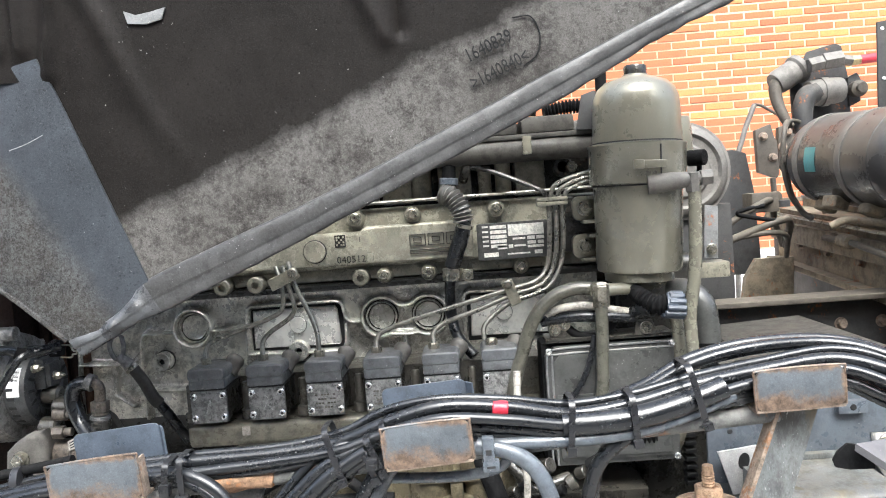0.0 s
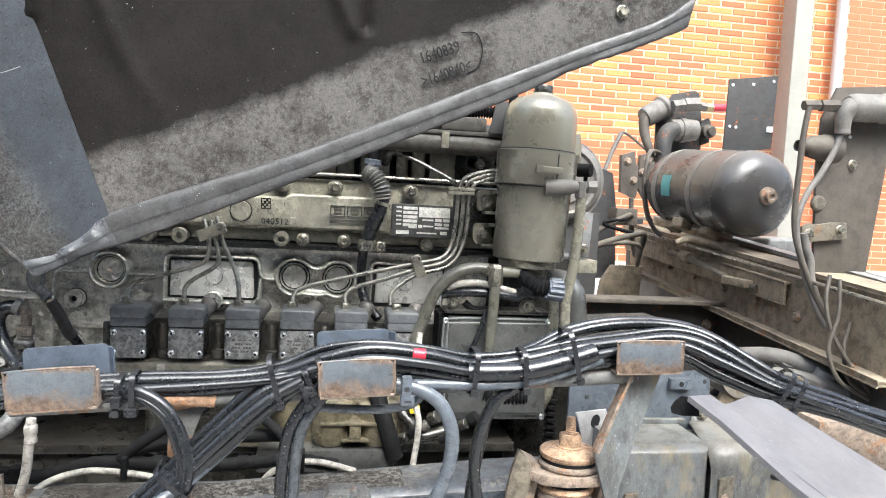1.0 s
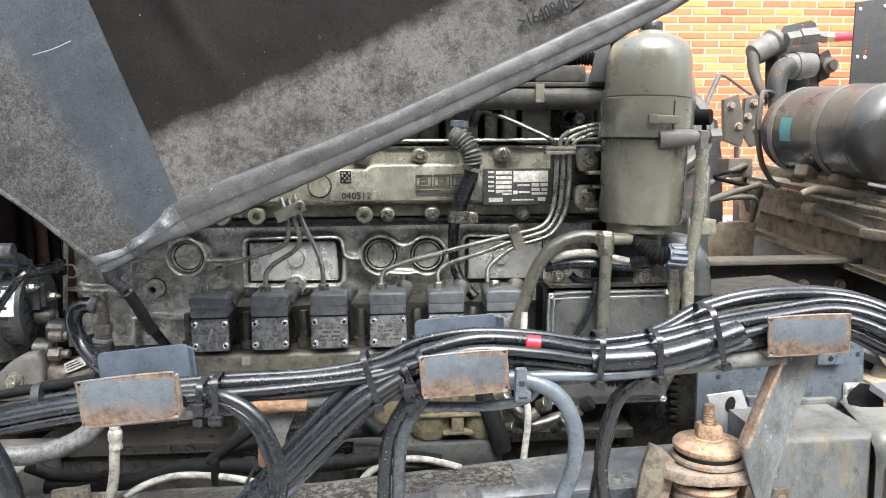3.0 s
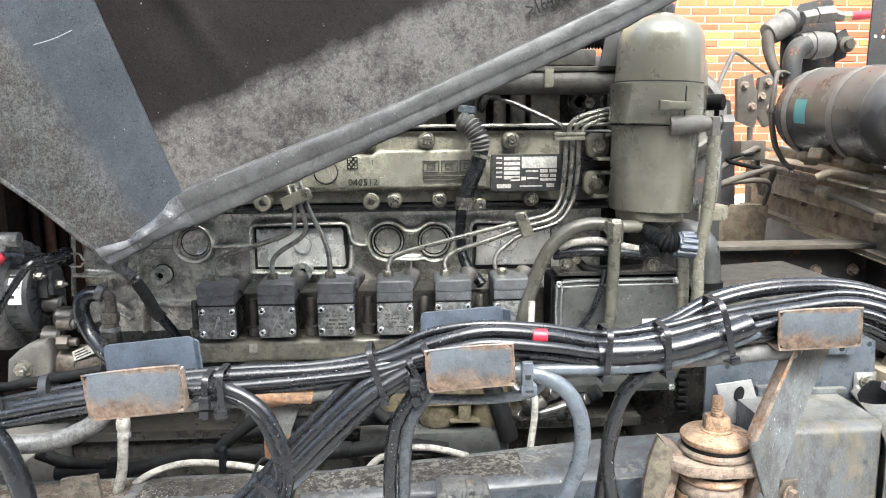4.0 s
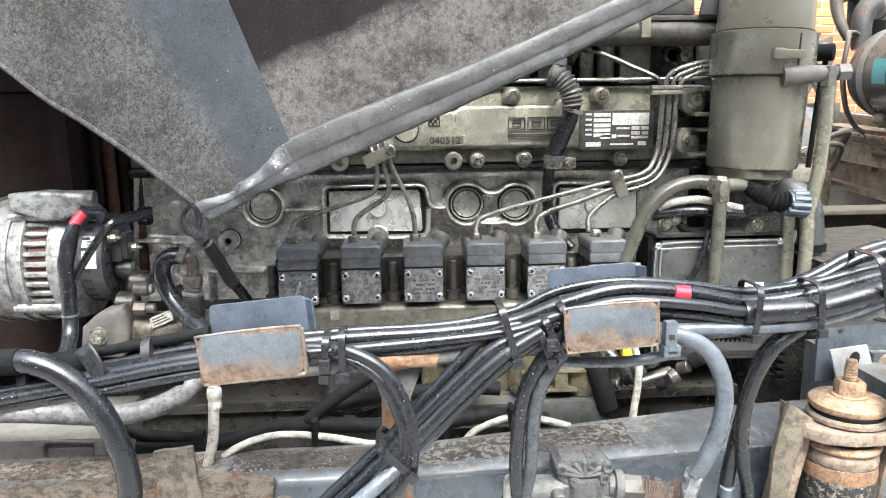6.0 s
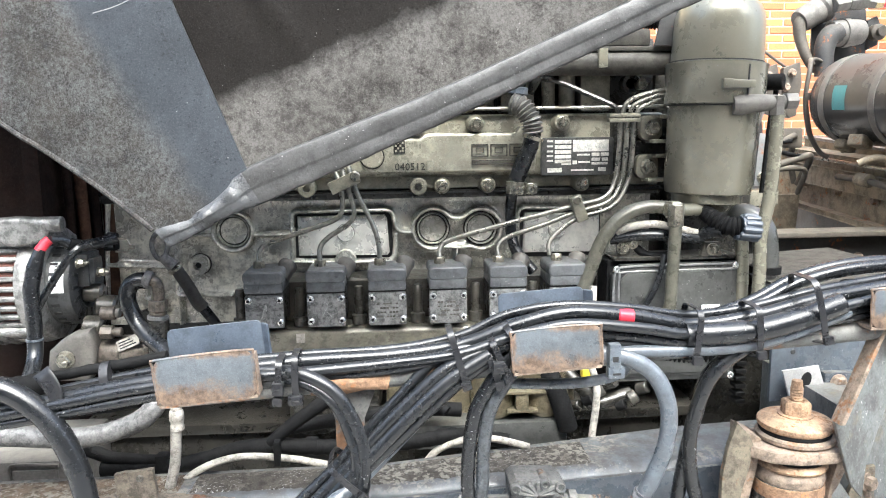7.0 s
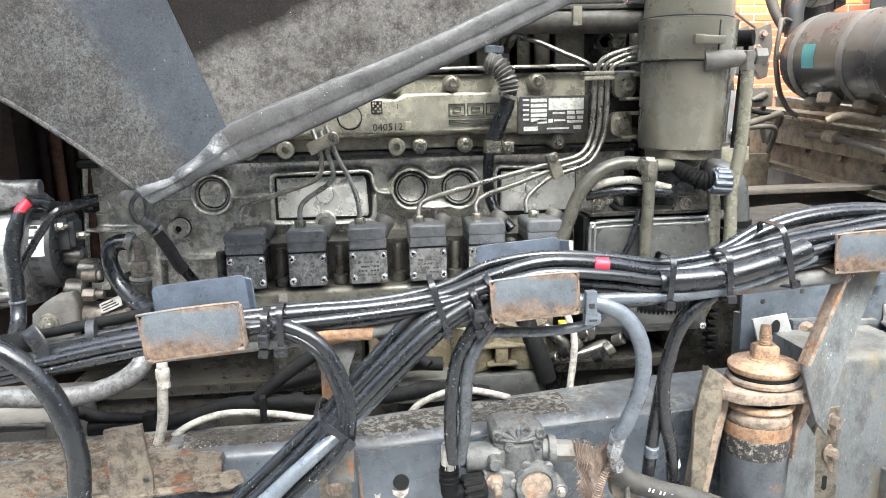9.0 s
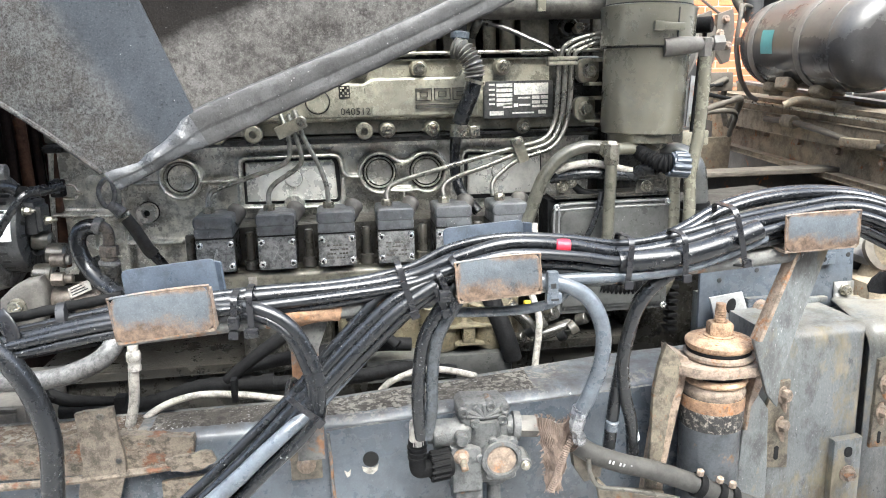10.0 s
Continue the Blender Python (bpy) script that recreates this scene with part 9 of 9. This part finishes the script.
# rolled edge: a bent strip; a dark sheet paints the shade beneath its end
bm = bmesh.new()
spine = ((0.975, -0.785, 1.246, 0.024), (1.03, -0.83, 1.205, 0.026), (1.11, -0.95, 1.125, 0.030), (1.20, -1.08, 1.050, 0.034), (1.34, -1.28, 0.93, 0.04))
rows = []
for x, y, z, w in spine:
    rows.append([bm.verts.new(p) for p in ((x + w * 2.2, y + 0.022, z - 0.004), (x - w * 0.5, y - 0.004, z), (x - w * 0.56, y - 0.002, z - 0.012))])
for a, b in zip(rows, rows[1:]):
    for j in range(2):
        bm.faces.new((a[j], a[j + 1], b[j + 1], b[j]))
lip = part("rolled_lip", bm, M_GUARD, guard, smooth=0)
lip.modifiers.new("thickness", "SOLIDIFY").thickness = 0.004
part("lip_shade", slab([(0.944, 1.228), (0.936, 1.214), (0.940, 1.202), (0.962, 1.197), (1.002, 1.196), (1.0, 1.215), (0.98, 1.236), (0.96, 1.240)], -0.770, -0.765), M_RUBBER_M, guard)
part("stay", rod((1.45, -0.84, 1.03), (1.46, -0.37, 0.90), 0.010, 10), M_FRAME_D, guard)

# ---- post, downpipe and the bricks of the wall ----
post = single("steel_post", box(4.12, 4.29, WALL_Y - 0.35, WALL_Y - 0.15, 0.0, 6.5, 0.02), M_POST, "cream painted steel post before the brick wall", "post")
single("downpipe", rod((4.74, WALL_Y - 0.10, 0.0), (4.74, WALL_Y - 0.10, 6.5), 0.05, 20), M_ZINCPIPE, "grey zinc downpipe on the brick wall", "downpipe")
COURSE, LONG = 0.0625, 0.232
BRICK = mesh_of("brick", box(-0.110, 0.110, 0.0, 0.05, -0.0255, 0.0255, 0.004, 1), M_BRICK, 30, (0, 0, 0))
rb_ = random.Random(12)
near, verts, faces = 0, [], []
for row in range(60):
    z = 1.16 + row * COURSE
    for k in range(34):
        x = 0.6 + k * LONG + (row % 2) * LONG / 2
        if 2.2 < x < 4.8 and 2.2 < z < 3.9 and near < 300:
            share("brick", BRICK, wall, (x, WALL_Y + rb_.uniform(-0.003, 0.002), z))
            near += 1
            continue
        n0 = len(verts)
        verts += [(x + dx, WALL_Y + 0.15 - root_of(wall).y + dy - 0.15, z + dz - root_of(wall).z) for dx in (-0.110, 0.110) for dy in (0.0, 0.05) for dz in (-0.0255, 0.0255)]
        faces += [tuple(n0 + i for i in f) for f in ((0, 1, 5, 4), (2, 6, 7, 3), (0, 4, 6, 2), (1, 3, 7, 5), (0, 2, 3, 1), (4, 5, 7, 6))]
me = bpy.data.meshes.new("brickwork")
me.from_pydata(verts, [], faces)
me.materials.append(M_BRICK)
rest = new("brickwork", me)
rest.parent = wall
tagged(rest, kind="stuff")
